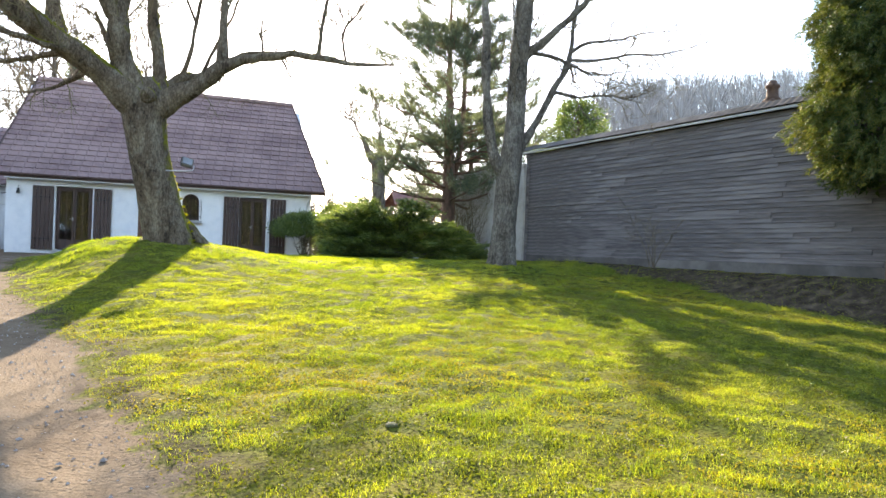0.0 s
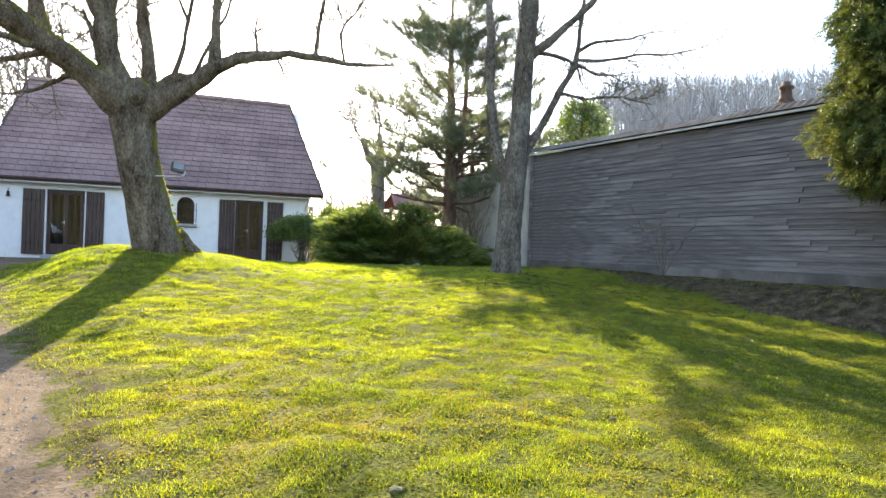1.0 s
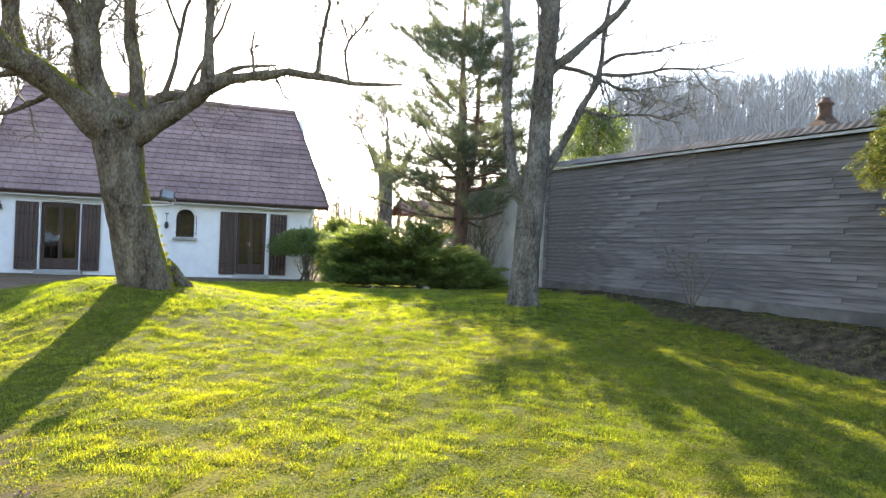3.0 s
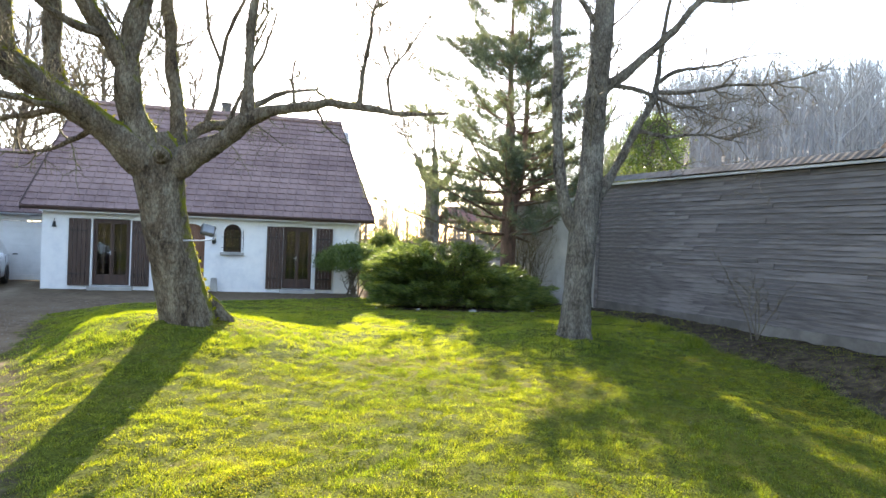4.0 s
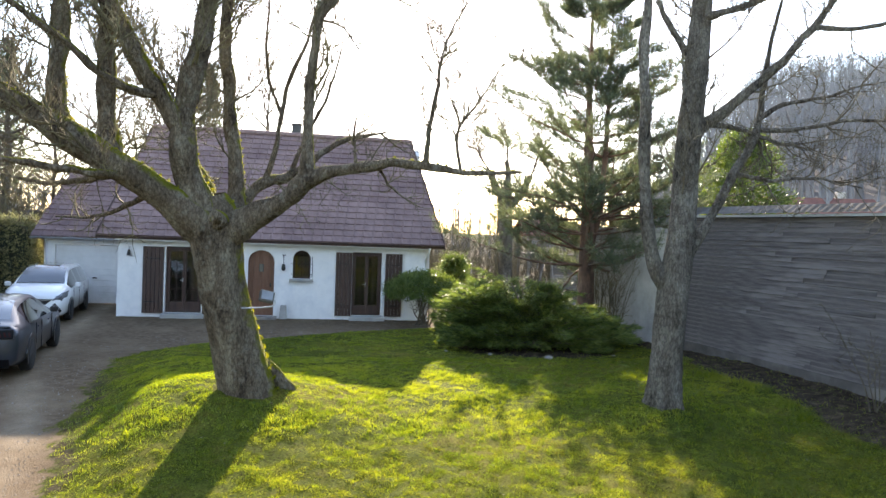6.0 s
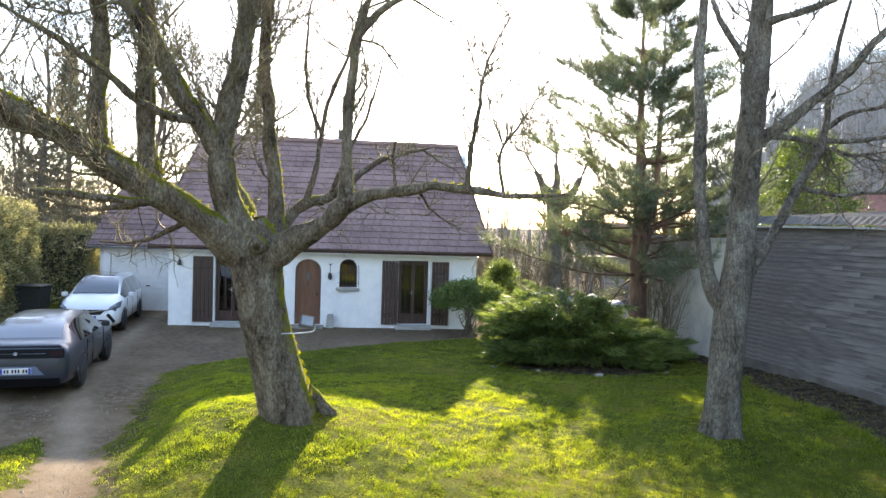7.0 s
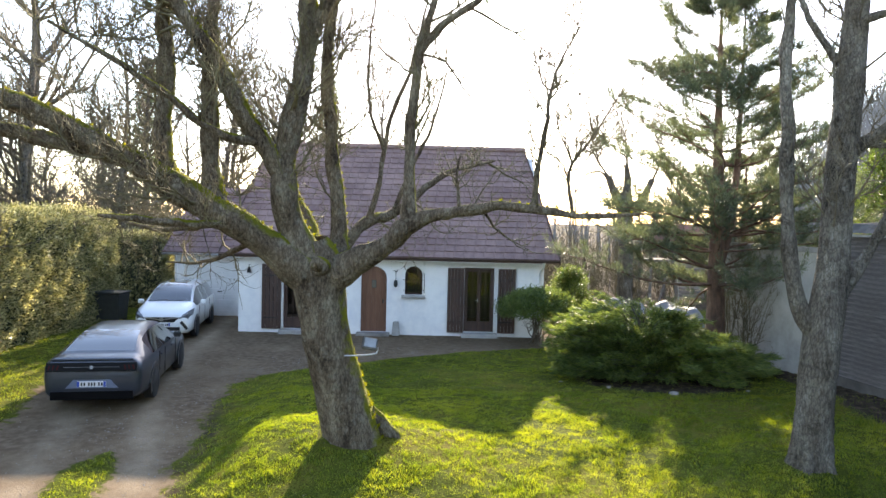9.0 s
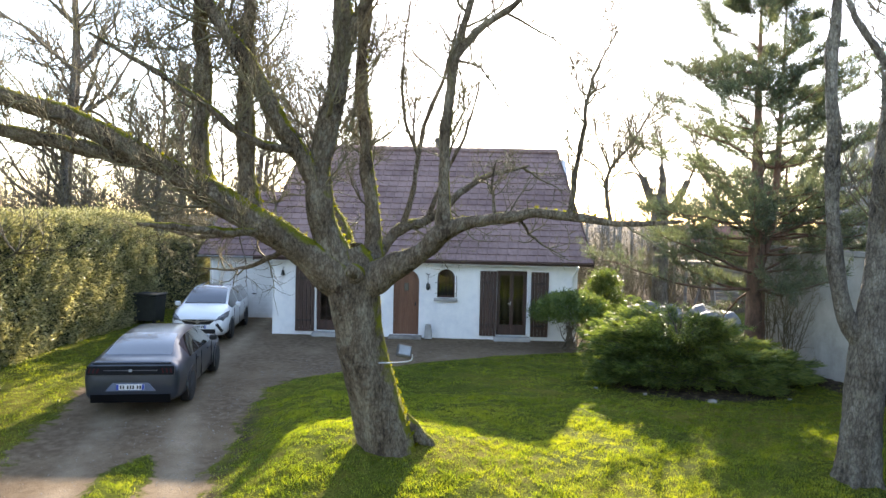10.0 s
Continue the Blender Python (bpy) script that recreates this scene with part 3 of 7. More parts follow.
def french_door(x0, x1, z0, z1, parent):
    """A glazed double door in a wooden frame, set back in the wall; each leaf has a solid foot and small panes."""
    door = mesh_ob("french_door", [(x0, 0.16, z0), (x1, 0.16, z0), (x1, 0.16, z0 + 0.02), (x0, 0.16, z0 + 0.02)], [(0, 1, 2, 3)], M["joinery"], parent, "brown wooden glazed double door with small panes")
    bm = bmesh.new()
    for a, b, c, d in ((x0, x0 + 0.06, z0, z1), (x1 - 0.06, x1, z0, z1), (x0 + 0.06, x1 - 0.06, z1 - 0.07, z1)):
        box(bm, a, b, 0.12, 0.2, c, d, bevel=0.006)
    part("frame", bm, M["joinery"], door)
    mid = (x0 + x1) / 2
    for a, b in ((x0 + 0.062, mid - 0.002), (mid + 0.002, x1 - 0.062)):
        bm = bmesh.new()
        zb, zt = z0 + 0.02, z1 - 0.072
        for p in ((a, a + 0.06, zb, zt), (b - 0.06, b, zb, zt), (a + 0.06, b - 0.06, zt - 0.06, zt), (a + 0.06, b - 0.06, zb, zb + 0.32)):
            box(bm, p[0], p[1], 0.13, 0.175, p[2], p[3], bevel=0.005)
        zz0, zz1 = zb + 0.32, zt - 0.06
        box(bm, (a + b) / 2 - 0.011, (a + b) / 2 + 0.011, 0.135, 0.17, zz0, zz1)
        for i in range(1, 4):
            z = zz0 + (zz1 - zz0) * i / 4
            box(bm, a + 0.06, b - 0.06, 0.137, 0.168, z - 0.011, z + 0.011)
        part("leaf", bm, M["joinery"], door)
        g = boxed("pane", (a + 0.055, b - 0.055, 0.148, 0.154, zz0 - 0.01, zz1 + 0.01), M["glass"], door)
        g.visible_shadow = False
    bm = bmesh.new()
    box(bm, mid - 0.05, mid - 0.03, 0.09, 0.13, z0 + 0.98, z0 + 1.12)
    box(bm, mid - 0.14, mid - 0.03, 0.085, 0.1, z0 + 1.04, z0 + 1.06)
    part("handle", bm, M["zinc"], door)


def shutter(x0, x1, parent):
    """A leaf of vertical boards with two battens and hinges, folded back against the wall."""
    s = boxed("shutter", (x0 + 0.03, x1 - 0.03, -0.045, -0.02, 0.35, 0.43), M["shutter"], parent, "dark brown board shutter folded open")
    n = 5
    for i in range(n):
        a, b = x0 + (x1 - x0) * i / n, x0 + (x1 - x0) * (i + 1) / n
        boxed("board", (a + 0.003, b - 0.003, -0.075, -0.047, 0.1, 2.25), M["shutter"], s, bevel=0.004)
    for z in (0.45, 1.85):
        boxed("hinge", (x0 + 0.02, x1 - 0.1, -0.081, -0.0755, z, z + 0.035), M["iron"], s)


house = empty("house", pose(0, 0, 0), "white rendered house with steep brown tiled roof", "house")
front_wall(house)
for dims in ((WALL_L, WALL_L + 0.3, 0.3, 6.7, -0.15, WALL_H), (WALL_R - 0.3, WALL_R, 0.3, 6.7, -0.15, WALL_H), (WALL_L, WALL_R, 6.7, 7.0, -0.15, WALL_H)):
    boxed("wall", dims, M["stucco"], house)
boxed("indoor_floor", (WALL_L + 0.3, WALL_R - 0.3, 0.3, 6.7, -0.1, 0.09), M["door_wood"], house)
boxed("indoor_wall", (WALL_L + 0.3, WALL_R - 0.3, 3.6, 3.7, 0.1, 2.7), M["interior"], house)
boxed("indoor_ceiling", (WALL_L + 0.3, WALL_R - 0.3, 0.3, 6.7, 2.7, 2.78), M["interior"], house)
for x in (WALL_R - 0.15, WALL_L + 0.15):
    bm = bmesh.new()
    x0, x1 = x - 0.15, x + 0.15
    a = [bm.verts.new((x0, y, z)) for y, z in ((0, WALL_H), (7, WALL_H), (3.5, 6.25))]
    b = [bm.verts.new((x1, y, z)) for y, z in ((0, WALL_H), (7, WALL_H), (3.5, 6.25))]
    bm.faces.new(a), bm.faces.new(b[::-1])
    for i in range(3):
        j = (i + 1) % 3
        bm.faces.new((a[i], a[j], b[j], b[i]))
    part("gable", bm, M["stucco"], house)

q = ROOF
slope = math.atan2(q["ridge_z"] - q["eave_z"], q["ridge_y"] - q["eave_y"])
run = math.hypot(q["ridge_z"] - q["eave_z"], q["ridge_y"] - q["eave_y"])
back_y = 2 * q["ridge_y"] - q["eave_y"]
th = 0.12
roof = mesh_ob("roof", [(q["left"], q["eave_y"], q["eave_z"]), (q["right"], q["eave_y"], q["eave_z"]), (q["top_right"], q["ridge_y"], q["ridge_z"]), (q["top_left"], q["ridge_y"], q["ridge_z"]),
                        (q["left"], back_y, q["eave_z"]), (q["right"], back_y, q["eave_z"]),
                        (q["left"], q["eave_y"], q["eave_z"] - th), (q["right"], q["eave_y"], q["eave_z"] - th), (q["top_right"], q["ridge_y"], q["ridge_z"] - th), (q["top_left"], q["ridge_y"], q["ridge_z"] - th),
                        (q["left"], back_y, q["eave_z"] - th), (q["right"], back_y, q["eave_z"] - th)],
               [(0, 1, 2, 3), (3, 2, 5, 4), (7, 6, 9, 8), (8, 9, 10, 11), (0, 6, 7, 1), (1, 7, 8, 2), (2, 8, 11, 5), (3, 9, 6, 0), (4, 10, 9, 3), (5, 11, 10, 4)], M["tile"], house, "steep roof of brown interlocking tiles")
COURSES = 19
for k in range(COURSES):
    t = k / COURSES
    lf, rt = q["left"] + (q["top_left"] - q["left"]) * t, q["right"] + (q["top_right"] - q["right"]) * t
    tile_course(k, COURSES, lf, rt, q["eave_y"] + (q["ridge_y"] - q["eave_y"]) * t, q["eave_z"] + (q["ridge_z"] - q["eave_z"]) * t, slope, roof, run / COURSES)
ridge_me = None
n = 26
for k in range(n):
    x0 = q["top_left"] + (q["top_right"] - q["top_left"]) * k / n
    if ridge_me is None:
        bm = bmesh.new()
        w = (q["top_right"] - q["top_left"]) / n
        for a in range(9):
            an = math.radians(-20 + 220 * a / 8)
            for xx, r in ((0, 0.13), (w + 0.03, 0.115)):
                bm.verts.new((xx, r * math.cos(an), r * math.sin(an)))
        bm.verts.ensure_lookup_table()
        for a in range(8):
            bm.faces.new([bm.verts[i] for i in (2 * a, 2 * a + 1, 2 * a + 3, 2 * a + 2)])
        ob = part("ridge_tile", bm, M["tile"], roof)
        ridge_me = ob.data
    else:
        ob = new("ridge_tile", ridge_me)
        ob.parent = roof
    ob.location = (x0, q["ridge_y"], q["ridge_z"] + 0.03)
# barge boards along the two verges
for xa, xb in ((q["right"], q["top_right"]), (q["left"], q["top_left"])):
    s = 1 if xa > 0 else -1
    mesh_ob("barge_board", [(xa + s * 0.02, q["eave_y"] - 0.03, q["eave_z"] + 0.08), (xb + s * 0.02, q["ridge_y"], q["ridge_z"] + 0.1), (xb + s * 0.02, q["ridge_y"], q["ridge_z"] - 0.14), (xa + s * 0.02, q["eave_y"] - 0.03, q["eave_z"] - 0.16),
                            (xa - s * 0.02, q["eave_y"] - 0.03, q["eave_z"] + 0.08), (xb - s * 0.02, q["ridge_y"], q["ridge_z"] + 0.1), (xb - s * 0.02, q["ridge_y"], q["ridge_z"] - 0.14), (xa - s * 0.02, q["eave_y"] - 0.03, q["eave_z"] - 0.16)],
            [(0, 1, 2, 3), (7, 6, 5, 4), (0, 4, 5, 1), (3, 2, 6, 7), (0, 3, 7, 4)], M["shutter"], roof)


def gutter(x0, x1, y, z, parent, material):
    v, f = [], []
    for x in (x0, x1):
        for i in range(7):
            a = math.pi + math.pi * i / 6
            v.append((x, y + 0.065 * math.cos(a), z + 0.065 * math.sin(a)))
        for i in range(7):
            a = 2 * math.pi - math.pi * i / 6
            v.append((x, y + 0.058 * math.cos(a), z + 0.004 + 0.058 * math.sin(a)))
    for i in range(14):
        j = (i + 1) % 14
        f.append((i, 14 + i, 14 + j, j))
    f += [tuple(range(14)), tuple(range(27, 13, -1))]
    return mesh_ob("gutter", v, f, material, parent, "grey-brown half-round gutter", smooth=False)


gutter(q["left"], q["right"], q["eave_y"] - 0.07, q["eave_z"] - 0.03, house, M["shutter"])
boxed("soffit", (WALL_L, WALL_R, q["eave_y"], -0.003, 2.44, 2.47), M["white_trim"], house)
T = Tubes()
T.add(smooth_path([(3.12, -0.43, 2.5, 0.04), (3.12, -0.4, 2.36, 0.04), (3.05, -0.12, 2.12, 0.04), (3.05, -0.06, 1.9, 0.04), (3.05, -0.06, 0.05, 0.04)], 0.12), 8)
T.build("downpipe", M["white_trim"], house, "pale downpipe with a bend below the gutter")
for a, b in DOORS:
    french_door(a, b, 0.12, 2.25, house)
    boxed("doorstep", (a - 0.08, b + 0.12, -0.34, -0.002, -0.1, 0.1), M["concrete"], house, "worn concrete doorstep", bevel=0.015)
for a, b in ((0.0, 0.55), (1.68, 2.26), (-6.14, -5.5), (-4.28, -3.72)):
    shutter(a, b, house)
boxed("reveal", (1.565, 1.64, -0.03, -0.002, 0.1, 2.27), M["white_trim"], house)
boxed("reveal", (-5.497, -5.455, -0.03, -0.002, 0.1, 2.27), M["white_trim"], house)
# entrance door
a, b, c, d = ENTRY
bm = bmesh.new()
prism(bm, arch_points(a, b, c, d), 0.1, 0.15)
entry = part("entrance_door", bm, M["door_wood"], house, "arched reddish-brown plank door")
for i in range(5):
    x = a + 0.05 + (b - a - 0.1) * i / 5
    boxed("plank", (x + 0.004, x + (b - a - 0.1) / 5 - 0.004, 0.082, 0.0985, c + 0.02, 1.86 + (0.25 if 0 < i < 4 else 0.06)), M["door_wood"], entry)
bm = bmesh.new()
ring_prism(bm, arch_points(a, b, c, d), arch_points(a + 0.05, b - 0.05, c, d - 0.05), 0.06, 0.1)
part("frame", bm, M["door_wood"], entry)
boxed("spyhole_window", (a + 0.35, b - 0.35, 0.07, 0.082, 1.52, 1.78), M["lamp_face"], entry, bevel=0.01)
boxed("handle", (b - 0.14, b - 0.1, 0.03, 0.08, 1.02, 1.14), M["iron"], entry)
boxed("doorstep", (a - 0.12, b + 0.12, -0.4, -0.002, -0.1, 0.055), M["stone"], house, "grey stone doorstep", bevel=0.015)
# little arched window with an iron grille
a, b, c, d = LITTLE
bm = bmesh.new()
ring_prism(bm, arch_points(a, b, c, d), arch_points(a + 0.06, b - 0.06, c + 0.06, d - 0.06), 0.12, 0.18)
box(bm, (a + b) / 2 - 0.02, (a + b) / 2 + 0.02, 0.13, 0.17, c + 0.04, d - 0.04)
win = part("window", bm, M["shutter"], house, "small arched window behind an iron grille")
g = boxed("pane", (a + 0.03, b - 0.03, 0.147, 0.153, c + 0.03, d - 0.2), M["glass"], win)
g.visible_shadow = False
T = Tubes()
for i in range(5):
    x = a + 0.06 + (b - a - 0.12) * i / 4
    T.add([(x, -0.05, c + 0.02, 0.008), (x, -0.05, d - 0.12 - 0.1 * abs(i - 2), 0.008)], 5)
for z in (c + 0.15, c + 0.5):
    T.add([(a - 0.06, -0.04, z, 0.009), (b + 0.06, -0.04, z, 0.009)], 5)
T.add(smooth_path([(b + 0.06, -0.04, c + 0.05, 0.01), (b + 0.07, -0.05, c + 0.4, 0.01), (b + 0.05, -0.04, c + 0.75, 0.01)]), 5)
T.build("grille", M["iron"], win)
boxed("sill", (a - 0.1, b + 0.1, -0.14, 0.12, c - 0.1, c - 0.003), M["concrete"], house, "projecting grey window sill", bevel=0.01)
# wall lantern beside the door
lantern = empty("wall_lantern", pose(-1.72, 0, 1.7), "black iron wall lantern on a bracket", "lamp")
T = Tubes()
T.add(smooth_path([(0, -0.01, 0.38, 0.012), (0, -0.1, 0.4, 0.012), (0, -0.13, 0.3, 0.012), (0, -0.12, 0.12, 0.008)], 0.04), 6)
T.add(smooth_path([(-0.06, -0.02, 0.42, 0.01), (0, -0.02, 0.36, 0.012), (0.06, -0.02, 0.42, 0.01)], 0.04), 6)
T.build("bracket", M["iron"], lantern)
T = Tubes()
T.add([(0, -0.12, 0.12, 0.015), (0, -0.12, 0.08, 0.06), (0, -0.12, -0.06, 0.075), (0, -0.12, -0.12, 0.03), (0, -0.12, -0.13, 0.005)], 8)
T.build("shade", M["plastic_dark"], lantern)
bell = empty("door_bell", pose(-6.55, 0, 2.05), "small black iron bell hung on the wall", "bell")
T = Tubes()
T.add(smooth_path([(0, -0.005, 0.15, 0.01), (0, -0.1, 0.16, 0.01), (0, -0.12, 0.08, 0.008)], 0.04), 5)
T.build("bracket", M["iron"], bell)
T = Tubes()
T.add([(0, -0.12, 0.09, 0.005), (0, -0.12, 0.07, 0.04), (0, -0.12, -0.02, 0.05), (0, -0.12, -0.1, 0.075)], 8)
T.build("cup", M["iron"], bell)
# planter
bm = bmesh.new()
bmesh.ops.create_cone(bm, segments=4, radius1=0.19, radius2=0.13, depth=0.45, cap_ends=True, matrix=pose(-1.68, -0.27, 0.225, 0, 0, 45))
bmesh.ops.bevel(bm, geom=list(bm.edges), offset=0.015, segments=2, affect="EDGES")
tagged(part("planter", bm, M["concrete"]), "tall tapered grey planter beside the door", "planter")
# chimney
chim = empty("chimney", pose(-1.55, 3.7, 6.2), "slim dark chimney stack behind the ridge", "chimney")
boxed("stack", (-0.17, 0.17, -0.17, 0.17, -0.3, 0.75), M["sheet"], chim, bevel=0.01)
boxed("cap", (-0.2, 0.2, -0.2, 0.2, 0.752, 0.8), M["sheet"], chim, bevel=0.01)

# ---- garage wing ----
garage = empty("garage", pose(0, 0, 0), "white garage wing with a ribbed door and tiled roof", "garage")
GX0, GX1, GY0 = -10.2, -6.925, 3.2
bm = bmesh.new()
box(bm, GX0, GX0 + 0.35, GY0, GY0 + 0.25, -0.15, 2.42)
box(bm, GX0 + 0.35, GX1, GY0, GY0 + 0.25, 2.12, 2.42)
box(bm, GX1 - 0.25, GX1, GY0, GY0 + 0.25, -0.15, 2.12)
part("front_wall", bm, M["stucco"], garage)
boxed("wall", (GX0, GX0 + 0.25, GY0 + 0.252, 9.0, -0.15, 2.42), M["stucco"], garage)
gd = boxed("garage_door", (GX0 + 0.36, GX1 - 0.26, GY0 + 0.12, GY0 + 0.15, 0.0, 2.1), M["white_trim"], garage, "white ribbed sectional garage door")
for i in range(10):
    boxed("slat", (GX0 + 0.37, GX1 - 0.27, GY0 + 0.095, GY0 + 0.118, 0.01 + i * 0.208, 0.2 + i * 0.208), M["white_trim"], gd, bevel=0.006)
boxed("handle", (-8.6, -8.45, GY0 + 0.06, GY0 + 0.095, 0.9, 0.94), M["iron"], gd)
gr = mesh_ob("roof", [(GX0 - 0.35, GY0 - 0.3, 2.4), (GX1 + 0.2, GY0 - 0.3, 2.4), (GX1 + 0.2, 6.2, 4.9), (GX0 - 0.1, 6.2, 4.9), (GX0 - 0.35, 9.3, 2.4), (GX1 + 0.2, 9.3, 2.4), (GX0 - 0.35, GY0 - 0.3, 2.3), (GX1 + 0.2, GY0 - 0.3, 2.3)],
             [(0, 1, 2, 3), (3, 2, 5, 4), (0, 3, 4), (6, 7, 1, 0), (1, 5, 2)], M["tile"], garage, "brown tiled lean roof of the garage")
gs = math.atan2(2.5, 3.3)
for k in range(13):
    t = k / 13
    tile_course(100 + k, 13, GX0 - 0.35 + 0.25 * t, GX1 + 0.2 - 0.1, GY0 - 0.3 + 3.3 * t, 2.4 + 2.5 * t, gs, gr, math.hypot(2.5, 3.3) / 13)
gutter(GX0 - 0.35, GX1, GY0 - 0.38, 2.37, garage, M["zinc"])
T = Tubes()
T.add(smooth_path([(GX0 + 0.08, GY0 - 0.36, 2.32, 0.04), (GX0 + 0.08, GY0 - 0.05, 2.1, 0.04), (GX0 + 0.08, GY0 - 0.05, 0.0, 0.04)]), 8)
T.build("downpipe", M["white_trim"], garage)


# ---- barn ----
def barn_x(y):
    return 8.75 - 0.15 * (y + 7.3)


BA = math.degrees(math.atan(0.15))
barn = empty("barn", pose(barn_x(-7.3), -7.3, 0, 0, 0, -90 + BA), "long low barn clad in weathered grey boards", "barn")
# local x runs along the wall towards the road, local -y faces the lawn
LB = 24.0
boxed("plinth", (-0.05, LB, -0.06, 0.25, -1.4, 0.52), M["plinth"], barn, "stained concrete plinth", bevel=0.01)
boxed("backing", (0.0, LB, 0.0, 0.2, 0.52, 3.7), M["iron"], barn)
boxed("rear_wall", (0.0, LB, 6.0, 6.2, -1.4, 3.7), M["masonry"], barn)
boxed("end_wall", (LB - 0.2, LB, 0.2, 6.0, -1.4, 3.7), M["masonry"], barn)
boxed("corner_post", (-0.1, 0.06, -0.07, 0.06, 0.3, 3.72), M["fence_wood"], barn, bevel=0.01)
boxed("fascia", (-0.25, LB, -0.16, -0.125, 3.69, 3.745), M["fascia"], barn, "faded white fascia strip")
v, f = [], []
n = int((LB + 0.4) / 0.045)
for i in range(n + 1):
    x = -0.3 + i * 0.045
    h = 0.007 * math.cos(i * math.pi / 2)
    v += [(x, -0.2, 3.77 + h), (x, 0.05, 3.95 + h), (x, 6.3, 4.35 + h)]
for i in range(n):
    for k in (0, 1):
        f.append((3 * i + k, 3 * i + 3 + k, 3 * i + 4 + k, 3 * i + 1 + k))
mesh_ob("roof_sheet", v, f, M["sheet"], barn, "grey corrugated roof sheeting")
rb = random.Random(11)
board_kinds = []
for i in range(6):
    bm = bmesh.new()
    L0 = (4.8, 5.6, 6.4, 4.4, 7.0, 5.2)[i]
    segs = 4
    for s in range(segs + 1):
        x = L0 * s / segs
        w = rb.uniform(-0.004, 0.004)
        for yy, zz in ((0.0, 0.0), (-0.034, 0.002 + w), (-0.014, 0.108 + w), (0.0, 0.108)):
            bm.verts.new((x, yy + rb.uniform(-0.003, 0.003), zz + rb.uniform(-0.002, 0.002)))
    bm.verts.ensure_lookup_table()
    for s in range(segs):
        for k in range(4):
            a0, b0 = 4 * s + k, 4 * s + (k + 1) % 4
            bm.faces.new([bm.verts[j] for j in (a0, b0, b0 + 4, a0 + 4)])
    bm.faces.new([bm.verts[j] for j in (3, 2, 1, 0)])
    bm.faces.new([bm.verts[j] for j in (4 * segs, 4 * segs + 1, 4 * segs + 2, 4 * segs + 3)])
    bmesh.ops.recalc_face_normals(bm, faces=bm.faces)
    me = bpy.data.meshes.new("board")
    bm.to_mesh(me)
    bm.free()
    me.materials.append(M["fence_wood"])
    board_kinds.append((L0, me))
for r in range(30):
    x = -rb.uniform(0.0, 2.5)
    while x < 22:
        L0, me = rb.choice(board_kinds)
        if x >= -0.001 or x + L0 > 1.0:
            sx = 1.0
            x0 = x
            if x < 0:
                sx, x0 = (L0 + x) / L0, 0.0
            ob = new("board", me)
            ob.parent = barn
            ob.location = (x0 + 0.003, -0.004 - rb.uniform(0, 0.006), 0.525 + r * 0.105 + rb.uniform(-0.004, 0.004))
            ob.rotation_euler = (rb.uniform(-0.02, 0.02), rb.uniform(-0.0016, 0.0016), 0)
            ob.scale = (sx * 0.998, 1, 1)
        x += L0
# pot on the barn's flue
flue = empty("chimney", pose(11.8, -13.9, 3.98) @ Matrix.Scale(0.86, 4), "weathered clay chimney pot on a stone base", "chimney")
bm = bmesh.new()
bmesh.ops.create_cone(bm, segments=4, radius1=0.46, radius2=0.24, depth=0.3, cap_ends=True, matrix=pose(0, 0, 0.45, 0, 0, 45))
box(bm, -0.33, 0.33, -0.33, 0.33, -0.25, 0.3)
part("base", bm, M["terracotta"], flue)
T = Tubes()
T.add([(0, 0, 0.55, 0.2), (0, 0, 0.62, 0.22), (0, 0, 0.68, 0.17), (0, 0, 0.9, 0.15), (0, 0, 0.94, 0.2), (0, 0, 1.0, 0.2), (0, 0, 1.02, 0.13), (0, 0, 1.12, 0.11), (0, 0, 1.13, 0.01)], 10)
T.build("pot", M["terracotta"], flue)
# masonry wall that goes on from the barn
gw = empty("garden_wall", pose(barn_x(-7.3), -7.28, 0, 0, 0, 90 + BA), "old lime-washed masonry garden wall", "wall", kind="structure")
bm = bmesh.new()
box(bm, 0.05, 4.3, -0.15, 0.15, -0.5, 3.3)
bmesh.ops.subdivide_edges(bm, edges=list(bm.edges), cuts=5, use_grid_fill=True)
for v in bm.verts:
    v.co += Vector((0, noise.noise(v.co * 1.3) * 0.04, noise.noise(v.co * 0.9) * 0.06 if v.co.z > 3 else 0))
part("wall_face", bm, M["masonry"], gw)
bm = bmesh.new()
box(bm, 0.03, 4.35, -0.2, 0.2, 3.27, 3.4, bevel=0.02)
part("coping", bm, M["concrete"], gw)


# ---- plants ----
def unit(v):
    return v / (np.linalg.norm(v) + 1e-9)


def branchlet(start, d, length, r0, rng, up=0.15, wander=0.25, n=6):
    """A crooked tapering line from start towards d."""
    p, d = np.array(start, float), unit(np.array(d, float))
    out = [(*p, r0)]
    for i in range(n):
        d = unit(d + rng.normal(0, wander, 3) + np.array([0, 0, up]))
        p = p + d * length / n
        out.append((*p, r0 * (1 - 0.8 * (i + 1) / n)))
    return np.array(out)


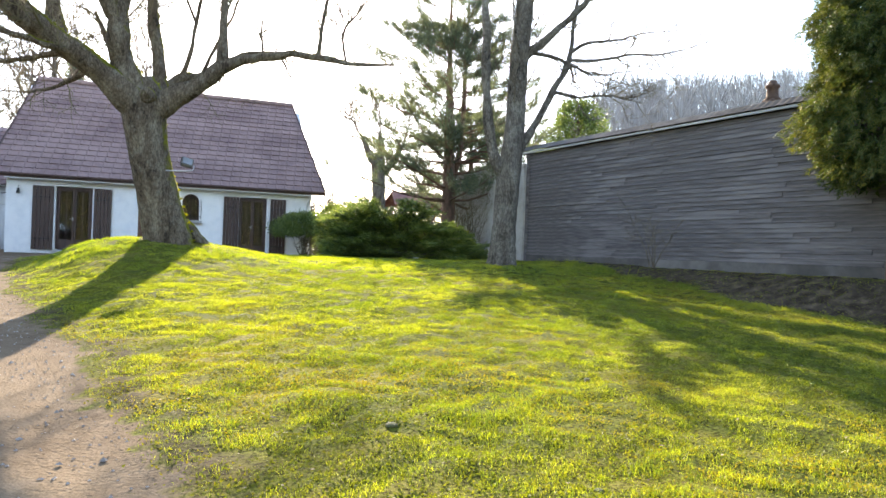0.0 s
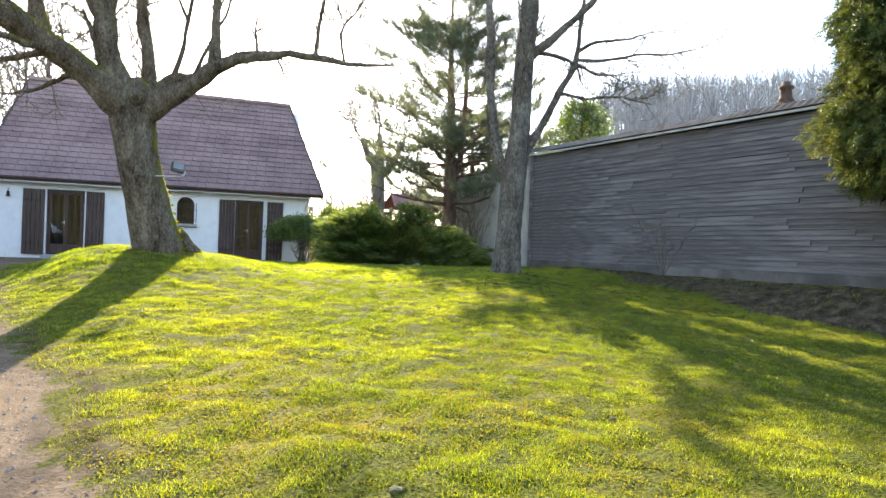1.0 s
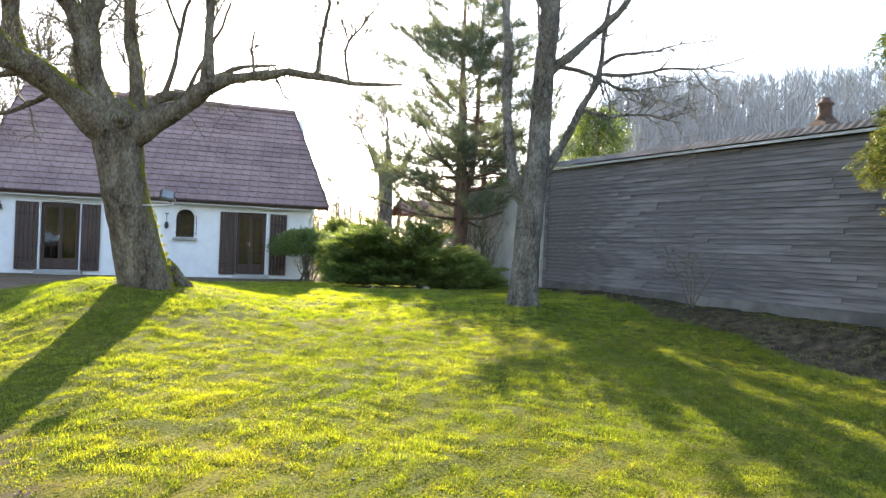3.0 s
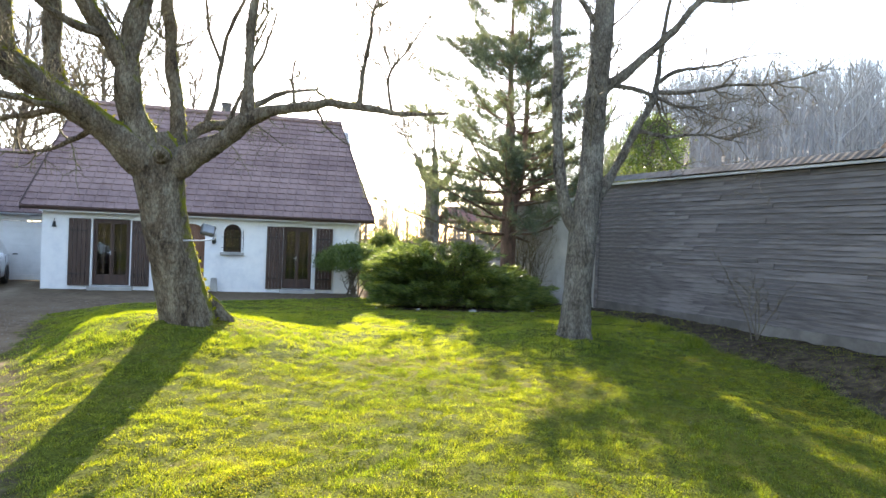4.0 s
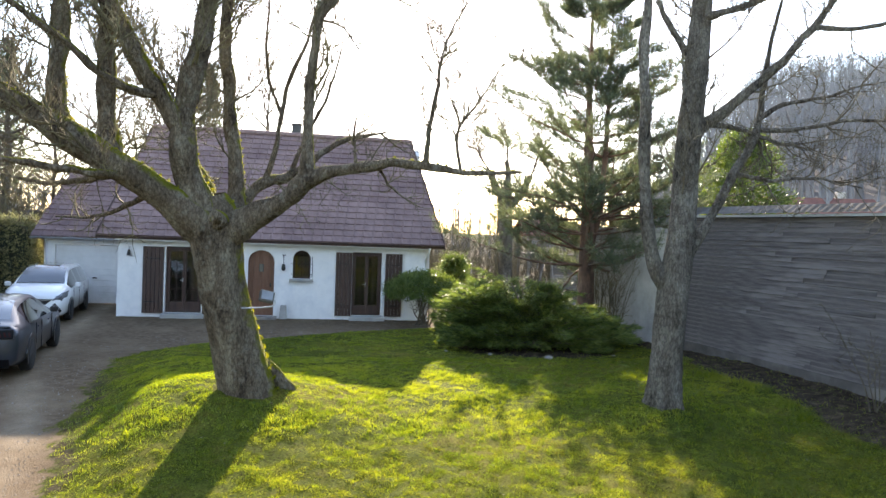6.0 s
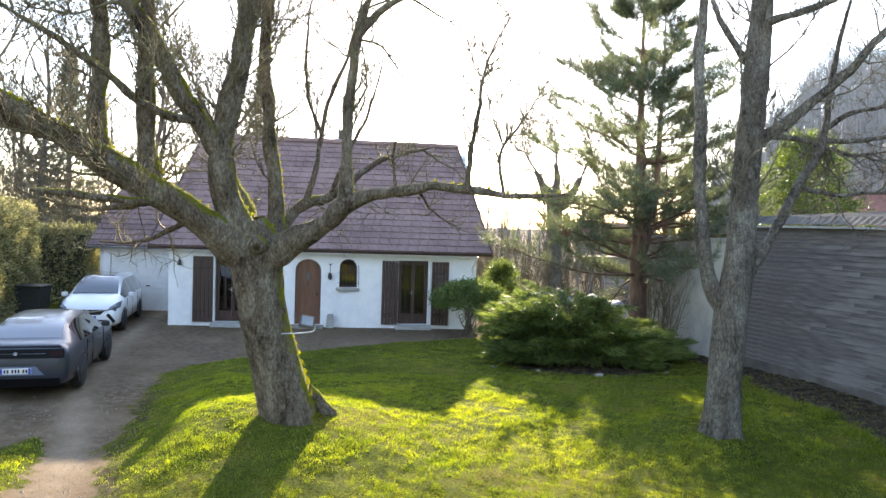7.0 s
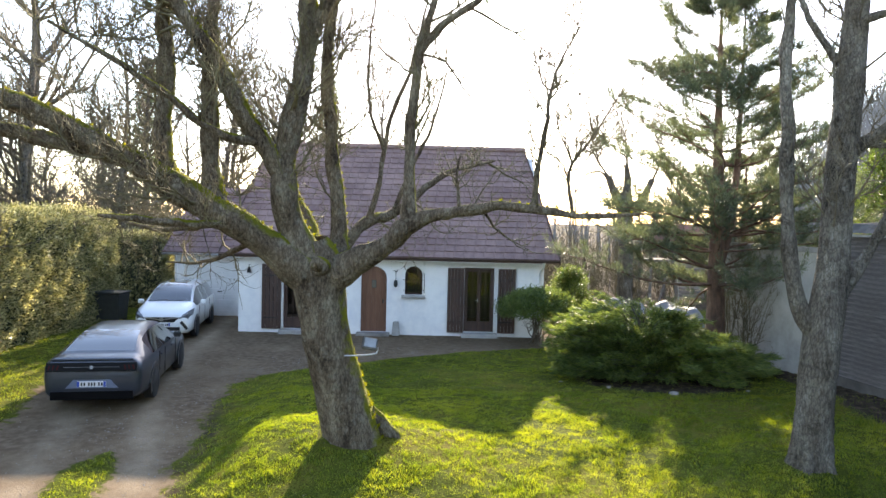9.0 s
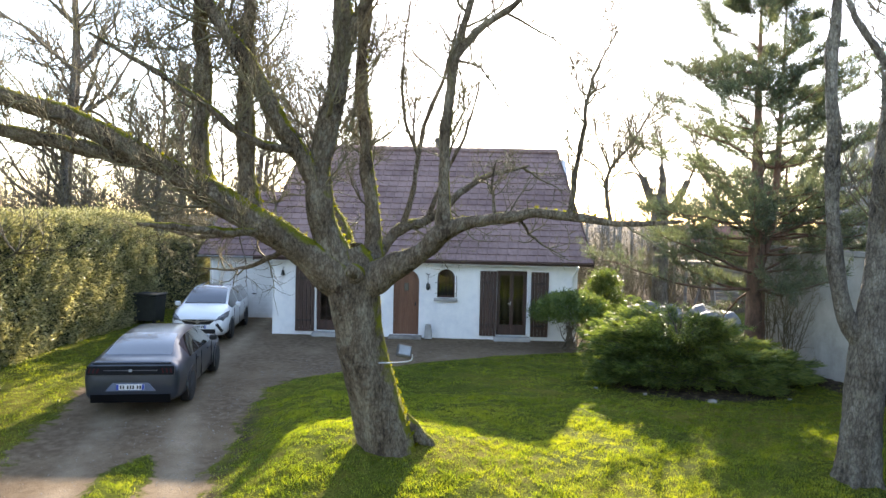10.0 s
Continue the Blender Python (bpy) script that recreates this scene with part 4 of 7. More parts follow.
def twigs(tubes, path, rng, count, length, radius, level, up=0.15, start=0.15, spread=0.9, wander=0.25, sides=4, tips=None):
    """Branches off a line, and branches off those."""
    path = np.asarray(path)
    for _ in range(count):
        k = min(len(path) - 2, int(len(path) * rng.uniform(start, 1.0)))
        p = path[k][:3]
        along = unit(path[k + 1][:3] - path[k][:3])
        side = unit(np.cross(along, rng.normal(0, 1, 3)))
        d = unit(along * (1 - spread * 0.6) + side * spread)
        ln = length * rng.uniform(0.5, 1.2)
        r = min(radius * rng.uniform(0.7, 1.2), path[k][3] * 0.7 + 0.002)
        b = branchlet(p, d, ln, r, rng, up, wander, 6 if level > 0 else 4)
        tubes.add(b, sides if level > 0 else 3)
        if tips is not None:
            tips.append(b[-1][:3])
        if level > 0:
            twigs(tubes, b, rng, max(2, int(count * 0.5)) if level > 1 else 5, ln * 0.5, max(0.0055, r * 0.6), level - 1, up, 0.2, spread, wander, 3, tips)


def leaf_tris(centres, radius, per, size, rng, aspect=0.35, flat=1.0, out=None, stray=0.6):
    """Small leaves, each one triangle, scattered round the centres; out pulls their tips along a direction per centre."""
    c = np.repeat(np.asarray(centres, float), per, 0)
    n = len(c)
    c = c + rng.normal(0, 1, (n, 3)) * np.array([radius, radius, radius * flat])
    d = rng.normal(0, 1, (n, 3))
    if out is not None:
        d = d * stray + np.repeat(np.asarray(out, float), per, 0)
    d /= np.linalg.norm(d, axis=1)[:, None]
    s = np.cross(d, rng.normal(0, 1, (n, 3)))
    s /= np.linalg.norm(s, axis=1)[:, None] + 1e-9
    ln = size * rng.uniform(0.6, 1.3, (n, 1))
    v = np.stack([c - s * ln * aspect * 0.5, c + s * ln * aspect * 0.5, c + d * ln], 1).reshape(-1, 3)
    return v, np.arange(3 * n).reshape(-1, 3)


def tree(name, limbs, m_bark, m_twig, label, seed, base, specs, group="", trunk_sides=18, fuzz=False):
    """A bare tree: hand-laid limbs (each a line of x, y, z, radius) and branches grown from them by specs (count, length, radius, level)."""
    rng = np.random.default_rng(seed)
    ob = empty(name, pose(*base), label, "tree", group)
    inv = np.array([*base, 0.0])
    fine, thick = Tubes(), []
    for i, (pts, spec) in enumerate(limbs):
        path = smooth_path(np.array(pts, float) - inv, 0.12)
        if i:
            k = np.linspace(0, 1, len(path))
            amp = (0.016 if path[0][3] > 0.12 else 0.009) * np.sin(np.pi * k)[:, None]
            ph = rng.uniform(0, 6.28, (4, 3))
            path[:, :3] += amp * (np.sin(k[:, None] * 23 + ph[0]) + 0.6 * np.sin(k[:, None] * 41 + ph[1]) + 0.4 * np.sin(k[:, None] * 67 + ph[2]))
            path[:, 3] *= 1 + 0.08 * np.sin(k * 31 + ph[3, 0]) + 0.06 * np.sin(k * 53 + ph[3, 1])
        t = Tubes()
        big = path[0][3] > 0.12
        if big:
            thick.append(path)
        t.add(path, trunk_sides if i == 0 else (12 if big else 7), 0.09 if big else 0.07, rng)
        t.build("trunk" if i == 0 else "limb", m_bark, ob)
        if spec:
            twigs(fine, path, rng, *specs[spec])
    fine.build("crown", m_twig, ob, "fine bare twigs")
    if fuzz:
        at, to = [], []
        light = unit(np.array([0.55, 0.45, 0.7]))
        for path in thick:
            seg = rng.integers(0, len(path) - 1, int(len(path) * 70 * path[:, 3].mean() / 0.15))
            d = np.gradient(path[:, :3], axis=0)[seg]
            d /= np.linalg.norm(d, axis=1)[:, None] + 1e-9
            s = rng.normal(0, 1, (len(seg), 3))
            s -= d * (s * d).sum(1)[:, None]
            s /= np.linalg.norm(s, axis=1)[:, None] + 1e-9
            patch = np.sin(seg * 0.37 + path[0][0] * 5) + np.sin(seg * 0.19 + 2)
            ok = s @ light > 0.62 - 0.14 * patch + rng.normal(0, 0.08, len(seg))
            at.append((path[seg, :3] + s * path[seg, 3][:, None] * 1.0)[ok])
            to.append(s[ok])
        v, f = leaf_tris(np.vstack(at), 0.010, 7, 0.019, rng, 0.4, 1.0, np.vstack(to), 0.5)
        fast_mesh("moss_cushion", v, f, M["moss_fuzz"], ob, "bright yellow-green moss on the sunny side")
    return ob


SPECS = {"big": (30, 1.7, 0.022, 2, 0.2, 0.18, 0.8, 0.26, 4), "up": (26, 1.6, 0.02, 2, 0.2, 0.15, 0.75, 0.25, 4),
         "thin": (9, 0.7, 0.011, 1, 0.2, 0.2, 0.8, 0.3, 3), "fine": (18, 0.85, 0.017, 2, 0.2, 0.15, 0.8, 0.28, 3), "droop": (18, 0.8, 0.01, 2, -0.05, 0.2, 0.9, 0.3, 3),
         "few": (9, 0.9, 0.015, 1, 0.2, 0.25, 0.8, 0.3, 3), "flat": (14, 1.3, 0.016, 2, 0.02, 0.2, 0.8, 0.26, 4)}

# the old tree on the mound
limbs_a = [
    ([(-1.66, -12.6, 0.15, 0.54), (-1.69, -12.61, 0.5, 0.455), (-1.8, -12.66, 0.95, 0.395), (-1.92, -12.72, 1.4, 0.37), (-2.07, -12.78, 1.9, 0.355), (-2.16, -12.8, 2.35, 0.355), (-2.22, -12.82, 2.8, 0.385), (-2.26, -12.84, 3.2, 0.37), (-2.33, -12.88, 3.5, 0.25)], None),
    ([(-2.2, -12.9, 2.85, 0.29), (-2.75, -13.1, 3.35, 0.24), (-3.3, -13.3, 3.72, 0.22), (-3.87, -13.5, 4.05, 0.2), (-4.8, -13.85, 4.68, 0.155), (-5.9, -14.3, 5.2, 0.13), (-7.6, -15.0, 5.7, 0.11), (-9.2, -15.6, 6.4, 0.05)], "big"),
    ([(-4.6, -13.75, 4.55, 0.12), (-5.5, -14.0, 4.75, 0.11), (-6.6, -14.2, 4.95, 0.09), (-8.0, -14.4, 5.1, 0.04)], "few"),
    ([(-3.62, -13.25, 4.0, 0.17), (-3.7, -13.2, 4.6, 0.13), (-3.72, -13.2, 5.4, 0.12), (-3.72, -13.2, 6.4, 0.1), (-3.6, -13.2, 7.8, 0.06), (-3.7, -13.3, 9.5, 0.02)], "up"),
    ([(-4.1, -13.5, 4.15, 0.15), (-4.3, -13.4, 4.9, 0.12), (-4.28, -13.3, 5.8, 0.12), (-4.35, -13.3, 6.6, 0.09), (-4.2, -13.2, 8.2, 0.04)], "up"),
    ([(-2.25, -12.9, 3.0, 0.30), (-2.58, -13.05, 3.7, 0.2), (-2.68, -13.2, 4.3, 0.185), (-2.62, -13.2, 4.9, 0.16), (-2.45, -13.2, 5.7, 0.145), (-2.38, -13.1, 6.6, 0.13), (-2.4, -13.0, 8.0, 0.09), (-2.1, -12.9, 10.2, 0.04)], "up"),
    ([(-2.4, -13.2, 6.2, 0.11), (-2.05, -13.3, 6.9, 0.09), (-1.6, -13.4, 7.8, 0.07), (-1.2, -13.5, 9.2, 0.03)], "up"),
    ([(-2.68, -13.2, 4.45, 0.15), (-3.02, -13.3, 4.95, 0.135), (-3.35, -13.4, 5.5, 0.125), (-3.7, -13.5, 6.15, 0.115), (-4.3, -13.7, 6.9, 0.08), (-5.3, -14.0, 7.9, 0.04)], "big"),
    ([(-2.95, -13.3, 4.85, 0.07), (-3.5, -13.7, 4.95, 0.06), (-4.2, -14.1, 5.5, 0.045), (-5.2, -14.6, 6.1, 0.02)], "flat"),
    ([(-1.95, -12.7, 3.05, 0.2), (-2.0, -12.4, 3.9, 0.12), (-2.15, -12.2, 4.9, 0.105), (-2.25, -12.1, 6.0, 0.095), (-2.2, -12.0, 7.5, 0.07), (-2.1, -11.9, 9.3, 0.02)], "up"),
    ([(-2.05, -12.85, 2.95, 0.29), (-1.65, -13.05, 3.2, 0.2), (-1.2, -13.25, 3.48, 0.15), (-0.85, -13.42, 3.78, 0.125), (-0.45, -13.6, 3.92, 0.085), (0.1, -13.8, 4.02, 0.07), (0.8, -14.0, 4.02, 0.058), (1.4, -14.15, 3.93, 0.04), (2.1, -14.3, 3.98, 0.02)], "few"),
    ([(-0.9, -13.4, 3.75, 0.13), (-0.9, -13.4, 4.3, 0.085), (-0.89, -13.4, 5.0, 0.075), (-0.87, -13.4, 5.6, 0.07), (-0.74, -13.4, 6.3, 0.06), (-0.5, -13.4, 7.4, 0.045), (-0.3, -13.3, 8.8, 0.02)], "up"),
    ([(-0.78, -13.4, 6.15, 0.06), (-0.5, -13.4, 6.5, 0.055), (-0.12, -13.4, 6.78, 0.048), (0.3, -13.4, 7.15, 0.035), (0.8, -13.4, 7.9, 0.012)], "few"),
    ([(-0.1, -13.4, 6.75, 0.02), (0.2, -13.4, 6.6, 0.016), (0.5, -13.42, 6.42, 0.012), (0.85, -13.45, 6.25, 0.008), (1.1, -13.45, 6.05, 0.005)], "thin"),
    ([(-0.75, -13.4, 6.1, 0.02), (-0.45, -13.5, 6.0, 0.015), (-0.2, -13.55, 5.65, 0.011), (0.0, -13.6, 5.4, 0.005)], "thin"),
    ([(0.75, -13.98, 4.02, 0.045), (0.8, -13.95, 4.5, 0.035), (0.9, -13.95, 5.2, 0.03), (1.0, -13.9, 5.8, 0.018), (1.35, -13.9, 6.5, 0.008)], "fine"),
    ([(1.25, -14.1, 3.95, 0.028), (1.18, -14.1, 4.5, 0.022), (1.5, -14.1, 5.0, 0.016), (1.85, -14.1, 5.6, 0.008)], "fine"),
    ([(-0.2, -13.7, 3.98, 0.025), (-0.25, -13.65, 4.4, 0.02), (-0.2, -13.6, 4.75, 0.01)], "thin"),
    ([(-2.1, -12.6, 3.1, 0.13), (-1.7, -12.1, 3.7, 0.1), (-1.1, -11.7, 4.0, 0.08), (-0.4, -11.2, 4.6, 0.05), (0.5, -10.8, 4.9, 0.02)], "flat"),
    ([(-1.6, -12.05, 3.75, 0.06), (-1.42, -12.0, 4.4, 0.042), (-1.3, -11.95, 5.3, 0.036), (-0.95, -11.9, 6.3, 0.028), (-0.7, -11.9, 7.4, 0.012)], "thin"),
    ([(-1.35, -11.98, 4.9, 0.03), (-1.6, -11.95, 5.6, 0.025), (-1.62, -11.9, 6.6, 0.018), (-1.5, -11.9, 7.6, 0.008)], "thin"),
    ([(-1.2, -11.75, 3.95, 0.045), (-0.95, -11.7, 4.6, 0.035), (-0.6, -11.65, 5.4, 0.025), (-0.35, -11.6, 6.4, 0.01)], "thin"),
    ([(-2.3, -12.6, 3.3, 0.12), (-2.5, -12.0, 3.7, 0.1), (-2.9, -11.4, 4.3, 0.07), (-3.3, -10.8, 5.2, 0.03)], "flat"),
    ([(-3.3, -13.3, 3.7, 0.07), (-3.9, -13.9, 3.72, 0.055), (-4.45, -14.2, 3.78, 0.045), (-4.75, -14.3, 3.8, 0.02)], None),
    ([(-3.5, -13.2, 3.75, 0.06), (-4.1, -12.8, 3.65, 0.05), (-4.8, -12.4, 3.6, 0.035), (-5.6, -12.0, 3.75, 0.015)], "droop"),
    ([(-3.1, -13.1, 3.5, 0.05), (-3.5, -12.8, 3.3, 0.04), (-4.0, -12.6, 3.12, 0.025), (-4.6, -12.4, 3.1, 0.01)], "few"),
    ([(0.1, -13.8, 4.0, 0.02), (0.35, -13.5, 3.7, 0.014), (0.8, -13.3, 3.45, 0.006)], "thin"),
]
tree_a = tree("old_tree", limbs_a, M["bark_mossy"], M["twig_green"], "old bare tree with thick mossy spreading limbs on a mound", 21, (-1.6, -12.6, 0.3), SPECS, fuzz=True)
# root flares and the knot
rr = np.random.default_rng(4)
for a in (4, 45, 120):
    an = radians(a + rr.uniform(-10, 10))
    ln = rr.uniform(0.5, 0.62) * (1.0 if a == 4 else 0.9)
    t = Tubes()
    x, y = math.cos(an), math.sin(an)
    zs = [float(ground_z(-1.67 + x * k * ln, -12.6 + y * k * ln)) - 0.3 for k in (0.6, 0.85, 1.1, 1.3)]
    t.add(smooth_path([(x * 0.24 - 0.1, y * 0.24, 0.62, 0.1), (x * 0.6 * ln - 0.07, y * 0.6 * ln, zs[0] + 0.22, 0.14), (x * 0.85 * ln - 0.07, y * 0.85 * ln, zs[1] + 0.06, 0.12), (x * 1.1 * ln - 0.07, y * 1.1 * ln, zs[2] - 0.02, 0.1), (x * 1.3 * ln - 0.07, y * 1.3 * ln, zs[3] - 0.16, 0.05)], 0.08), 10, 0.08, rr)
    t.build("root", M["bark_mossy"], tree_a)
t = Tubes()
t.add(smooth_path([(-0.55, -0.5, 2.83, 0.15), (-0.56, -0.61, 2.85, 0.14), (-0.565, -0.655, 2.85, 0.11), (-0.565, -0.65, 2.85, 0.065), (-0.56, -0.61, 2.85, 0.02)], 0.03), 12, 0.05, rr)
t.build("knot", M["bark_mossy"], tree_a)

# floodlight fixed to the trunk
flood = empty("floodlight", pose(-1.46, -12.95, 1.96, 0, 0, 12), "grey floodlight on a bent metal arm fixed to the trunk", "lamp")
T = Tubes()
T.add(smooth_path([(-0.42, 0.05, -0.13, 0.012), (-0.1, 0, -0.12, 0.012), (0.12, -0.02, -0.09, 0.012), (0.14, -0.02, 0.0, 0.01)], 0.05), 6)
T.build("arm", M["zinc"], flood)
bm = bmesh.new()
box(bm, -0.11, 0.11, -0.05, 0.05, -0.09, 0.09, bevel=0.02, m=pose(0.02, 0, 0.05, -25, 12, 0))
part("housing", bm, M["sheet"], flood)
bm = bmesh.new()
box(bm, -0.085, 0.085, -0.058, -0.052, -0.065, 0.065, m=pose(0.02, 0, 0.05, -25, 12, 0))
part("lens", bm, M["lamp_face"], flood)

# the second tree, before the barn
limbs_b = [
    ([(5.22, -12.8, 0.15, 0.34), (5.23, -12.8, 0.5, 0.295), (5.26, -12.8, 1.2, 0.265), (5.33, -12.8, 2.3, 0.265), (5.42, -12.78, 3.3, 0.225), (5.5, -12.75, 4.6, 0.21), (5.62, -12.7, 6.2, 0.195), (5.7, -12.65, 7.6, 0.16), (5.85, -12.6, 9.5, 0.13), (5.9, -12.6, 12, 0.04)], "up"),
    ([(5.26, -12.75, 2.25, 0.18), (5.0, -12.72, 2.65, 0.13), (4.84, -12.7, 3.3, 0.11), (4.74, -12.68, 4.6, 0.1), (4.66, -12.68, 6.0, 0.09), (4.68, -12.7, 8.0, 0.06), (4.6, -12.7, 10.5, 0.02)], "few"),
    ([(5.6, -12.75, 5.0, 0.14), (6.0, -13.1, 5.35, 0.085), (6.57, -13.5, 6.0, 0.07), (7.1, -13.8, 6.75, 0.055), (7.7, -14.2, 8.0, 0.03)], "flat"),
    ([(5.45, -12.8, 2.7, 0.12), (5.85, -12.75, 3.3, 0.09), (6.35, -12.7, 4.15, 0.08), (6.75, -12.68, 4.9, 0.075), (6.9, -12.66, 5.4, 0.055), (6.95, -12.7, 6.3, 0.045), (7.15, -12.8, 7.5, 0.02)], "few"),
    ([(6.85, -12.66, 5.1, 0.05), (7.4, -12.9, 5.1, 0.04), (8.1, -13.2, 5.25, 0.03), (8.9, -13.6, 5.3, 0.02), (9.8, -14.0, 5.6, 0.008)], "flat"),
    ([(6.9, -12.66, 5.3, 0.05), (7.4, -12.6, 5.6, 0.04), (8.1, -12.6, 5.75, 0.03), (9.0, -12.7, 6.05, 0.015), (9.8, -12.8, 6.2, 0.006)], "flat"),
    ([(5.62, -12.7, 5.1, 0.06), (6.2, -12.7, 5.12, 0.05), (6.85, -12.68, 5.0, 0.04), (7.5, -12.5, 4.9, 0.03), (8.2, -12.3, 5.0, 0.012)], "flat"),
    ([(6.45, -12.7, 4.3, 0.045), (7.0, -12.9, 4.2, 0.035), (7.6, -13.2, 4.25, 0.025), (8.3, -13.5, 4.1, 0.01)], "flat"),
    ([(7.0, -13.75, 6.6, 0.045), (7.7, -14.2, 6.55, 0.035), (8.5, -14.7, 6.9, 0.02), (9.4, -15.2, 6.9, 0.008)], "flat"),
    ([(5.6, -12.75, 6.9, 0.07), (6.3, -13.2, 7.1, 0.055), (7.2, -13.8, 7.5, 0.03), (8.2, -14.3, 8.2, 0.01)], "flat"),
    ([(5.5, -12.6, 6.3, 0.06), (5.1, -12.3, 7.2, 0.045), (4.9, -12.0, 8.4, 0.02)], "few"),
    ([(5.5, -12.9, 4.9, 0.035), (5.25, -13.0, 5.5, 0.028), (5.1, -13.1, 6.5, 0.014)], "thin"),
]
tree_b = tree("grey_tree", limbs_b, M["bark_grey"], M["twig"], "tall bare tree with grey furrowed bark and thin side stem", 33, (5.23, -12.8, 0.2), SPECS)
for a in (20, 100, 170, 235, 300):
    an = radians(a)
    t = Tubes()
    x, y = math.cos(an), math.sin(an)
    t.add(smooth_path([(x * 0.16, y * 0.16, 0.5, 0.08), (x * 0.24, y * 0.24, 0.25, 0.085), (x * 0.32, y * 0.32, 0.06, 0.07), (x * 0.46, y * 0.46, -0.1, 0.04)], 0.08), 9, 0.08, rr)
    t.build("root", M["bark_grey"], tree_b)


def pine(base, height, seed, crown_from, radius, label, leaders=2):
    """A pine: short bare trunk, tiers of long level boughs with fans of side shoots, a tuft of needles on every shoot."""
    rng = np.random.default_rng(seed)
    ob = empty("pine", pose(*base), label, "tree")
    t = Tubes()
    stems = [smooth_path([(0, 0, -0.3, 0.33), (0.0, 0, 0.6, 0.27), (-0.08, -0.05, height * 0.35, 0.19), (-0.2, -0.1, height * 0.7, 0.09), (-0.24, -0.12, height, 0.015)], 0.2)]
    if leaders > 1:
        stems.append(smooth_path([(0.05, 0, height * 0.28, 0.13), (0.4, 0.1, height * 0.42, 0.1), (0.5, 0.15, height * 0.7, 0.06), (0.55, 0.2, height * 0.97, 0.012)], 0.2))
    for st in stems:
        t.add(st, 12, 0.06, rng)
    t.build("trunk", M["bark_pine"], ob)
    br, cs, outs = Tubes(), [], []
    for st in stems:
        top = st[-1][2]
        z = max(crown_from, st[0][2] + 0.6)
        while z < top - 0.15:
            f = (z - crown_from) / (top - crown_from)
            reach = radius * (1 - f) ** 0.6 * rng.uniform(0.7, 1.15) + 0.35
            k = min(len(st) - 1, int(np.searchsorted(st[:, 2], z)))
            low = f < 0.3
            for a in np.arange(0, 6 if low else 5) * (1.047 if low else 1.257) + rng.uniform(0, 6):
                if not low and rng.random() < 0.2:
                    continue
                d = np.array([math.cos(a), math.sin(a), rng.uniform(-0.12, 0.25) + 0.3 * f])
                ln = reach * rng.uniform(0.55, 1.1)
                b = branchlet(st[k][:3], d, ln, 0.034 * (1 - f) + 0.01, rng, 0.035, 0.1, 9)
                br.add(b, 4)
                for i in range(3, 10):
                    go = unit(b[i][:3] - b[i - 1][:3])
                    across = unit(np.cross(go, (0, 0, 1.0)))
                    for sgn in (-1, 1, 0):
                        if sgn == 0 and i < 9 and rng.random() < 0.5:
                            continue
                        e = branchlet(b[i][:3], go * 0.8 + across * sgn * rng.uniform(0.5, 1.1) + np.array([0, 0, rng.uniform(-0.05, 0.3)]), (0.22 + 0.17 * ln) * (1.15 - 0.06 * i) * rng.uniform(0.7, 1.2), 0.007, rng, 0.12, 0.15, 4)
                        br.add(e, 3)
                        for j in (1, 2, 3, 4):
                            cs.append(e[j][:3])
                            outs.append(unit(e[j][:3] - e[j - 1][:3]) * 0.9 + np.array([0, 0, 0.15]))
            z += rng.uniform(0.42, 0.58) if low else rng.uniform(0.42, 0.68)
    br.build("bough_frame", M["bark_pine"], ob)
    v, f = leaf_tris(cs, 0.045, 20, 0.15, rng, 0.1, 0.8, outs, 0.55)
    fast_mesh("foliage", v, f, M["pine"], ob, "dark blue-green needle tufts")
    return ob


pine((7.2, -4.4, 0.0), 10.3, 41, 2.15, 4.0, "broad tall pine with reddish trunk and level boughs")
pine((9.3, -1.6, 0.0), 6.0, 43, 1.7, 2.5, "dense dark green pine behind the garden wall", 1)


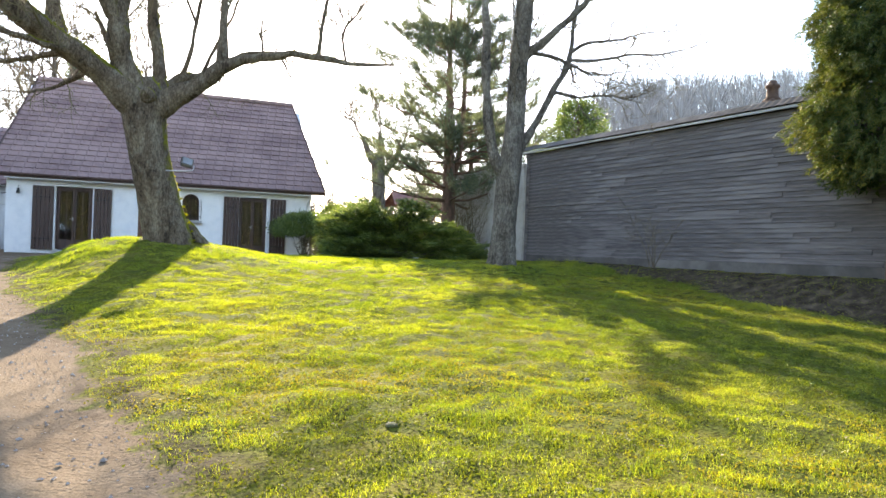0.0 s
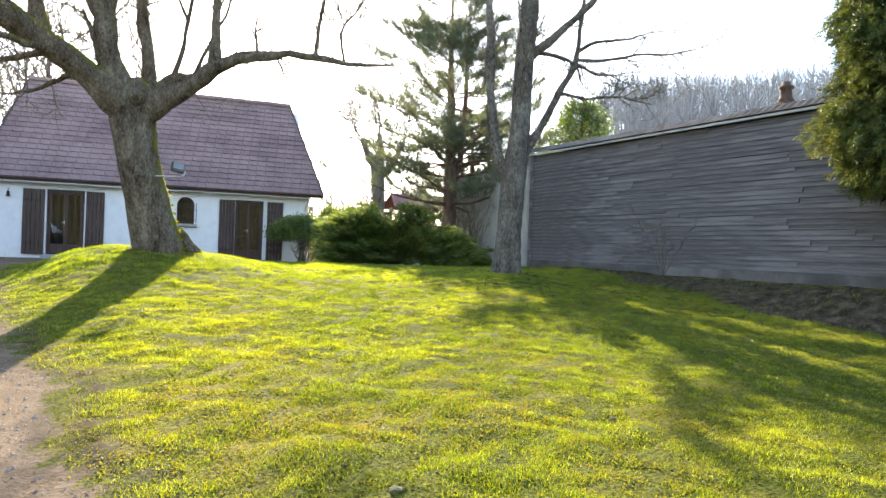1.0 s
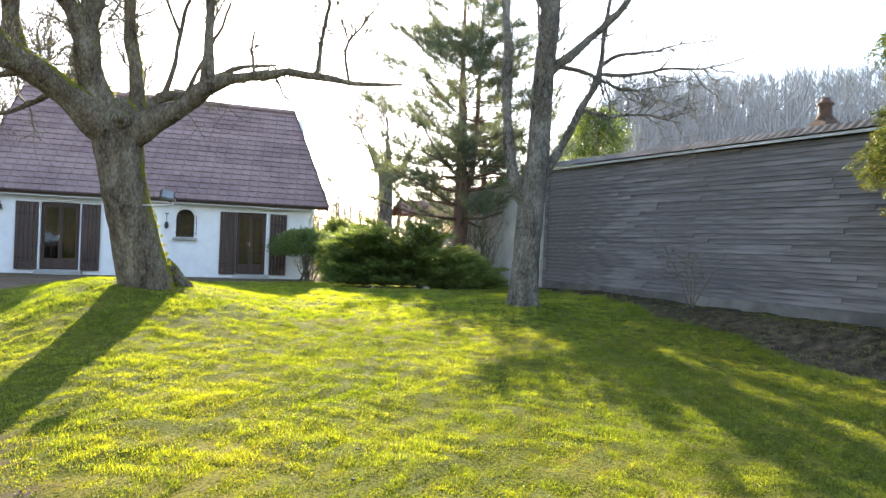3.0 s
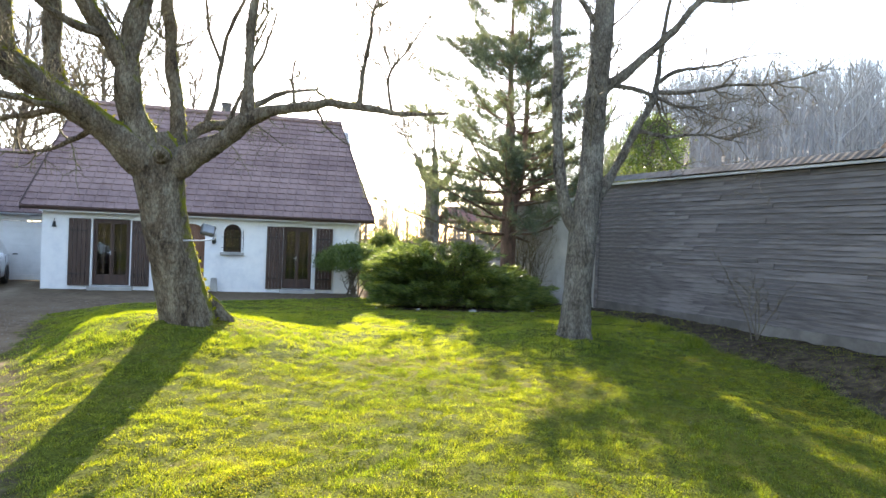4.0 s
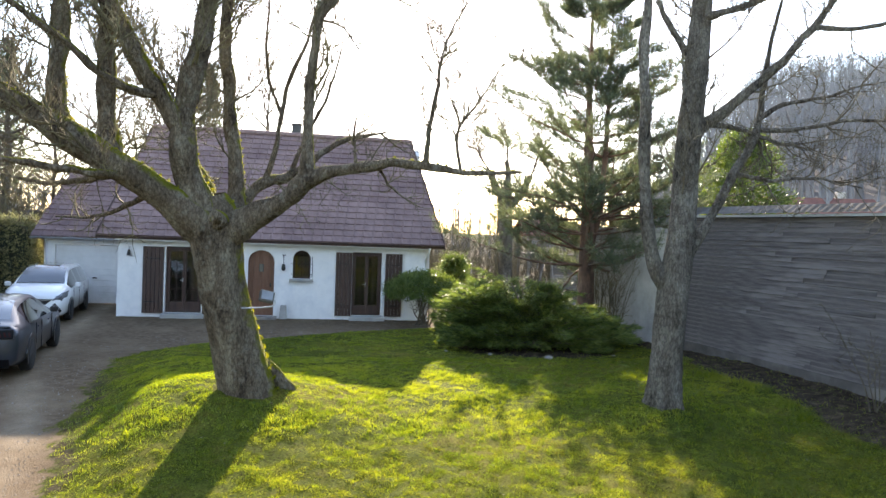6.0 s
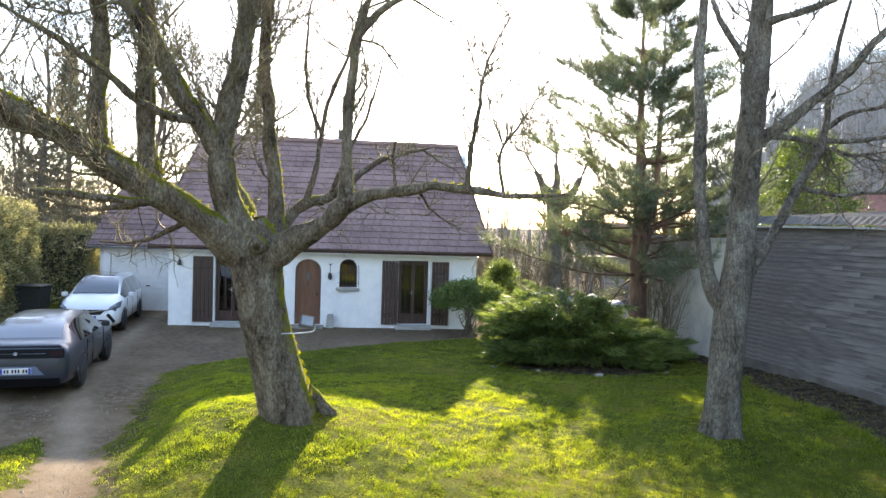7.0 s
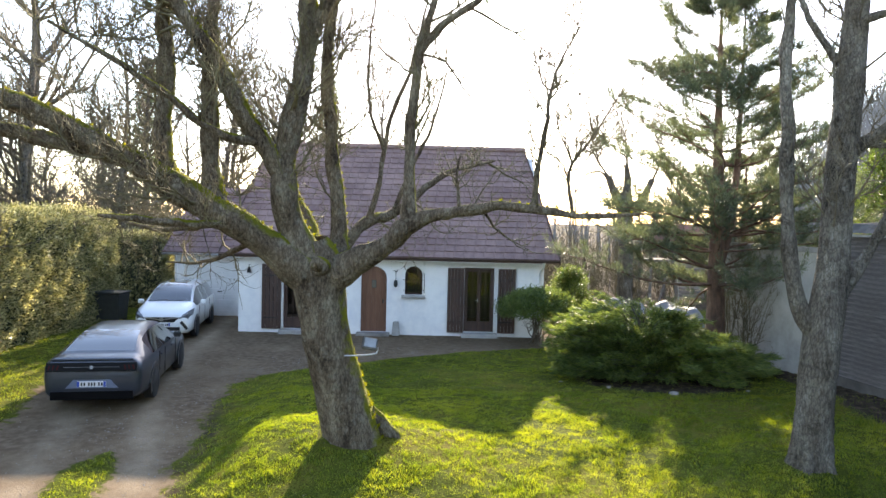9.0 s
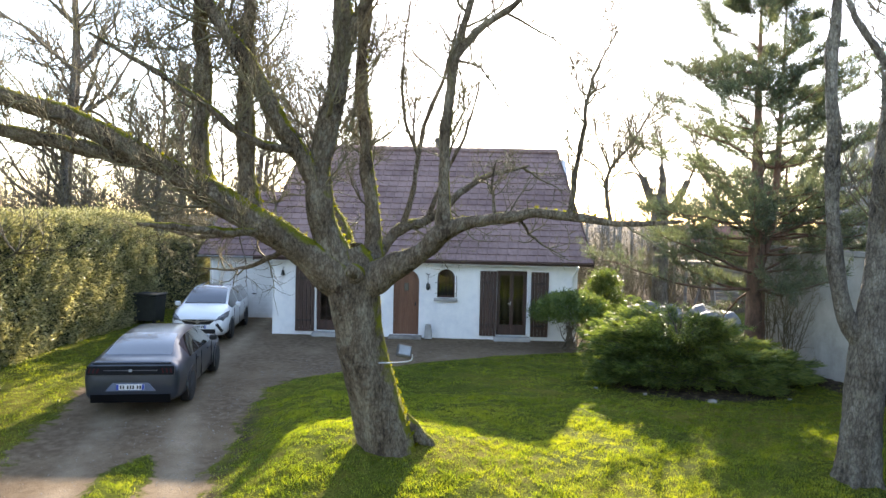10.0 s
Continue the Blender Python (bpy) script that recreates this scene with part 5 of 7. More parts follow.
def juniper_bush():
    """A low spreading juniper: arching boughs from a few short stems, each fringed with upswept sprays."""
    rng = np.random.default_rng(8)
    base = (4.9, -6.5, 0.2)
    ob = empty("juniper_bush", pose(*base), "low spreading green juniper bush with dark underside", "bush")
    st, cs, outs = Tubes(), [], []
    for i in range(300):
        a = rng.uniform(0, 2 * np.pi)
        far = rng.uniform(0.4, 1.0) ** 0.6
        tip = np.array([math.cos(a) * 2.8 * far, math.sin(a) * 1.75 * far, 0.0])
        hump = 1.68 * math.exp(-((tip[0] + 0.7) / 2.5) ** 2) * (1 - 0.3 * far ** 2) + 0.3
        tier = rng.choice([0.12, 0.4, 0.68, 0.98], p=[0.2, 0.25, 0.27, 0.28])
        tip[2] = tier * hump + rng.normal(0, 0.05)
        start = np.array([rng.normal(0, 0.35), rng.normal(0, 0.2), 0.05])
        midp = start * 0.35 + tip * 0.65
        midp[2] = tip[2] * 0.85 + rng.uniform(0.0, 0.12)
        p = smooth_path([(*start, 0.035), (*(start * 0.7 + midp * 0.3 + np.array([0, 0, 0.1])), 0.025), (*midp, 0.014), (*(tip + np.array([0, 0, 0.06])), 0.004)], 0.14)
        st.add(p, 4)
        o = unit(np.array([tip[0], tip[1], 0.0]) - np.array([start[0], start[1], 0.0]))
        for k, q2 in enumerate(p[len(p) // 3:]):
            w = 0.32 * (1 - k / len(p))
            for _ in range(4):
                s_off = rng.uniform(-w, w)
                e = q2[:3] + np.array([-o[1], o[0], 0]) * s_off + rng.normal(0, 0.03, 3)
                e[2] -= abs(s_off) * 0.25
                cs.append(e)
                outs.append(unit(o + np.array([-o[1], o[0], 0]) * s_off * 2.2 + np.array([0, 0, 0.14])))
    st.build("framework", M["twig"], ob)
    v, f = leaf_tris(cs, 0.035, 13, 0.16, rng, 0.13, 0.7, outs, 0.32)
    fast_mesh("foliage", v, f, M["juniper"], ob, "feathery green sprays")


juniper_bush()


def round_shrub():
    rng = np.random.default_rng(9)
    base = (2.85, -1.3, 0.0)
    ob = empty("clipped_shrub", pose(*base), "round-topped evergreen shrub on bare stems by the house", "shrub")
    st, cs = Tubes(), []
    for i in range(14):
        a = rng.uniform(0, 2 * np.pi)
        d = np.array([math.cos(a) * rng.uniform(0.2, 1.0), math.sin(a) * 0.6, 1.0])
        b = branchlet((rng.normal(0, 0.12), rng.normal(0, 0.1), -0.05), d, rng.uniform(0.9, 1.3), 0.03, rng, 0.05, 0.12, 7)
        st.add(b, 5)
        twigs(st, b, rng, 5, 0.4, 0.01, 1, 0.2, 0.5)
    st.build("framework", M["twig"], ob)
    for _ in range(950):
        a, u = rng.uniform(0, 2 * np.pi), rng.uniform(-0.25, 1) ** 1
        r = math.sqrt(max(0.05, 1 - u * u)) * rng.uniform(0.6, 1.02)
        cs.append((1.32 * r * math.cos(a), 1.0 * r * math.sin(a), 1.08 + 0.6 * u))
    v, f = leaf_tris(cs, 0.07, 22, 0.07, rng, 0.5)
    fast_mesh("foliage", v, f, M["shrub_leaf"], ob, "small glossy dark leaves")


round_shrub()


def evergreen(name, label, base, rx, ry, z0, z1, n, per, size, material, seed, power=0.8, category="shrub"):
    """An upright evergreen: a trunk, a rough dark core of boughs and a loose skin of leaf sprays."""
    rng = np.random.default_rng(seed)
    ob = empty(name, pose(*base), label, category)
    t = Tubes()
    t.add(smooth_path([(0, 0, -0.3, 0.12), (0.02, 0.0, (z0 + z1) / 2, 0.08), (0, 0, z1 - 0.2, 0.02)], 0.3), 8)
    boughs, cs, outs = Tubes(), [], []
    for _ in range(n):
        u = rng.uniform(0, 1)
        a = rng.uniform(0, 2 * np.pi)
        wide = (1 - u) ** power * (0.75 + 0.25 * math.sin(u * 17 + a * 3)) + 0.06
        if u < 0.12:
            wide *= 0.45 + u * 4.5
        r = wide * rng.uniform(0.2, 1.0) ** 0.4 * rng.uniform(0.92, 1.1)
        p = np.array([rx * r * math.cos(a), ry * r * math.sin(a), z0 + (z1 - z0) * u])
        cs.append(p)
        outs.append(unit(np.array([math.cos(a), math.sin(a), 0.35]) + rng.normal(0, 0.3, 3)))
        if rng.random() < 0.25:
            boughs.add([(0, 0, p[2] - 0.3, 0.02), (*(p * np.array([0.5, 0.5, 1]) - np.array([0, 0, 0.12])), 0.012), (*p, 0.004)], 3)
    t.build("trunk", M["twig"], ob)
    boughs.build("bough_frame", M["twig"], ob)
    v, f = leaf_tris(cs, 0.10, per, size, rng, 0.35, 1.2, outs)
    fast_mesh("foliage", v, f, material, ob)
    return ob


def thuja(base, reach, z0, z1, wall):
    """A thuja: an inner mass coloured dark for shade and many drooping feathery sprays with a ragged outline; kept
    clear of the barn below its eaves.
    """
    rng = np.random.default_rng(12)
    ob = empty("thuja", pose(*base), "tall green thuja with drooping feathery sprays beside the barn", "tree")
    t = Tubes()
    t.add(smooth_path([(0, 0, -0.3, 0.16), (0.02, 0.0, (z0 + z1) / 2, 0.1), (0, 0, z1 - 0.2, 0.02)], 0.3), 9)
    t.build("trunk", M["bark_pine"], ob)
    shoots, cs, outs, inner = Tubes(), [], [], []
    for _ in range(2300):
        u, a = rng.uniform(0, 1), rng.uniform(0, 2 * np.pi)
        wide = reach * (1 - u) ** 0.3 * (0.86 + 0.1 * math.sin(u * 19 + a * 2) + 0.07 * math.sin(u * 41 - a * 5)) * (0.6 + 0.4 * min(1, u * 7))
        p = np.array([wide * math.cos(a), wide * math.sin(a), z0 + 0.25 + (z1 - z0) * u]) * np.array([1, 0.85, 1])
        p[:2] *= rng.uniform(0.5, 1.0) ** 0.35
        if p[2] < 4.4 and p[0] > wall:
            continue
        d = np.array([math.cos(a), math.sin(a), rng.uniform(-0.5, 0.6)])
        e = branchlet(p, d, rng.uniform(0.25, 0.5), 0.006, rng, -0.16, 0.12, 6)
        shoots.add(e, 3)
        for j in range(1, 7):
            cs.append(e[j][:3])
            outs.append(unit(e[j][:3] - e[j - 1][:3]))
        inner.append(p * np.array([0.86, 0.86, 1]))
    shoots.build("bough_frame", M["twig"], ob)
    v, f = leaf_tris(cs, 0.034, 22, 0.075, rng, 0.2, 1.0, outs, 0.5)
    fast_mesh("foliage", v, f, M["thuja"], ob, "fine scaly green sprays")
    # Darker green than the outer sprays: the crown's inner shade, set by colour.
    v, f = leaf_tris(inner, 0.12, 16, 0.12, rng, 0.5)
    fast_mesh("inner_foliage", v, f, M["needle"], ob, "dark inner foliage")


thuja((10.05, -18.4, -0.4), 1.68, 2.2, 8.0, 0.45)
evergreen("ivy_shrub", "dense green evergreen shrub at the house corner", (4.35, 1.4, 0), 0.9, 0.7, 0.1, 2.15, 700, 30, 0.08, M["shrub_leaf"], 13, 0.3)
evergreen("laurel", "leafy green shrub standing behind the barn wall", (13.4, -2.5, 0), 2.6, 2.2, 0.8, 6.7, 1500, 18, 0.13, M["shrub_leaf"], 14, 0.4, "tree")


def bare_shrub(name, label, base, h, seed, stems, spread, material):
    rng = np.random.default_rng(seed)
    ob = empty(name, pose(*base), label, "shrub")
    t = Tubes()
    for _ in range(stems):
        a = rng.uniform(0, 6.28)
        d = np.array([math.cos(a) * spread, math.sin(a) * spread, 1.0])
        b = branchlet((rng.normal(0, 0.08), rng.normal(0, 0.08), -0.08), d, h * rng.uniform(0.6, 1.1), 0.014, rng, 0.1, 0.1, 8)
        t.add(b, 4)
        twigs(t, b, rng, 7, h * 0.25, 0.006, 1, 0.15, 0.3, 0.7)
    t.build("framework", material, ob)
    return ob


bare_shrub("sapling", "spindly bare sapling before the board wall", (8.75, -13.6, float(ground_z(8.75, -13.6))), 1.9, 51, 5, 0.3, M["twig"])
bare_shrub("bare_shrub", "upright leafless shrub against the masonry wall", (7.75, -5.0, 0.0), 3.4, 52, 16, 0.16, M["twig_green"])
bare_shrub("bare_shrub", "upright leafless shrub beside the masonry wall", (7.9, -3.6, 0.0), 3.6, 53, 14, 0.2, M["twig_green"])
bare_shrub("tangled_shrub", "pale tangled leafless shrub behind the house corner", (6.0, 5.5, 0.0), 3.2, 54, 30, 0.5, M["twig_green"])
bare_shrub("tangled_shrub", "pale tangled leafless shrub among stored timber", (8.2, 7.5, 0.0), 3.0, 55, 26, 0.6, M["twig_green"])
bare_shrub("tangled_shrub", "tangled leafless shrub at the garden's end", (5.2, 9.5, 0.0), 3.6, 56, 28, 0.5, M["twig_green"])

# pollarded tree behind the house
limbs_p = [
    ([(7.9, 7.0, -0.2, 0.42), (7.9, 7.0, 1.0, 0.34), (7.85, 7.0, 3.0, 0.31), (7.8, 7.0, 4.6, 0.34), (7.8, 7.0, 5.2, 0.25)], None),
    ([(7.8, 7, 4.4, 0.22), (7.3, 7, 5.2, 0.18), (7.0, 7, 5.9, 0.15)], "droop"),
    ([(7.85, 7, 4.2, 0.22), (8.5, 7, 4.9, 0.16), (8.9, 6.9, 5.8, 0.13)], "droop"),
    ([(7.8, 7, 4.9, 0.2), (7.9, 7.1, 5.7, 0.15), (7.8, 7.1, 6.4, 0.1)], "droop"),
    ([(7.1, 7, 5.7, 0.06), (6.6, 7, 6.1, 0.04), (6.0, 6.9, 5.9, 0.03), (5.5, 6.8, 5.2, 0.01)], "flat"),
    ([(7.0, 7, 5.9, 0.06), (6.6, 7.1, 6.5, 0.04), (6.2, 7.1, 7.2, 0.01)], "up"),
    ([(7.8, 7, 6.2, 0.06), (7.8, 7.1, 7.2, 0.04), (7.5, 7.1, 8.4, 0.01)], "up"),
    ([(8.9, 6.9, 5.7, 0.06), (9.2, 6.9, 6.6, 0.04), (9.4, 6.9, 7.7, 0.01)], "up"),
]
tree("pollard_tree", limbs_p, M["bark_grey"], M["twig"], "pollarded bare tree with knobbly head and hanging twigs", 61, (7.9, 7.0, 0.0), SPECS)


# ---- hedge ----
def hedge(label, x0, x1, y0, y1, z1, n, seed, turn=0.0, leaf=0.075):
    """A clipped hedge: a rough core coloured dark for the shade inside, and a thick skin of leaves."""
    rng = np.random.default_rng(seed)
    ob = empty("hedge", pose((x0 + x1) / 2, (y0 + y1) / 2, -0.1, 0, 0, turn), label, "hedge")
    hx, hy = (x1 - x0) / 2, (y1 - y0) / 2
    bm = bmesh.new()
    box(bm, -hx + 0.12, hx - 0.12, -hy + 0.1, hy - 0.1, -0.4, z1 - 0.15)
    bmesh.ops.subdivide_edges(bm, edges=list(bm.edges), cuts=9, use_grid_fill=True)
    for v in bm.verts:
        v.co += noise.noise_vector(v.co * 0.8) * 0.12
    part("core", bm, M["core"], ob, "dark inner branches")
    u = rng.uniform(0, 1, n)
    side = rng.choice(4, n, p=[0.62, 0.18, 0.1, 0.1])
    y = rng.uniform(-hy, hy, n)
    x = rng.uniform(-hx, hx, n)
    z = rng.uniform(0.0, z1, n) ** 1.0
    px = np.where(side == 0, hx, x)
    py = np.where(side == 2, -hy, np.where(side == 3, hy, y))
    pz = np.where(side == 1, z1, z)
    c = np.stack([px, py, pz], -1)
    w = 0.06 * np.sin(c[:, 1] * 1.3 + c[:, 2] * 1.9 + np.sin(c[:, 1] * 0.7)) + 0.05 * np.sin(c[:, 1] * 4.1 - c[:, 2] * 3.3 + np.sin(c[:, 2] * 5)) + rng.normal(0, 0.05, n)
    c[:, 0] += np.where(side == 0, w, 0)
    c[:, 2] += np.where(side == 1, w + 0.1 * np.abs(rng.normal(0, 1, n)), 0)
    o = np.stack([np.where(side == 0, 1.0, 0.2), np.zeros(n), np.where(side == 1, 1.0, 0.2)], -1)
    v, f = leaf_tris(c, 0.06, 9, leaf, rng, 0.55, 1.0, o)
    fast_mesh("foliage", v, f, M["hedge"], ob, "dry yellow-green leaves")
    return ob


hedge("tall clipped yellow-green hedge along the drive", -13.6, -12.15, -15.0, 2.6, 3.75, 20000, 71)
hedge("dark clipped hedge behind the waste bin", -13.4, -11.3, 5.0, 6.4, 2.9, 5000, 72)
# The last one is added out of view, so the panes mirror something dark.
hedge("tall dark hedge along the road side of the garden", -1.0, 1.0, -77.0, -17.0, 7.5, 12000, 73, 90.0, 0.16)


# ---- cars ----
def eased(x, y, at):
    """A smooth line through the points that never overshoots them."""
    h, d = np.diff(x), np.diff(y) / np.diff(x)
    m = np.concatenate([d[:1], np.where(d[1:] * d[:-1] > 0, 2 * d[1:] * d[:-1] / np.where(d[1:] + d[:-1] == 0, 1, d[1:] + d[:-1]), 0), d[-1:]])
    i = np.clip(np.searchsorted(x, at, side="right") - 1, 0, len(h) - 1)
    t = (at - x[i]) / h[i]
    return (1 + 2 * t) * (1 - t) ** 2 * y[i] + t * (1 - t) ** 2 * h[i] * m[i] + t * t * (3 - 2 * t) * y[i + 1] + t * t * (t - 1) * h[i] * m[i + 1]


def car_shell(stations, glass):
    """Lofts a car: stations (y, half width, sill z, belt z, top z, roof half width); returns vertices, rows a station, and faces by part."""
    v, rows, fine = [], 18, 3
    st = np.array(stations, float)
    yy = np.concatenate([np.linspace(st[i, 0], st[i + 1, 0], fine, endpoint=False) for i in range(len(st) - 1)] + [st[-1:, 0]])
    stations = np.stack([yy] + [eased(st[:, 0], st[:, c], yy) for c in range(1, 6)], -1)
    for y, w, sill, belt, top, rw in stations:
        belt = min(belt, top - 0.02)
        tall = top - belt
        half = [(0.0, sill), (w * 0.86, sill), (w * 0.97, sill + 0.1), (w, (sill + belt) * 0.54), (w * 0.985, belt - 0.07), (w * 0.95, belt), (rw + (w * 0.95 - rw) * 0.13, belt + tall * 0.8), (rw * 0.93, belt + tall * 0.95), (rw * 0.6, top)]
        sec = [(-x, z) for x, z in half] + [(x, z) for x, z in half[::-1]]
        v += [(x, y, z) for x, z in sec]
    groups = {}
    n = len(stations)
    for i in range(n - 1):
        for k in range(rows):
            a, b = i * rows + k, i * rows + (k + 1) % rows
            groups.setdefault(glass(i // fine, k), []).append((a, b, b + rows, a + rows))
    groups["body"].append(tuple(range(rows))[::-1])
    groups["body"].append(tuple(range((n - 1) * rows, n * rows)))
    return v, groups


def sub_mesh(name, v, faces, material, parent, label="", smooth=True):
    used = sorted({i for f in faces for i in f})
    idx = {u: i for i, u in enumerate(used)}
    ob = mesh_ob(name, [v[u] for u in used], [tuple(idx[i] for i in f) for f in faces], material, parent, label, smooth)
    bm = bmesh.new()
    bm.from_mesh(ob.data)
    bmesh.ops.remove_doubles(bm, verts=bm.verts, dist=0.0005)
    bmesh.ops.recalc_face_normals(bm, faces=bm.faces)
    bm.to_mesh(ob.data)
    bm.free()
    return ob


def wheel(parent, x, y, r, m_rim, spokes=5):
    """A tyre with a spoked rim, its axle along x; the outer face looks away from the car."""
    s = 1 if x > 0 else -1
    w = empty("wheel", pose(x, y, r), "", "")
    w.parent = parent
    t = Tubes()
    prof = [(-0.10, r * 0.66), (-0.105, r * 0.9), (-0.08, r), (0.08, r), (0.105, r * 0.9), (0.10, r * 0.66)]
    t.add([(px, 0, 0, pr) for px, pr in prof], 28)
    for k in ("label", "category"):
        if k in w:
            del w[k]
    t.build("tyre", M["rubber"], w, "black tyre")
    bm = bmesh.new()
    bmesh.ops.create_cone(bm, segments=28, radius1=r * 0.66, radius2=r * 0.66, depth=0.05, cap_ends=True, matrix=pose(s * 0.02, 0, 0, 0, 90, 0))
    part("hub_well", bm, M["black_trim"], w)
    bm = bmesh.new()
    for i in range(spokes):
        a = 360 * i / spokes
        box(bm, s * 0.05 if s > 0 else -0.09, 0.09 if s > 0 else -0.05, -r * 0.07, r * 0.07, 0.0, r * 0.66, m=pose(0, 0, 0, a, 0, 0))
    bmesh.ops.create_cone(bm, segments=16, radius1=r * 0.16, radius2=r * 0.14, depth=0.05, cap_ends=True, matrix=pose(s * 0.075, 0, 0, 0, 90, 0))
    rows = []
    for rad, px in ((r * 0.68, 0.04), (r * 0.68, 0.095), (r * 0.60, 0.085), (r * 0.60, 0.04)):
        rows.append([bm.verts.new((s * px, rad * math.cos(2 * math.pi * i / 28), rad * math.sin(2 * math.pi * i / 28))) for i in range(28)])
    for k in range(4):
        for i in range(28):
            j = (i + 1) % 28
            bm.faces.new((rows[k][i], rows[k][j], rows[(k + 1) % 4][j], rows[(k + 1) % 4][i]))
    part("rim", bm, m_rim, w, "spoked alloy rim")


def arch(parent, x, y, r, material):
    """The dark lip and liner round a wheel opening."""
    s = 1 if x > 0 else -1
    bm = bmesh.new()
    rows = []
    for rad, px in ((r + 0.075, x - s * 0.02), (r + 0.07, x + s * 0.012), (r + 0.03, x + s * 0.012), (0.02, x - s * 0.004)):
        rows.append([bm.verts.new((px, y + rad * math.cos(radians(-25 + 230 * i / 20)), r + rad * math.sin(radians(-25 + 230 * i / 20)))) for i in range(21)])
    for k in range(3):
        for i in range(20):
            bm.faces.new((rows[k][i], rows[k][i + 1], rows[k + 1][i + 1], rows[k + 1][i]))
    part("wheel_arch", bm, material, parent, "dark wheel arch")


def quad_panel(name, x0, x1, y, z0, z1, material, parent, label="", depth=0.02, tilt=0.0, bevel=0.006):
    bm = bmesh.new()
    box(bm, x0, x1, -depth / 2, depth / 2, z0, z1, bevel=bevel, m=pose(0, y, 0) @ pose(0, 0, (z0 + z1) / 2, tilt) @ pose(0, 0, -(z0 + z1) / 2))
    return part(name, bm, material, parent, label)


def plate(y, z, facing, parent, tilt=0.0):
    """A number plate: blank but for blue ends and a row of plain bars."""
    p = quad_panel("number_plate", -0.26, 0.26, y, z, z + 0.11, M["plate"], parent, "white number plate with blue ends", 0.012, tilt, 0.003)
    for x in (-0.258, 0.214):
        quad_panel("blue_end", x, x + 0.044, y + facing * 0.0085, z + 0.003, z + 0.107, M["plate_blue"], p, "", 0.004, tilt, 0)
    for i, x in enumerate((-0.19, -0.14, -0.06, -0.01, 0.04, 0.12, 0.17)):
        quad_panel("bar", x, x + 0.03, y + facing * 0.0085, z + 0.022, z + 0.088, M["black_trim"], p, "", 0.004, tilt, 0)


def dark_saloon():
    """Local y = 0 at the rear bumper, the nose towards +y."""
    car = empty("car", pose(-7.0, -9.78, 0.0, 0, 0, 9.5), "dark grey fastback saloon parked on the drive", "car")
    S = [(0.0, 0.74, 0.36, 0.62, 0.66, 0.70), (0.03, 0.82, 0.30, 0.80, 0.86, 0.76), (0.07, 0.865, 0.27, 0.90, 0.985, 0.74), (0.16, 0.89, 0.25, 0.93, 1.025, 0.72),
         (0.42, 0.915, 0.22, 0.945, 1.055, 0.70), (0.52, 0.92, 0.21, 0.945, 1.09, 0.69), (1.0, 0.93, 0.2, 0.94, 1.27, 0.625), (1.45, 0.93, 0.2, 0.935, 1.365, 0.585),
         (1.95, 0.93, 0.2, 0.93, 1.40, 0.575), (2.0, 0.93, 0.2, 0.93, 1.40, 0.575), (2.6, 0.93, 0.2, 0.92, 1.385, 0.585), (2.85, 0.93, 0.2, 0.915, 1.345, 0.60), (3.25, 0.925, 0.2, 0.91, 1.15, 0.67),
         (3.55, 0.92, 0.2, 0.905, 0.99, 0.735), (3.62, 0.92, 0.2, 0.9, 0.965, 0.75), (4.1, 0.925, 0.21, 0.85, 0.90, 0.74), (4.45, 0.89, 0.22, 0.76, 0.82, 0.70), (4.65, 0.80, 0.25, 0.64, 0.70, 0.62), (4.75, 0.62, 0.32, 0.48, 0.54, 0.52)]

    def kind(i, k):
        if k in (5, 11) and 6 <= i <= 11 and i != 8:
            return "side_window"
        if k in (7, 8, 9) and 5 <= i <= 6:
            return "rear_window"
        if k in (7, 8, 9) and 11 <= i <= 13:
            return "windscreen"
        return "body"
    v, g = car_shell(S, kind)
    sub_mesh("body", v, g["body"], M["dark_paint"], car, "dark metallic grey bodywork")
    left = [f for f in g["side_window"] if v[f[0]][0] < 0]
    right = [f for f in g["side_window"] if v[f[0]][0] > 0]
    for fs in (left, right):
        front = [f for f in fs if v[f[0]][1] >= 1.99]
        rear = [f for f in fs if v[f[0]][1] < 1.99]
        sub_mesh("side_window", v, front, M["car_glass"], car)
        sub_mesh("side_window", v, rear, M["car_glass"], car)
    sub_mesh("rear_window", v, g["rear_window"], M["car_glass"], car, "dark sloping rear window")
    sub_mesh("windscreen", v, g["windscreen"], M["car_glass"], car)
    for x in (-0.84, 0.84):
        for y in (1.03, 3.85):
            wheel(car, x, y, 0.335, M["alloy_dark"])
            arch(car, x * 1.1, y, 0.335, M["black_trim"])
        sx = 1 if x > 0 else -1
        bm = bmesh.new()
        box(bm, min(sx * 0.9, sx * 1.07), max(sx * 0.9, sx * 1.07), 3.0, 3.12, 0.93, 1.06, bevel=0.03)
        part("mirror", bm, M["black_trim"], car)
        for y in (1.55, 2.65):
            boxed("door_handle", (min(sx * 0.925, sx * 0.95), max(sx * 0.925, sx * 0.95), y, y + 0.2, 0.80, 0.83), M["dark_paint"], car, bevel=0.008)
        for y in (1.45, 2.0, 3.15):
            boxed("door_seam", (min(sx * 0.918, sx * 0.9325), max(sx * 0.918, sx * 0.9325), y, y + 0.01, 0.3, 0.9), M["black_trim"], car)
        for dx in (0, 0.085, 0.17):
            bm = bmesh.new()
            box(bm, -0.015, 0.015, -0.012, 0.012, -0.045, 0.045, m=pose(sx * (0.6 + dx * 0.9), -0.018 + dx * 0.05, 0.865, -13, -sx * 18, 0))
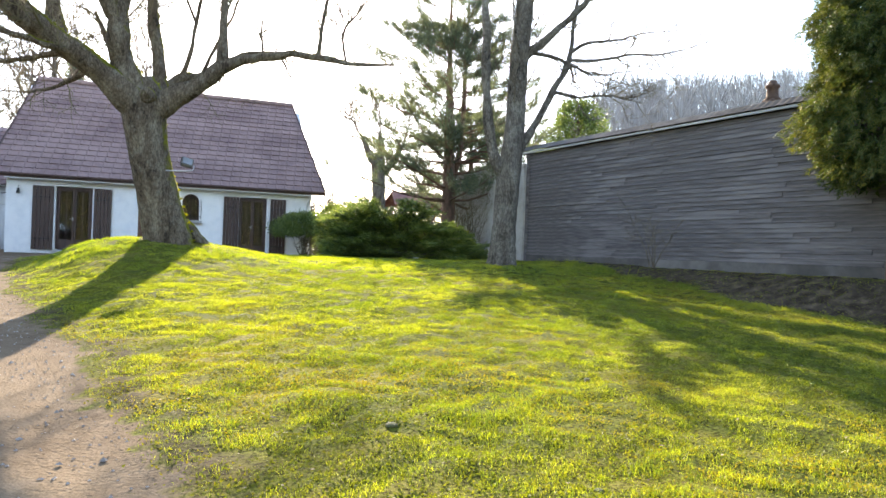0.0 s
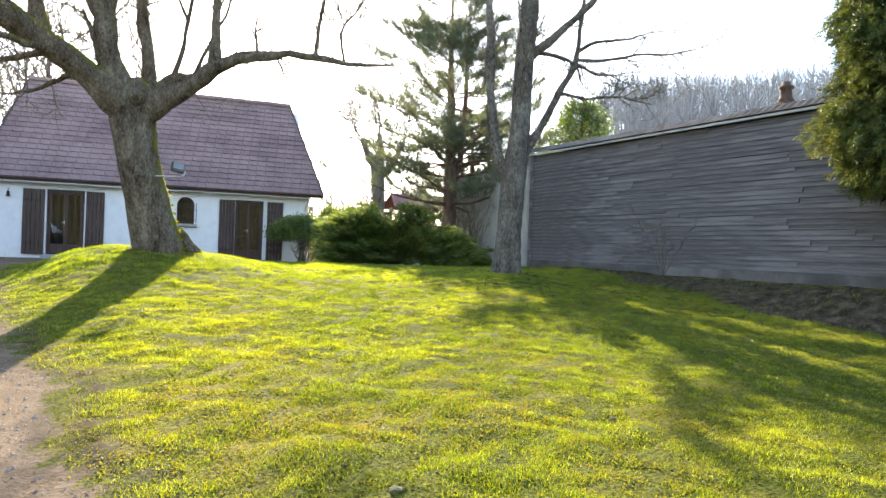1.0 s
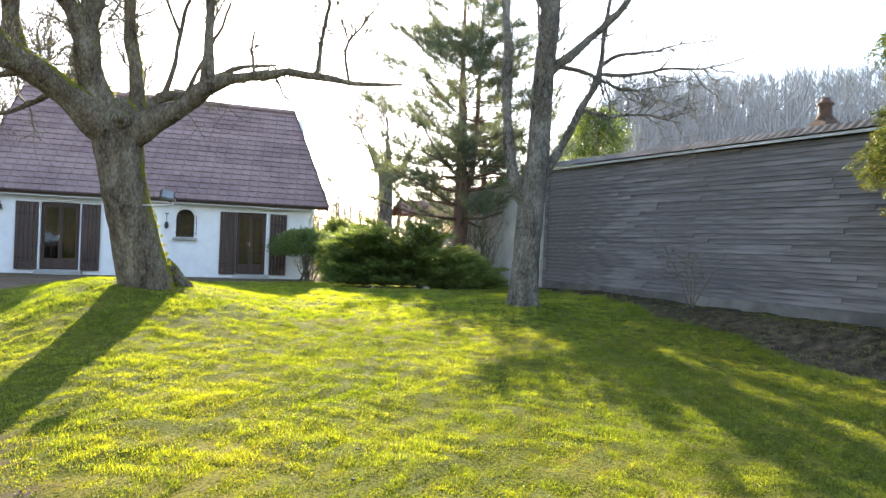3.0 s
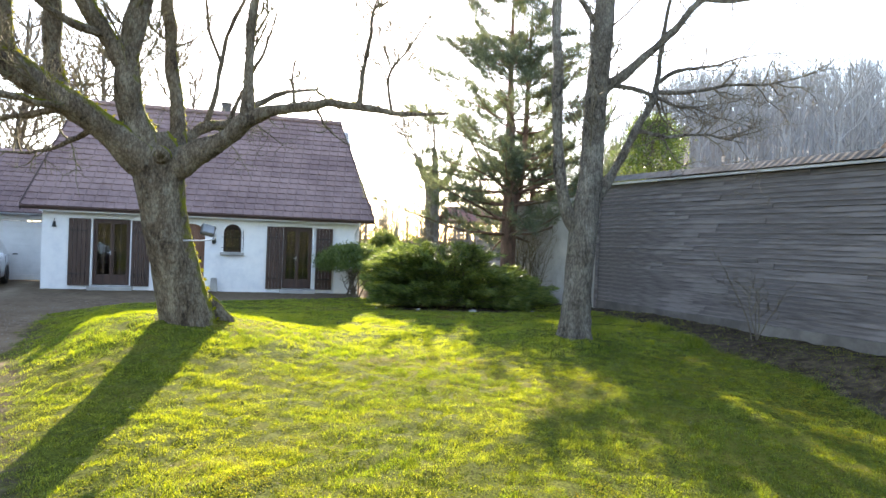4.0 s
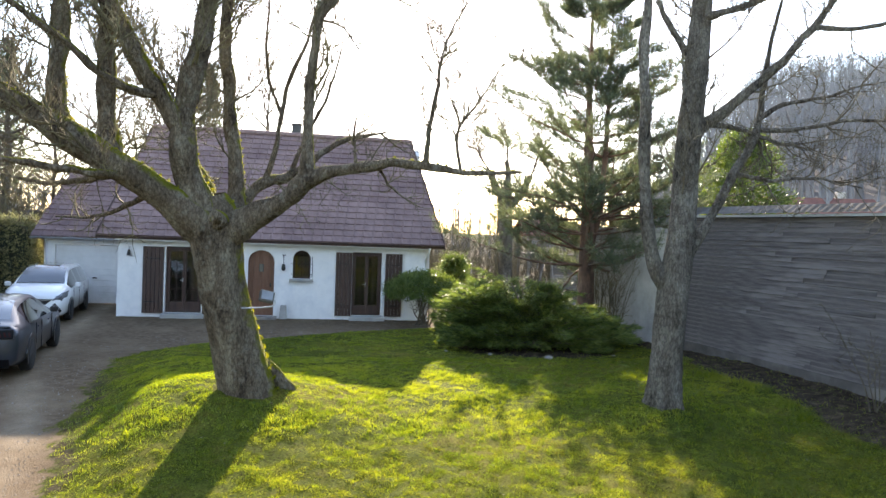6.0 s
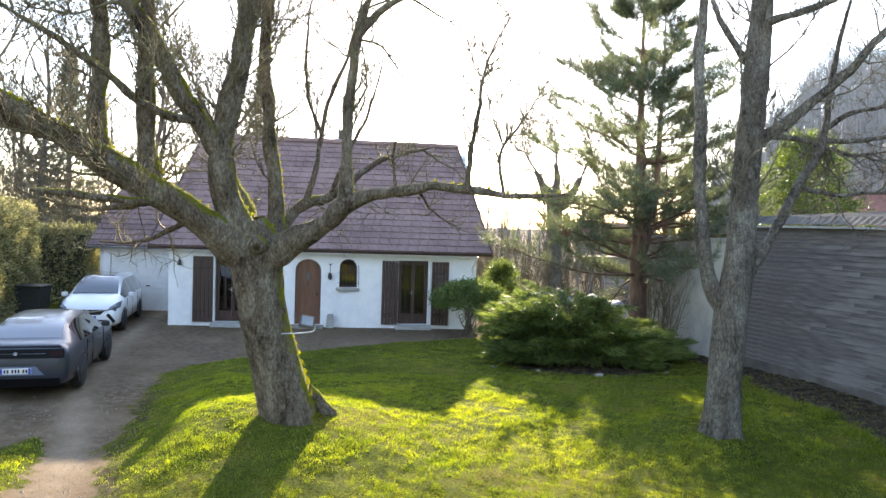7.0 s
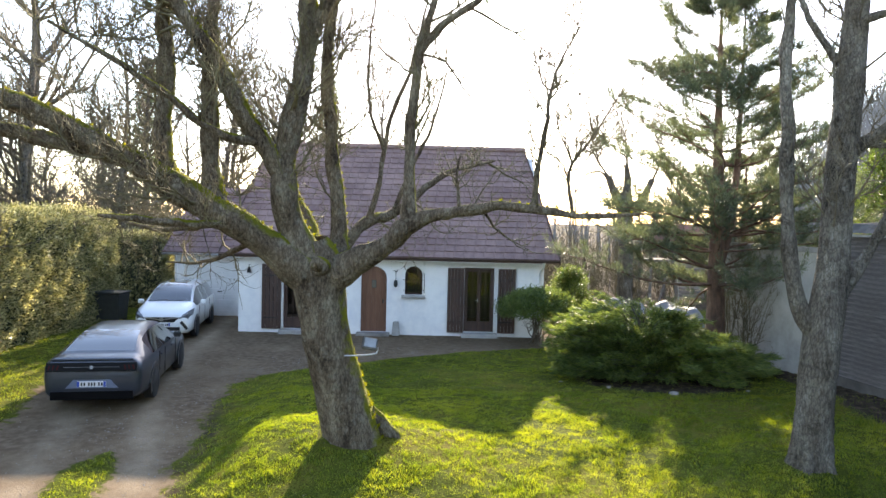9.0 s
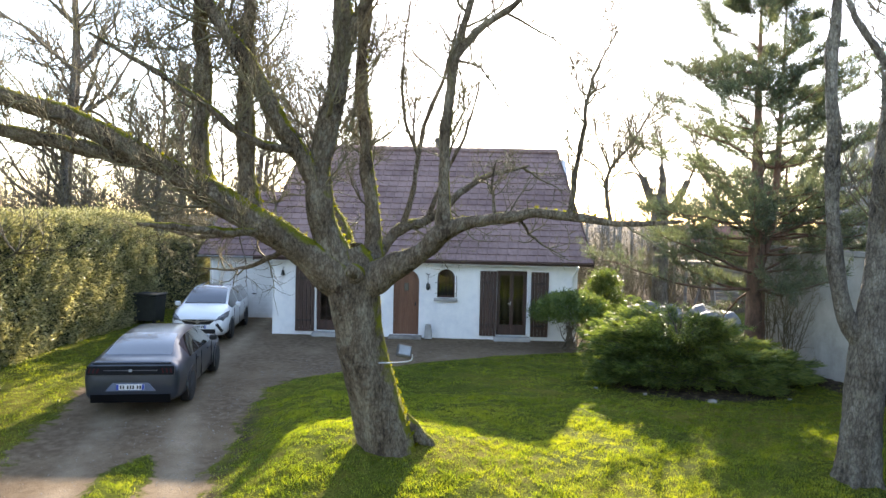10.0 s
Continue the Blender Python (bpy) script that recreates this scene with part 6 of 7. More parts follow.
            part("tail_lamp", bm, M["lamp_red"], car, "dark smoked claw-shaped tail lamp")
    quad_panel("rear_band", -0.81, 0.81, 0.012, 0.78, 0.95, M["gloss_black"], car, "glossy black band across the rear", 0.06, -13)
    quad_panel("trim_line", -0.5, 0.5, -0.022, 0.865, 0.875, M["alloy_dark"], car, "thin chrome line", 0.02)
    quad_panel("boot_lip", -0.74, 0.74, 0.06, 0.985, 1.02, M["dark_paint"], car, "thin spoiler lip", 0.07, -10, 0.012)
    bm = bmesh.new()
    prism(bm, [(-0.47, 0.465), (0.47, 0.465), (0.33, 0.625), (-0.33, 0.625)], -0.016, 0.03)
    part("plate_recess", bm, M["plate_surround"], car, "pale glossy plate surround")
    plate(-0.022, 0.49, -1, car)
    quad_panel("rear_diffuser", -0.74, 0.74, 0.03, 0.24, 0.40, M["gloss_black"], car, "black lower bumper", 0.08)
    bm = bmesh.new()
    bmesh.ops.create_cone(bm, segments=6, radius1=0.035, radius2=0.035, depth=0.02, cap_ends=True, matrix=pose(0, -0.03, 0.87, 77, 0, 0))
    part("badge", bm, M["alloy_dark"], car)
    for x0, x1 in ((-0.75, -0.5), (0.5, 0.75)):
        quad_panel("headlamp", x0, x1, 4.62, 0.62, 0.70, M["lamp_clear"], car)
    return car


def white_mpv():
    """Local y = 0 at the nose, the car runs back towards +y."""
    car = empty("car", pose(-8.62, -2.15, 0.0, 0, 0, 8) @ Matrix.Scale(0.96, 4), "white family van parked before the garage", "car")
    S = [(0.0, 0.58, 0.30, 0.50, 0.56, 0.50), (0.06, 0.72, 0.24, 0.66, 0.74, 0.60), (0.16, 0.80, 0.22, 0.76, 0.86, 0.66), (0.35, 0.86, 0.20, 0.86, 0.955, 0.70), (0.7, 0.895, 0.2, 0.94, 1.04, 0.72),
         (1.0, 0.905, 0.2, 0.98, 1.10, 0.72), (1.05, 0.905, 0.2, 0.98, 1.125, 0.715), (1.5, 0.905, 0.2, 0.99, 1.40, 0.655), (1.95, 0.905, 0.2, 1.0, 1.585, 0.60),
         (2.25, 0.905, 0.2, 1.0, 1.63, 0.59), (2.3, 0.905, 0.2, 1.0, 1.632, 0.59), (3.1, 0.905, 0.2, 1.01, 1.645, 0.59), (3.15, 0.905, 0.2, 1.01, 1.645, 0.59), (4.0, 0.895, 0.21, 1.02, 1.60, 0.60), (4.3, 0.88, 0.22, 1.02, 1.50, 0.62), (4.55, 0.85, 0.25, 1.0, 1.10, 0.74), (4.65, 0.78, 0.32, 0.7, 0.8, 0.68)]

    def kind(i, k):
        if k in (5, 11) and 6 <= i <= 13 and i not in (9, 11):
            return "side_window"
        if k in (7, 8, 9) and 6 <= i <= 7:
            return "windscreen"
        if k in (7, 8, 9) and i == 13:
            return "rear_window"
        if k == 8 and 8 <= i <= 10:
            return "roof_glass"
        return "body"
    v, g = car_shell(S, kind)
    sub_mesh("body", v, g["body"], M["white_paint"], car, "glossy white bodywork")
    for sgn in (-1, 1):
        fs = [f for f in g["side_window"] if v[f[0]][0] * sgn > 0]
        for lo, hi in ((0, 2.26), (2.26, 3.12), (3.12, 9)):
            sub_mesh("side_window", v, [f for f in fs if lo <= v[f[0]][1] < hi], M["car_glass"], car)
    sub_mesh("windscreen", v, g["windscreen"], M["car_glass"], car, "large raked windscreen")
    sub_mesh("rear_window", v, g["rear_window"], M["car_glass"], car)
    sub_mesh("roof_glass", v, g["roof_glass"], M["car_glass"], car, "dark panoramic roof panel")
    for x in (-0.82, 0.82):
        sx = 1 if x > 0 else -1
        for y in (0.92, 3.68):
            wheel(car, x, y, 0.33, M["alloy"])
            arch(car, x * 1.093, y, 0.33, M["black_trim"])
        bm = bmesh.new()
        box(bm, min(sx * 0.9, sx * 1.08), max(sx * 0.9, sx * 1.08), 1.42, 1.55, 0.99, 1.14, bevel=0.03)
        part("mirror", bm, M["white_paint"], car)
        bm = bmesh.new()
        a = [(sx * 0.52, 0.03, 0.69), (sx * 0.77, 0.13, 0.63), (sx * 0.875, 0.40, 0.79), (sx * 0.87, 0.66, 0.95), (sx * 0.77, 0.32, 0.915), (sx * 0.62, 0.12, 0.82)]
        c = Vector((sx * 0.71, 0.14, 0.80))
        vs = [bm.verts.new(p) for p in a]
        vc = bm.verts.new(c + Vector((sx * 0.05, -0.05, 0.02)))
        for i in range(6):
            bm.faces.new((vs[i], vs[(i + 1) % 6], vc))
        part("headlamp", bm, M["lamp_clear"], car, "long clear swept-back headlamp")
        bm = bmesh.new()
        box(bm, -0.045, 0.045, -0.03, 0.03, -0.16, 0.16, bevel=0.01, m=pose(sx * 0.66, 0.045, 0.47, 0, -sx * 38, sx * 30))
        part("fog_lamp_surround", bm, M["black_trim"], car, "black blade-shaped fog lamp surround")
        for y in (2.05, 2.95):
            boxed("door_handle", (min(sx * 0.90, sx * 0.925), max(sx * 0.90, sx * 0.925), y, y + 0.2, 0.86, 0.89), M["white_paint"], car, bevel=0.008)
        for y in (1.3, 2.28, 3.2):
            boxed("door_seam", (min(sx * 0.895, sx * 0.9075), max(sx * 0.895, sx * 0.9075), y, y + 0.01, 0.3, 0.96), M["black_trim"], car)
    bm = bmesh.new()
    prism(bm, [(-0.36, 0.575), (0.36, 0.575), (0.54, 0.735), (-0.54, 0.735)], -0.004, 0.06)
    part("grille", bm, M["black_trim"], car, "black trapezoid grille")
    bm = bmesh.new()
    prism(bm, [(-0.53, 0.715), (-0.1, 0.655), (0.1, 0.655), (0.53, 0.715), (0.53, 0.745), (0.1, 0.69), (-0.1, 0.69), (-0.53, 0.745)], -0.02, 0.02)
    part("grille_bar", bm, M["alloy"], car, "chrome winged grille bar")
    bm = bmesh.new()
    bmesh.ops.create_cone(bm, segments=20, radius1=0.065, radius2=0.065, depth=0.02, cap_ends=True, matrix=pose(0, -0.032, 0.672, 90, 0, 0))
    part("badge", bm, M["alloy"], car)
    quad_panel("lower_intake", -0.55, 0.55, -0.005, 0.29, 0.43, M["black_trim"], car, "black lower air intake", 0.05)
    plate(-0.035, 0.455, -1, car)
    for x in (-0.35, 0.25):
        bm = bmesh.new()
        box(bm, -0.3, 0.3, -0.008, 0.008, -0.008, 0.008, m=pose(x, 1.06, 1.15, 0, 0, 0) @ pose(0, 0, 0, 0, -3, 0))
        part("wiper", bm, M["black_trim"], car)
    return car


dark_saloon()
white_mpv()

# ---- garden things ----
wbin = empty("waste_bin", pose(-11.75, 1.3, 0.0, 0, 0, -6) @ Matrix.Scale(0.9, 4), "dark wheeled waste bin against the hedge", "bin")
bm = bmesh.new()
box(bm, -0.6, 0.6, -0.4, 0.4, 0.12, 1.1)
for vv in bm.verts:
    if vv.co.z < 0.5:
        vv.co.x *= 0.88
        vv.co.y *= 0.85
bmesh.ops.bevel(bm, geom=list(bm.edges), offset=0.03, segments=2, affect="EDGES")
part("body", bm, M["plastic_dark"], wbin)
bm = bmesh.new()
box(bm, -0.63, 0.63, -0.43, 0.43, 1.105, 1.19, bevel=0.03)
part("lid", bm, M["plastic_dark"], wbin)
for x in (-0.45, 0.45):
    bm = bmesh.new()
    bmesh.ops.create_cone(bm, segments=14, radius1=0.1, radius2=0.1, depth=0.05, cap_ends=True, matrix=pose(x, 0.28, 0.1, 0, 90, 0))
    bmesh.ops.create_cone(bm, segments=14, radius1=0.1, radius2=0.1, depth=0.05, cap_ends=True, matrix=pose(x, -0.28, 0.1, 0, 90, 0))
    part("castor", bm, M["rubber"], wbin)


def rock(x, y, r, seed, material, label, name="stone", flat=0.6):
    bm = bmesh.new()
    bmesh.ops.create_icosphere(bm, subdivisions=2, radius=r)
    for vv in bm.verts:
        vv.co *= 1 + 0.35 * noise.noise(vv.co / r * 0.9 + Vector((seed, 0, 0)))
        vv.co.z *= flat
    ob = part(name, bm, material, None, smooth=False)
    ob.location = (x, y, float(ground_z(x, y)) + r * flat * 0.45)
    return tagged(ob, label, "stone", "stones at the bush")


rock(4.65, -8.55, 0.1, 1, M["stone"], "pale grey field stone in front of the juniper")
rock(2.45, -7.4, 0.05, 2, M["stone"], "pale grey stone at the lawn edge", flat=0.4)
rock(3.4, -8.0, 0.05, 4, M["stone"], "small pale stone under the juniper")
rock(6.5, -8.0, 0.055, 6, M["stone"], "grey stone at the bush's far end", flat=0.4)

clod_rng = random.Random(8)
for i in range(9):
    x, y = clod_rng.uniform(-1.0, 4.5), clod_rng.uniform(-24.2, -19.5)
    ob = rock(x, y, clod_rng.uniform(0.018, 0.036), 20 + i, M["soil"], "small dark clod of earth on the lawn", "earth_clod", 0.5)
    tagged(ob, category="clod", group="clods on the lawn")

# covered heap and stored things behind the bush


def tarp(name, label, base, sx, sy, h, seed, material):
    bm = bmesh.new()
    bmesh.ops.create_grid(bm, x_segments=22, y_segments=16, size=1.0)
    for vv in bm.verts:
        x, y = vv.co.x, vv.co.y
        e = max(0.0, 1 - max(abs(x) ** 3, abs(y) ** 3))
        z = h * e ** 0.4 * (0.8 + 0.3 * noise.noise(Vector((x * 1.4, y * 1.4, seed)))) + 0.05 * noise.noise(Vector((x * 5, y * 5, seed)))
        vv.co = Vector((x * sx, y * sy, z if e > 0.02 else -0.02))
    ob = part(name, bm, material, None, smooth=True)
    ob.location = base
    return tagged(ob, label, "tarpaulin")


tarp("tarpaulin", "grey tarpaulin over a low heap behind the bush", (6.6, 3.2, 0.0), 1.3, 0.9, 1.1, 2.0, M["tarp_grey"])
tarp("tarpaulin", "crumpled blue tarpaulin beside the heap", (5.2, 3.4, 0.0), 0.45, 0.5, 0.85, 5.0, M["tarp_blue"])
tarp("tarpaulin", "pale grey tarpaulin over stacked things", (9.0, 3.8, 0.0), 0.9, 0.8, 0.95, 7.0, M["tarp_grey"])
stake_rng = random.Random(5)
for i, (x, y) in enumerate(((5.0, 4.6), (5.35, 4.4), (5.7, 4.7), (7.6, 4.4), (6.4, 4.5))):
    T = Tubes()
    T.add([(0, 0, -0.1, 0.022), (stake_rng.uniform(-0.25, 0.25), 0.05, 1.4 + stake_rng.uniform(0, 0.5), 0.018)], 6)
    ob = T.build("wooden_stake", M["planks"])
    ob.location = (x, y, 0)
    tagged(ob, "weathered wooden stake stuck in the ground", "stake", "stakes behind the bush")

# timber play house on posts
hut = empty("play_house", pose(11.6, 12.0, 0.0), "weathered timber play house on posts with red roof", "hut")
for x in (-1.3, 0.0, 1.3):
    for y in (-0.9, 0.9):
        boxed("post", (x - 0.06, x + 0.06, y - 0.06, y + 0.06, -0.2, 3.12), M["planks"], hut, bevel=0.01)
boxed("deck", (-1.4, 1.4, -1.0, 1.0, 2.0, 2.12), M["planks"], hut)
for i in range(9):
    boxed("plank", (0.03, 1.36, -1.03, -0.995, 0.3 + i * 0.19, 0.465 + i * 0.19), M["planks"], hut)
for z in (2.5, 2.8):
    boxed("rail", (-1.36, 1.36, -1.03, -0.99, z, z + 0.09), M["planks"], hut)
mesh_ob("roof", [(-1.8, -1.4, 3.1), (1.8, -1.4, 3.1), (1.6, 0, 3.9), (-1.6, 0, 3.9), (-1.8, 1.4, 3.1), (1.8, 1.4, 3.1), (-1.8, -1.4, 3.02), (1.8, -1.4, 3.02), (1.6, 0, 3.8), (-1.6, 0, 3.8), (-1.8, 1.4, 3.02), (1.8, 1.4, 3.02)],
        [(0, 1, 2, 3), (3, 2, 5, 4), (7, 6, 9, 8), (8, 9, 10, 11), (0, 6, 7, 1), (0, 3, 9, 6), (1, 7, 8, 2), (3, 4, 10, 9), (2, 8, 11, 5)], M["red_roof"], hut, "faded red roof")
T = Tubes()
T.add([(-0.9, -1.1, 0.0, 0.05), (-0.4, -1.0, 2.1, 0.05)], 6)
T.build("ladder_pole", M["planks"], hut)
T = Tubes()
T.add([(0.1, -1.1, 0.0, 0.05), (-0.2, -1.0, 2.6, 0.05)], 6)
T.build("ladder_pole", M["planks"], hut)


# ---- far things ----
def far_house(base, turn, w, d, h, rh, label, m_roof):
    ob = empty("neighbour_house", pose(*base, 0, 0, turn), label, "house")
    boxed("wall", (-w / 2, w / 2, -d / 2, d / 2, -0.5, h), M["stucco"], ob)
    e = 0.4
    mesh_ob("roof", [(-w / 2 - e, -d / 2 - e, h - 0.1), (w / 2 + e, -d / 2 - e, h - 0.1), (w / 2 + e, 0, h + rh), (-w / 2 - e, 0, h + rh), (-w / 2 - e, d / 2 + e, h - 0.1), (w / 2 + e, d / 2 + e, h - 0.1)],
            [(0, 1, 2, 3), (3, 2, 5, 4), (0, 3, 4), (1, 5, 2)], m_roof, ob)
    for x in (-w * 0.28, w * 0.22):
        wn2 = boxed("window", (x - 0.6, x + 0.6, -d / 2 - 0.04, -d / 2 - 0.003, 0.9, 2.2), M["white_trim"], ob)
        boxed("pane", (x - 0.52, x + 0.52, -d / 2 - 0.06, -d / 2 - 0.045, 0.98, 2.12), M["car_glass"], wn2)
    boxed("chimney", (w * 0.3, w * 0.3 + 0.6, 0.3, 0.9, h, h + rh + 0.5), M["masonry"], ob)
    return ob


far_house((-20.0, 19.0, 0), 8, 7, 5, 2.4, 1.0, "low neighbouring outbuilding with a dark roof beyond the hedge", M["sheet"])
far_house((-33.0, 8.0, 0), 40, 9, 8, 3.2, 3.2, "neighbouring house with a brown roof beyond the hedge", M["tile"])
far_house((34.0, 22.0, 0.0), -20, 10, 8, 3.4, 3.2, "small neighbouring house below the wooded hill", M["red_roof"])


def plain_tree(seed, height, r):
    """A bare broadleaf tree for the background."""
    rng = np.random.default_rng(seed)
    ob = empty("bare_tree", pose(0, 0, 0), "tall leafless tree with fine upright twigs", "tree", "bare trees behind the house")
    trunk = branchlet((0, 0, -0.3), (rng.normal(0, 0.08), rng.normal(0, 0.08), 1), height, r, rng, 0.25, 0.09, 14)
    t = Tubes()
    t.add(trunk, 8)
    t.build("trunk", M["bark_grey"], ob)
    f = Tubes()
    twigs(f, trunk, rng, 22, height * 0.36, r * 0.3, 2, 0.2, 0.18, 0.78, 0.2, 4)
    f.build("crown", M["twig"], ob)
    return ob


kinds = [plain_tree(81, 12.0, 0.22), plain_tree(82, 14.0, 0.26), plain_tree(83, 10.5, 0.18)]
spots = [(-14.5, 9.5), (-17.0, 5.0), (-20.5, 13.0), (-12.0, 14.0), (-9.0, 18.0), (-15.5, 20.0), (-4.5, 19.0), (-18.0, -1.0), (-22.0, 4.0), (-26.0, 12.0), (-7.0, 13.5), (14.0, 18.0), (-28.0, 24.0), (-11.0, 28.0), (17.0, 27.0), (-16.0, -6.0), (-19.0, 9.0), (-23.0, -3.0), (-21.0, 19.0), (-16.5, 14.5), (-30.0, 4.0), (-25.0, 29.0), (-13.0, 22.0), (12.5, 26.0)]
rt = random.Random(3)
for i, (x, y) in enumerate(spots):
    m = pose(x, y, float(ground_z(x, y)), 0, 0, rt.uniform(0, 360)) @ Matrix.Scale(rt.uniform(0.8, 1.15) * (0.62 if x > -2 else 1), 4)
    k = kinds[i % 3]
    if i < 3:
        k.matrix_basis = m
    else:
        o = copy_thing(k, pose(0, 0, 0))
        o.matrix_basis = m


def spruce(base, h, r, seed):
    rng = np.random.default_rng(seed)
    ob = empty("spruce", pose(*base), "dark pointed spruce far behind the house", "tree")
    t = Tubes()
    t.add([(0, 0, -0.3, 0.25), (0, 0, h, 0.02)], 7)
    t.build("trunk", M["bark_pine"], ob)
    cs, outs = [], []
    for _ in range(900):
        u = rng.uniform(0.08, 1)
        a = rng.uniform(0, 6.28)
        rr2 = r * (1 - u) * rng.uniform(0.2, 1.05) + 0.08
        cs.append((rr2 * math.cos(a), rr2 * math.sin(a), u * h - rr2 * 0.25))
        outs.append((math.cos(a), math.sin(a), -0.2))
    v, f = leaf_tris(cs, 0.16, 14, 0.4, rng, 0.25, 0.6, outs)
    fast_mesh("foliage", v, f, M["pine"], ob)


spruce((-11.5, 50.0, 0), 19.0, 4.2, 91)
spruce((-27.0, 42.0, 0), 18.0, 4.2, 93)


def hill_wood():
    """Leafless wood on the hillside: hundreds of thin trunks with a haze of twigs."""
    rng = np.random.default_rng(17)
    t = Tubes()
    for _ in range(1700):
        b = radians(rng.uniform(27, 78))
        r = rng.uniform(58, 200)
        x, y = -1 + r * math.sin(b), -24 + r * math.cos(b)
        z = float(ground_z(x, y))
        h = rng.uniform(8, 13)
        tr = branchlet((x, y, z - 0.5), (0, 0, 1), h, rng.uniform(0.1, 0.2), rng, 0.4, 0.06, 5)
        t.add(tr, 4)
        twigs(t, tr, rng, 17, h * 0.34, 0.04, 0, 0.3, 0.35, 0.7, 0.2, 3)
    ob = t.build("hillside_wood", M["twig_hazed"], smooth=False)
    tagged(ob, "leafless grey wood covering the hillside", "wood", kind="stuff")
    t2 = Tubes()
    for _ in range(420):
        b = radians(rng.uniform(-70, 30))
        r = rng.uniform(62, 110)
        x, y = -1 + r * math.sin(b), -24 + r * math.cos(b)
        h = rng.uniform(5, 9)
        tr = branchlet((x, y, -0.5), (0, 0, 1), h, rng.uniform(0.08, 0.16), rng, 0.4, 0.06, 5)
        t2.add(tr, 4)
        twigs(t2, tr, rng, 14, h * 0.4, 0.045, 0, 0.3, 0.2, 0.8, 0.2, 3)
    ob = t2.build("distant_wood", M["twig_hazed"], smooth=False)
    tagged(ob, "leafless wood closing the distance", "wood", kind="stuff")


hill_wood()


def thicket():
    """Leafless brushwood that closes the garden behind the house."""
    rng = np.random.default_rng(19)
    t = Tubes()
    for _ in range(1700):
        u = rng.uniform(0, 1)
        x, y = (rng.uniform(2.5, 26), rng.uniform(13.5, 20)) if u < 0.35 else (rng.uniform(-36, -14), rng.uniform(3.5, 17))
        h = rng.uniform(2.2, 4.6) * (1.45 if x < 0 else 1)
        a = rng.uniform(0, 6.28)
        b = branchlet((x, y, -0.1), (math.cos(a) * 0.3, math.sin(a) * 0.3, 1), h, 0.025, rng, 0.15, 0.12, 6)
        t.add(b, 3)
        twigs(t, b, rng, 14, h * 0.32, 0.012, 0, 0.15, 0.1, 0.8, 0.25, 3)
    ob = t.build("thicket", M["twig_green"], smooth=False)
    tagged(ob, "dense leafless brushwood behind the garden", "brushwood", kind="stuff")


thicket()


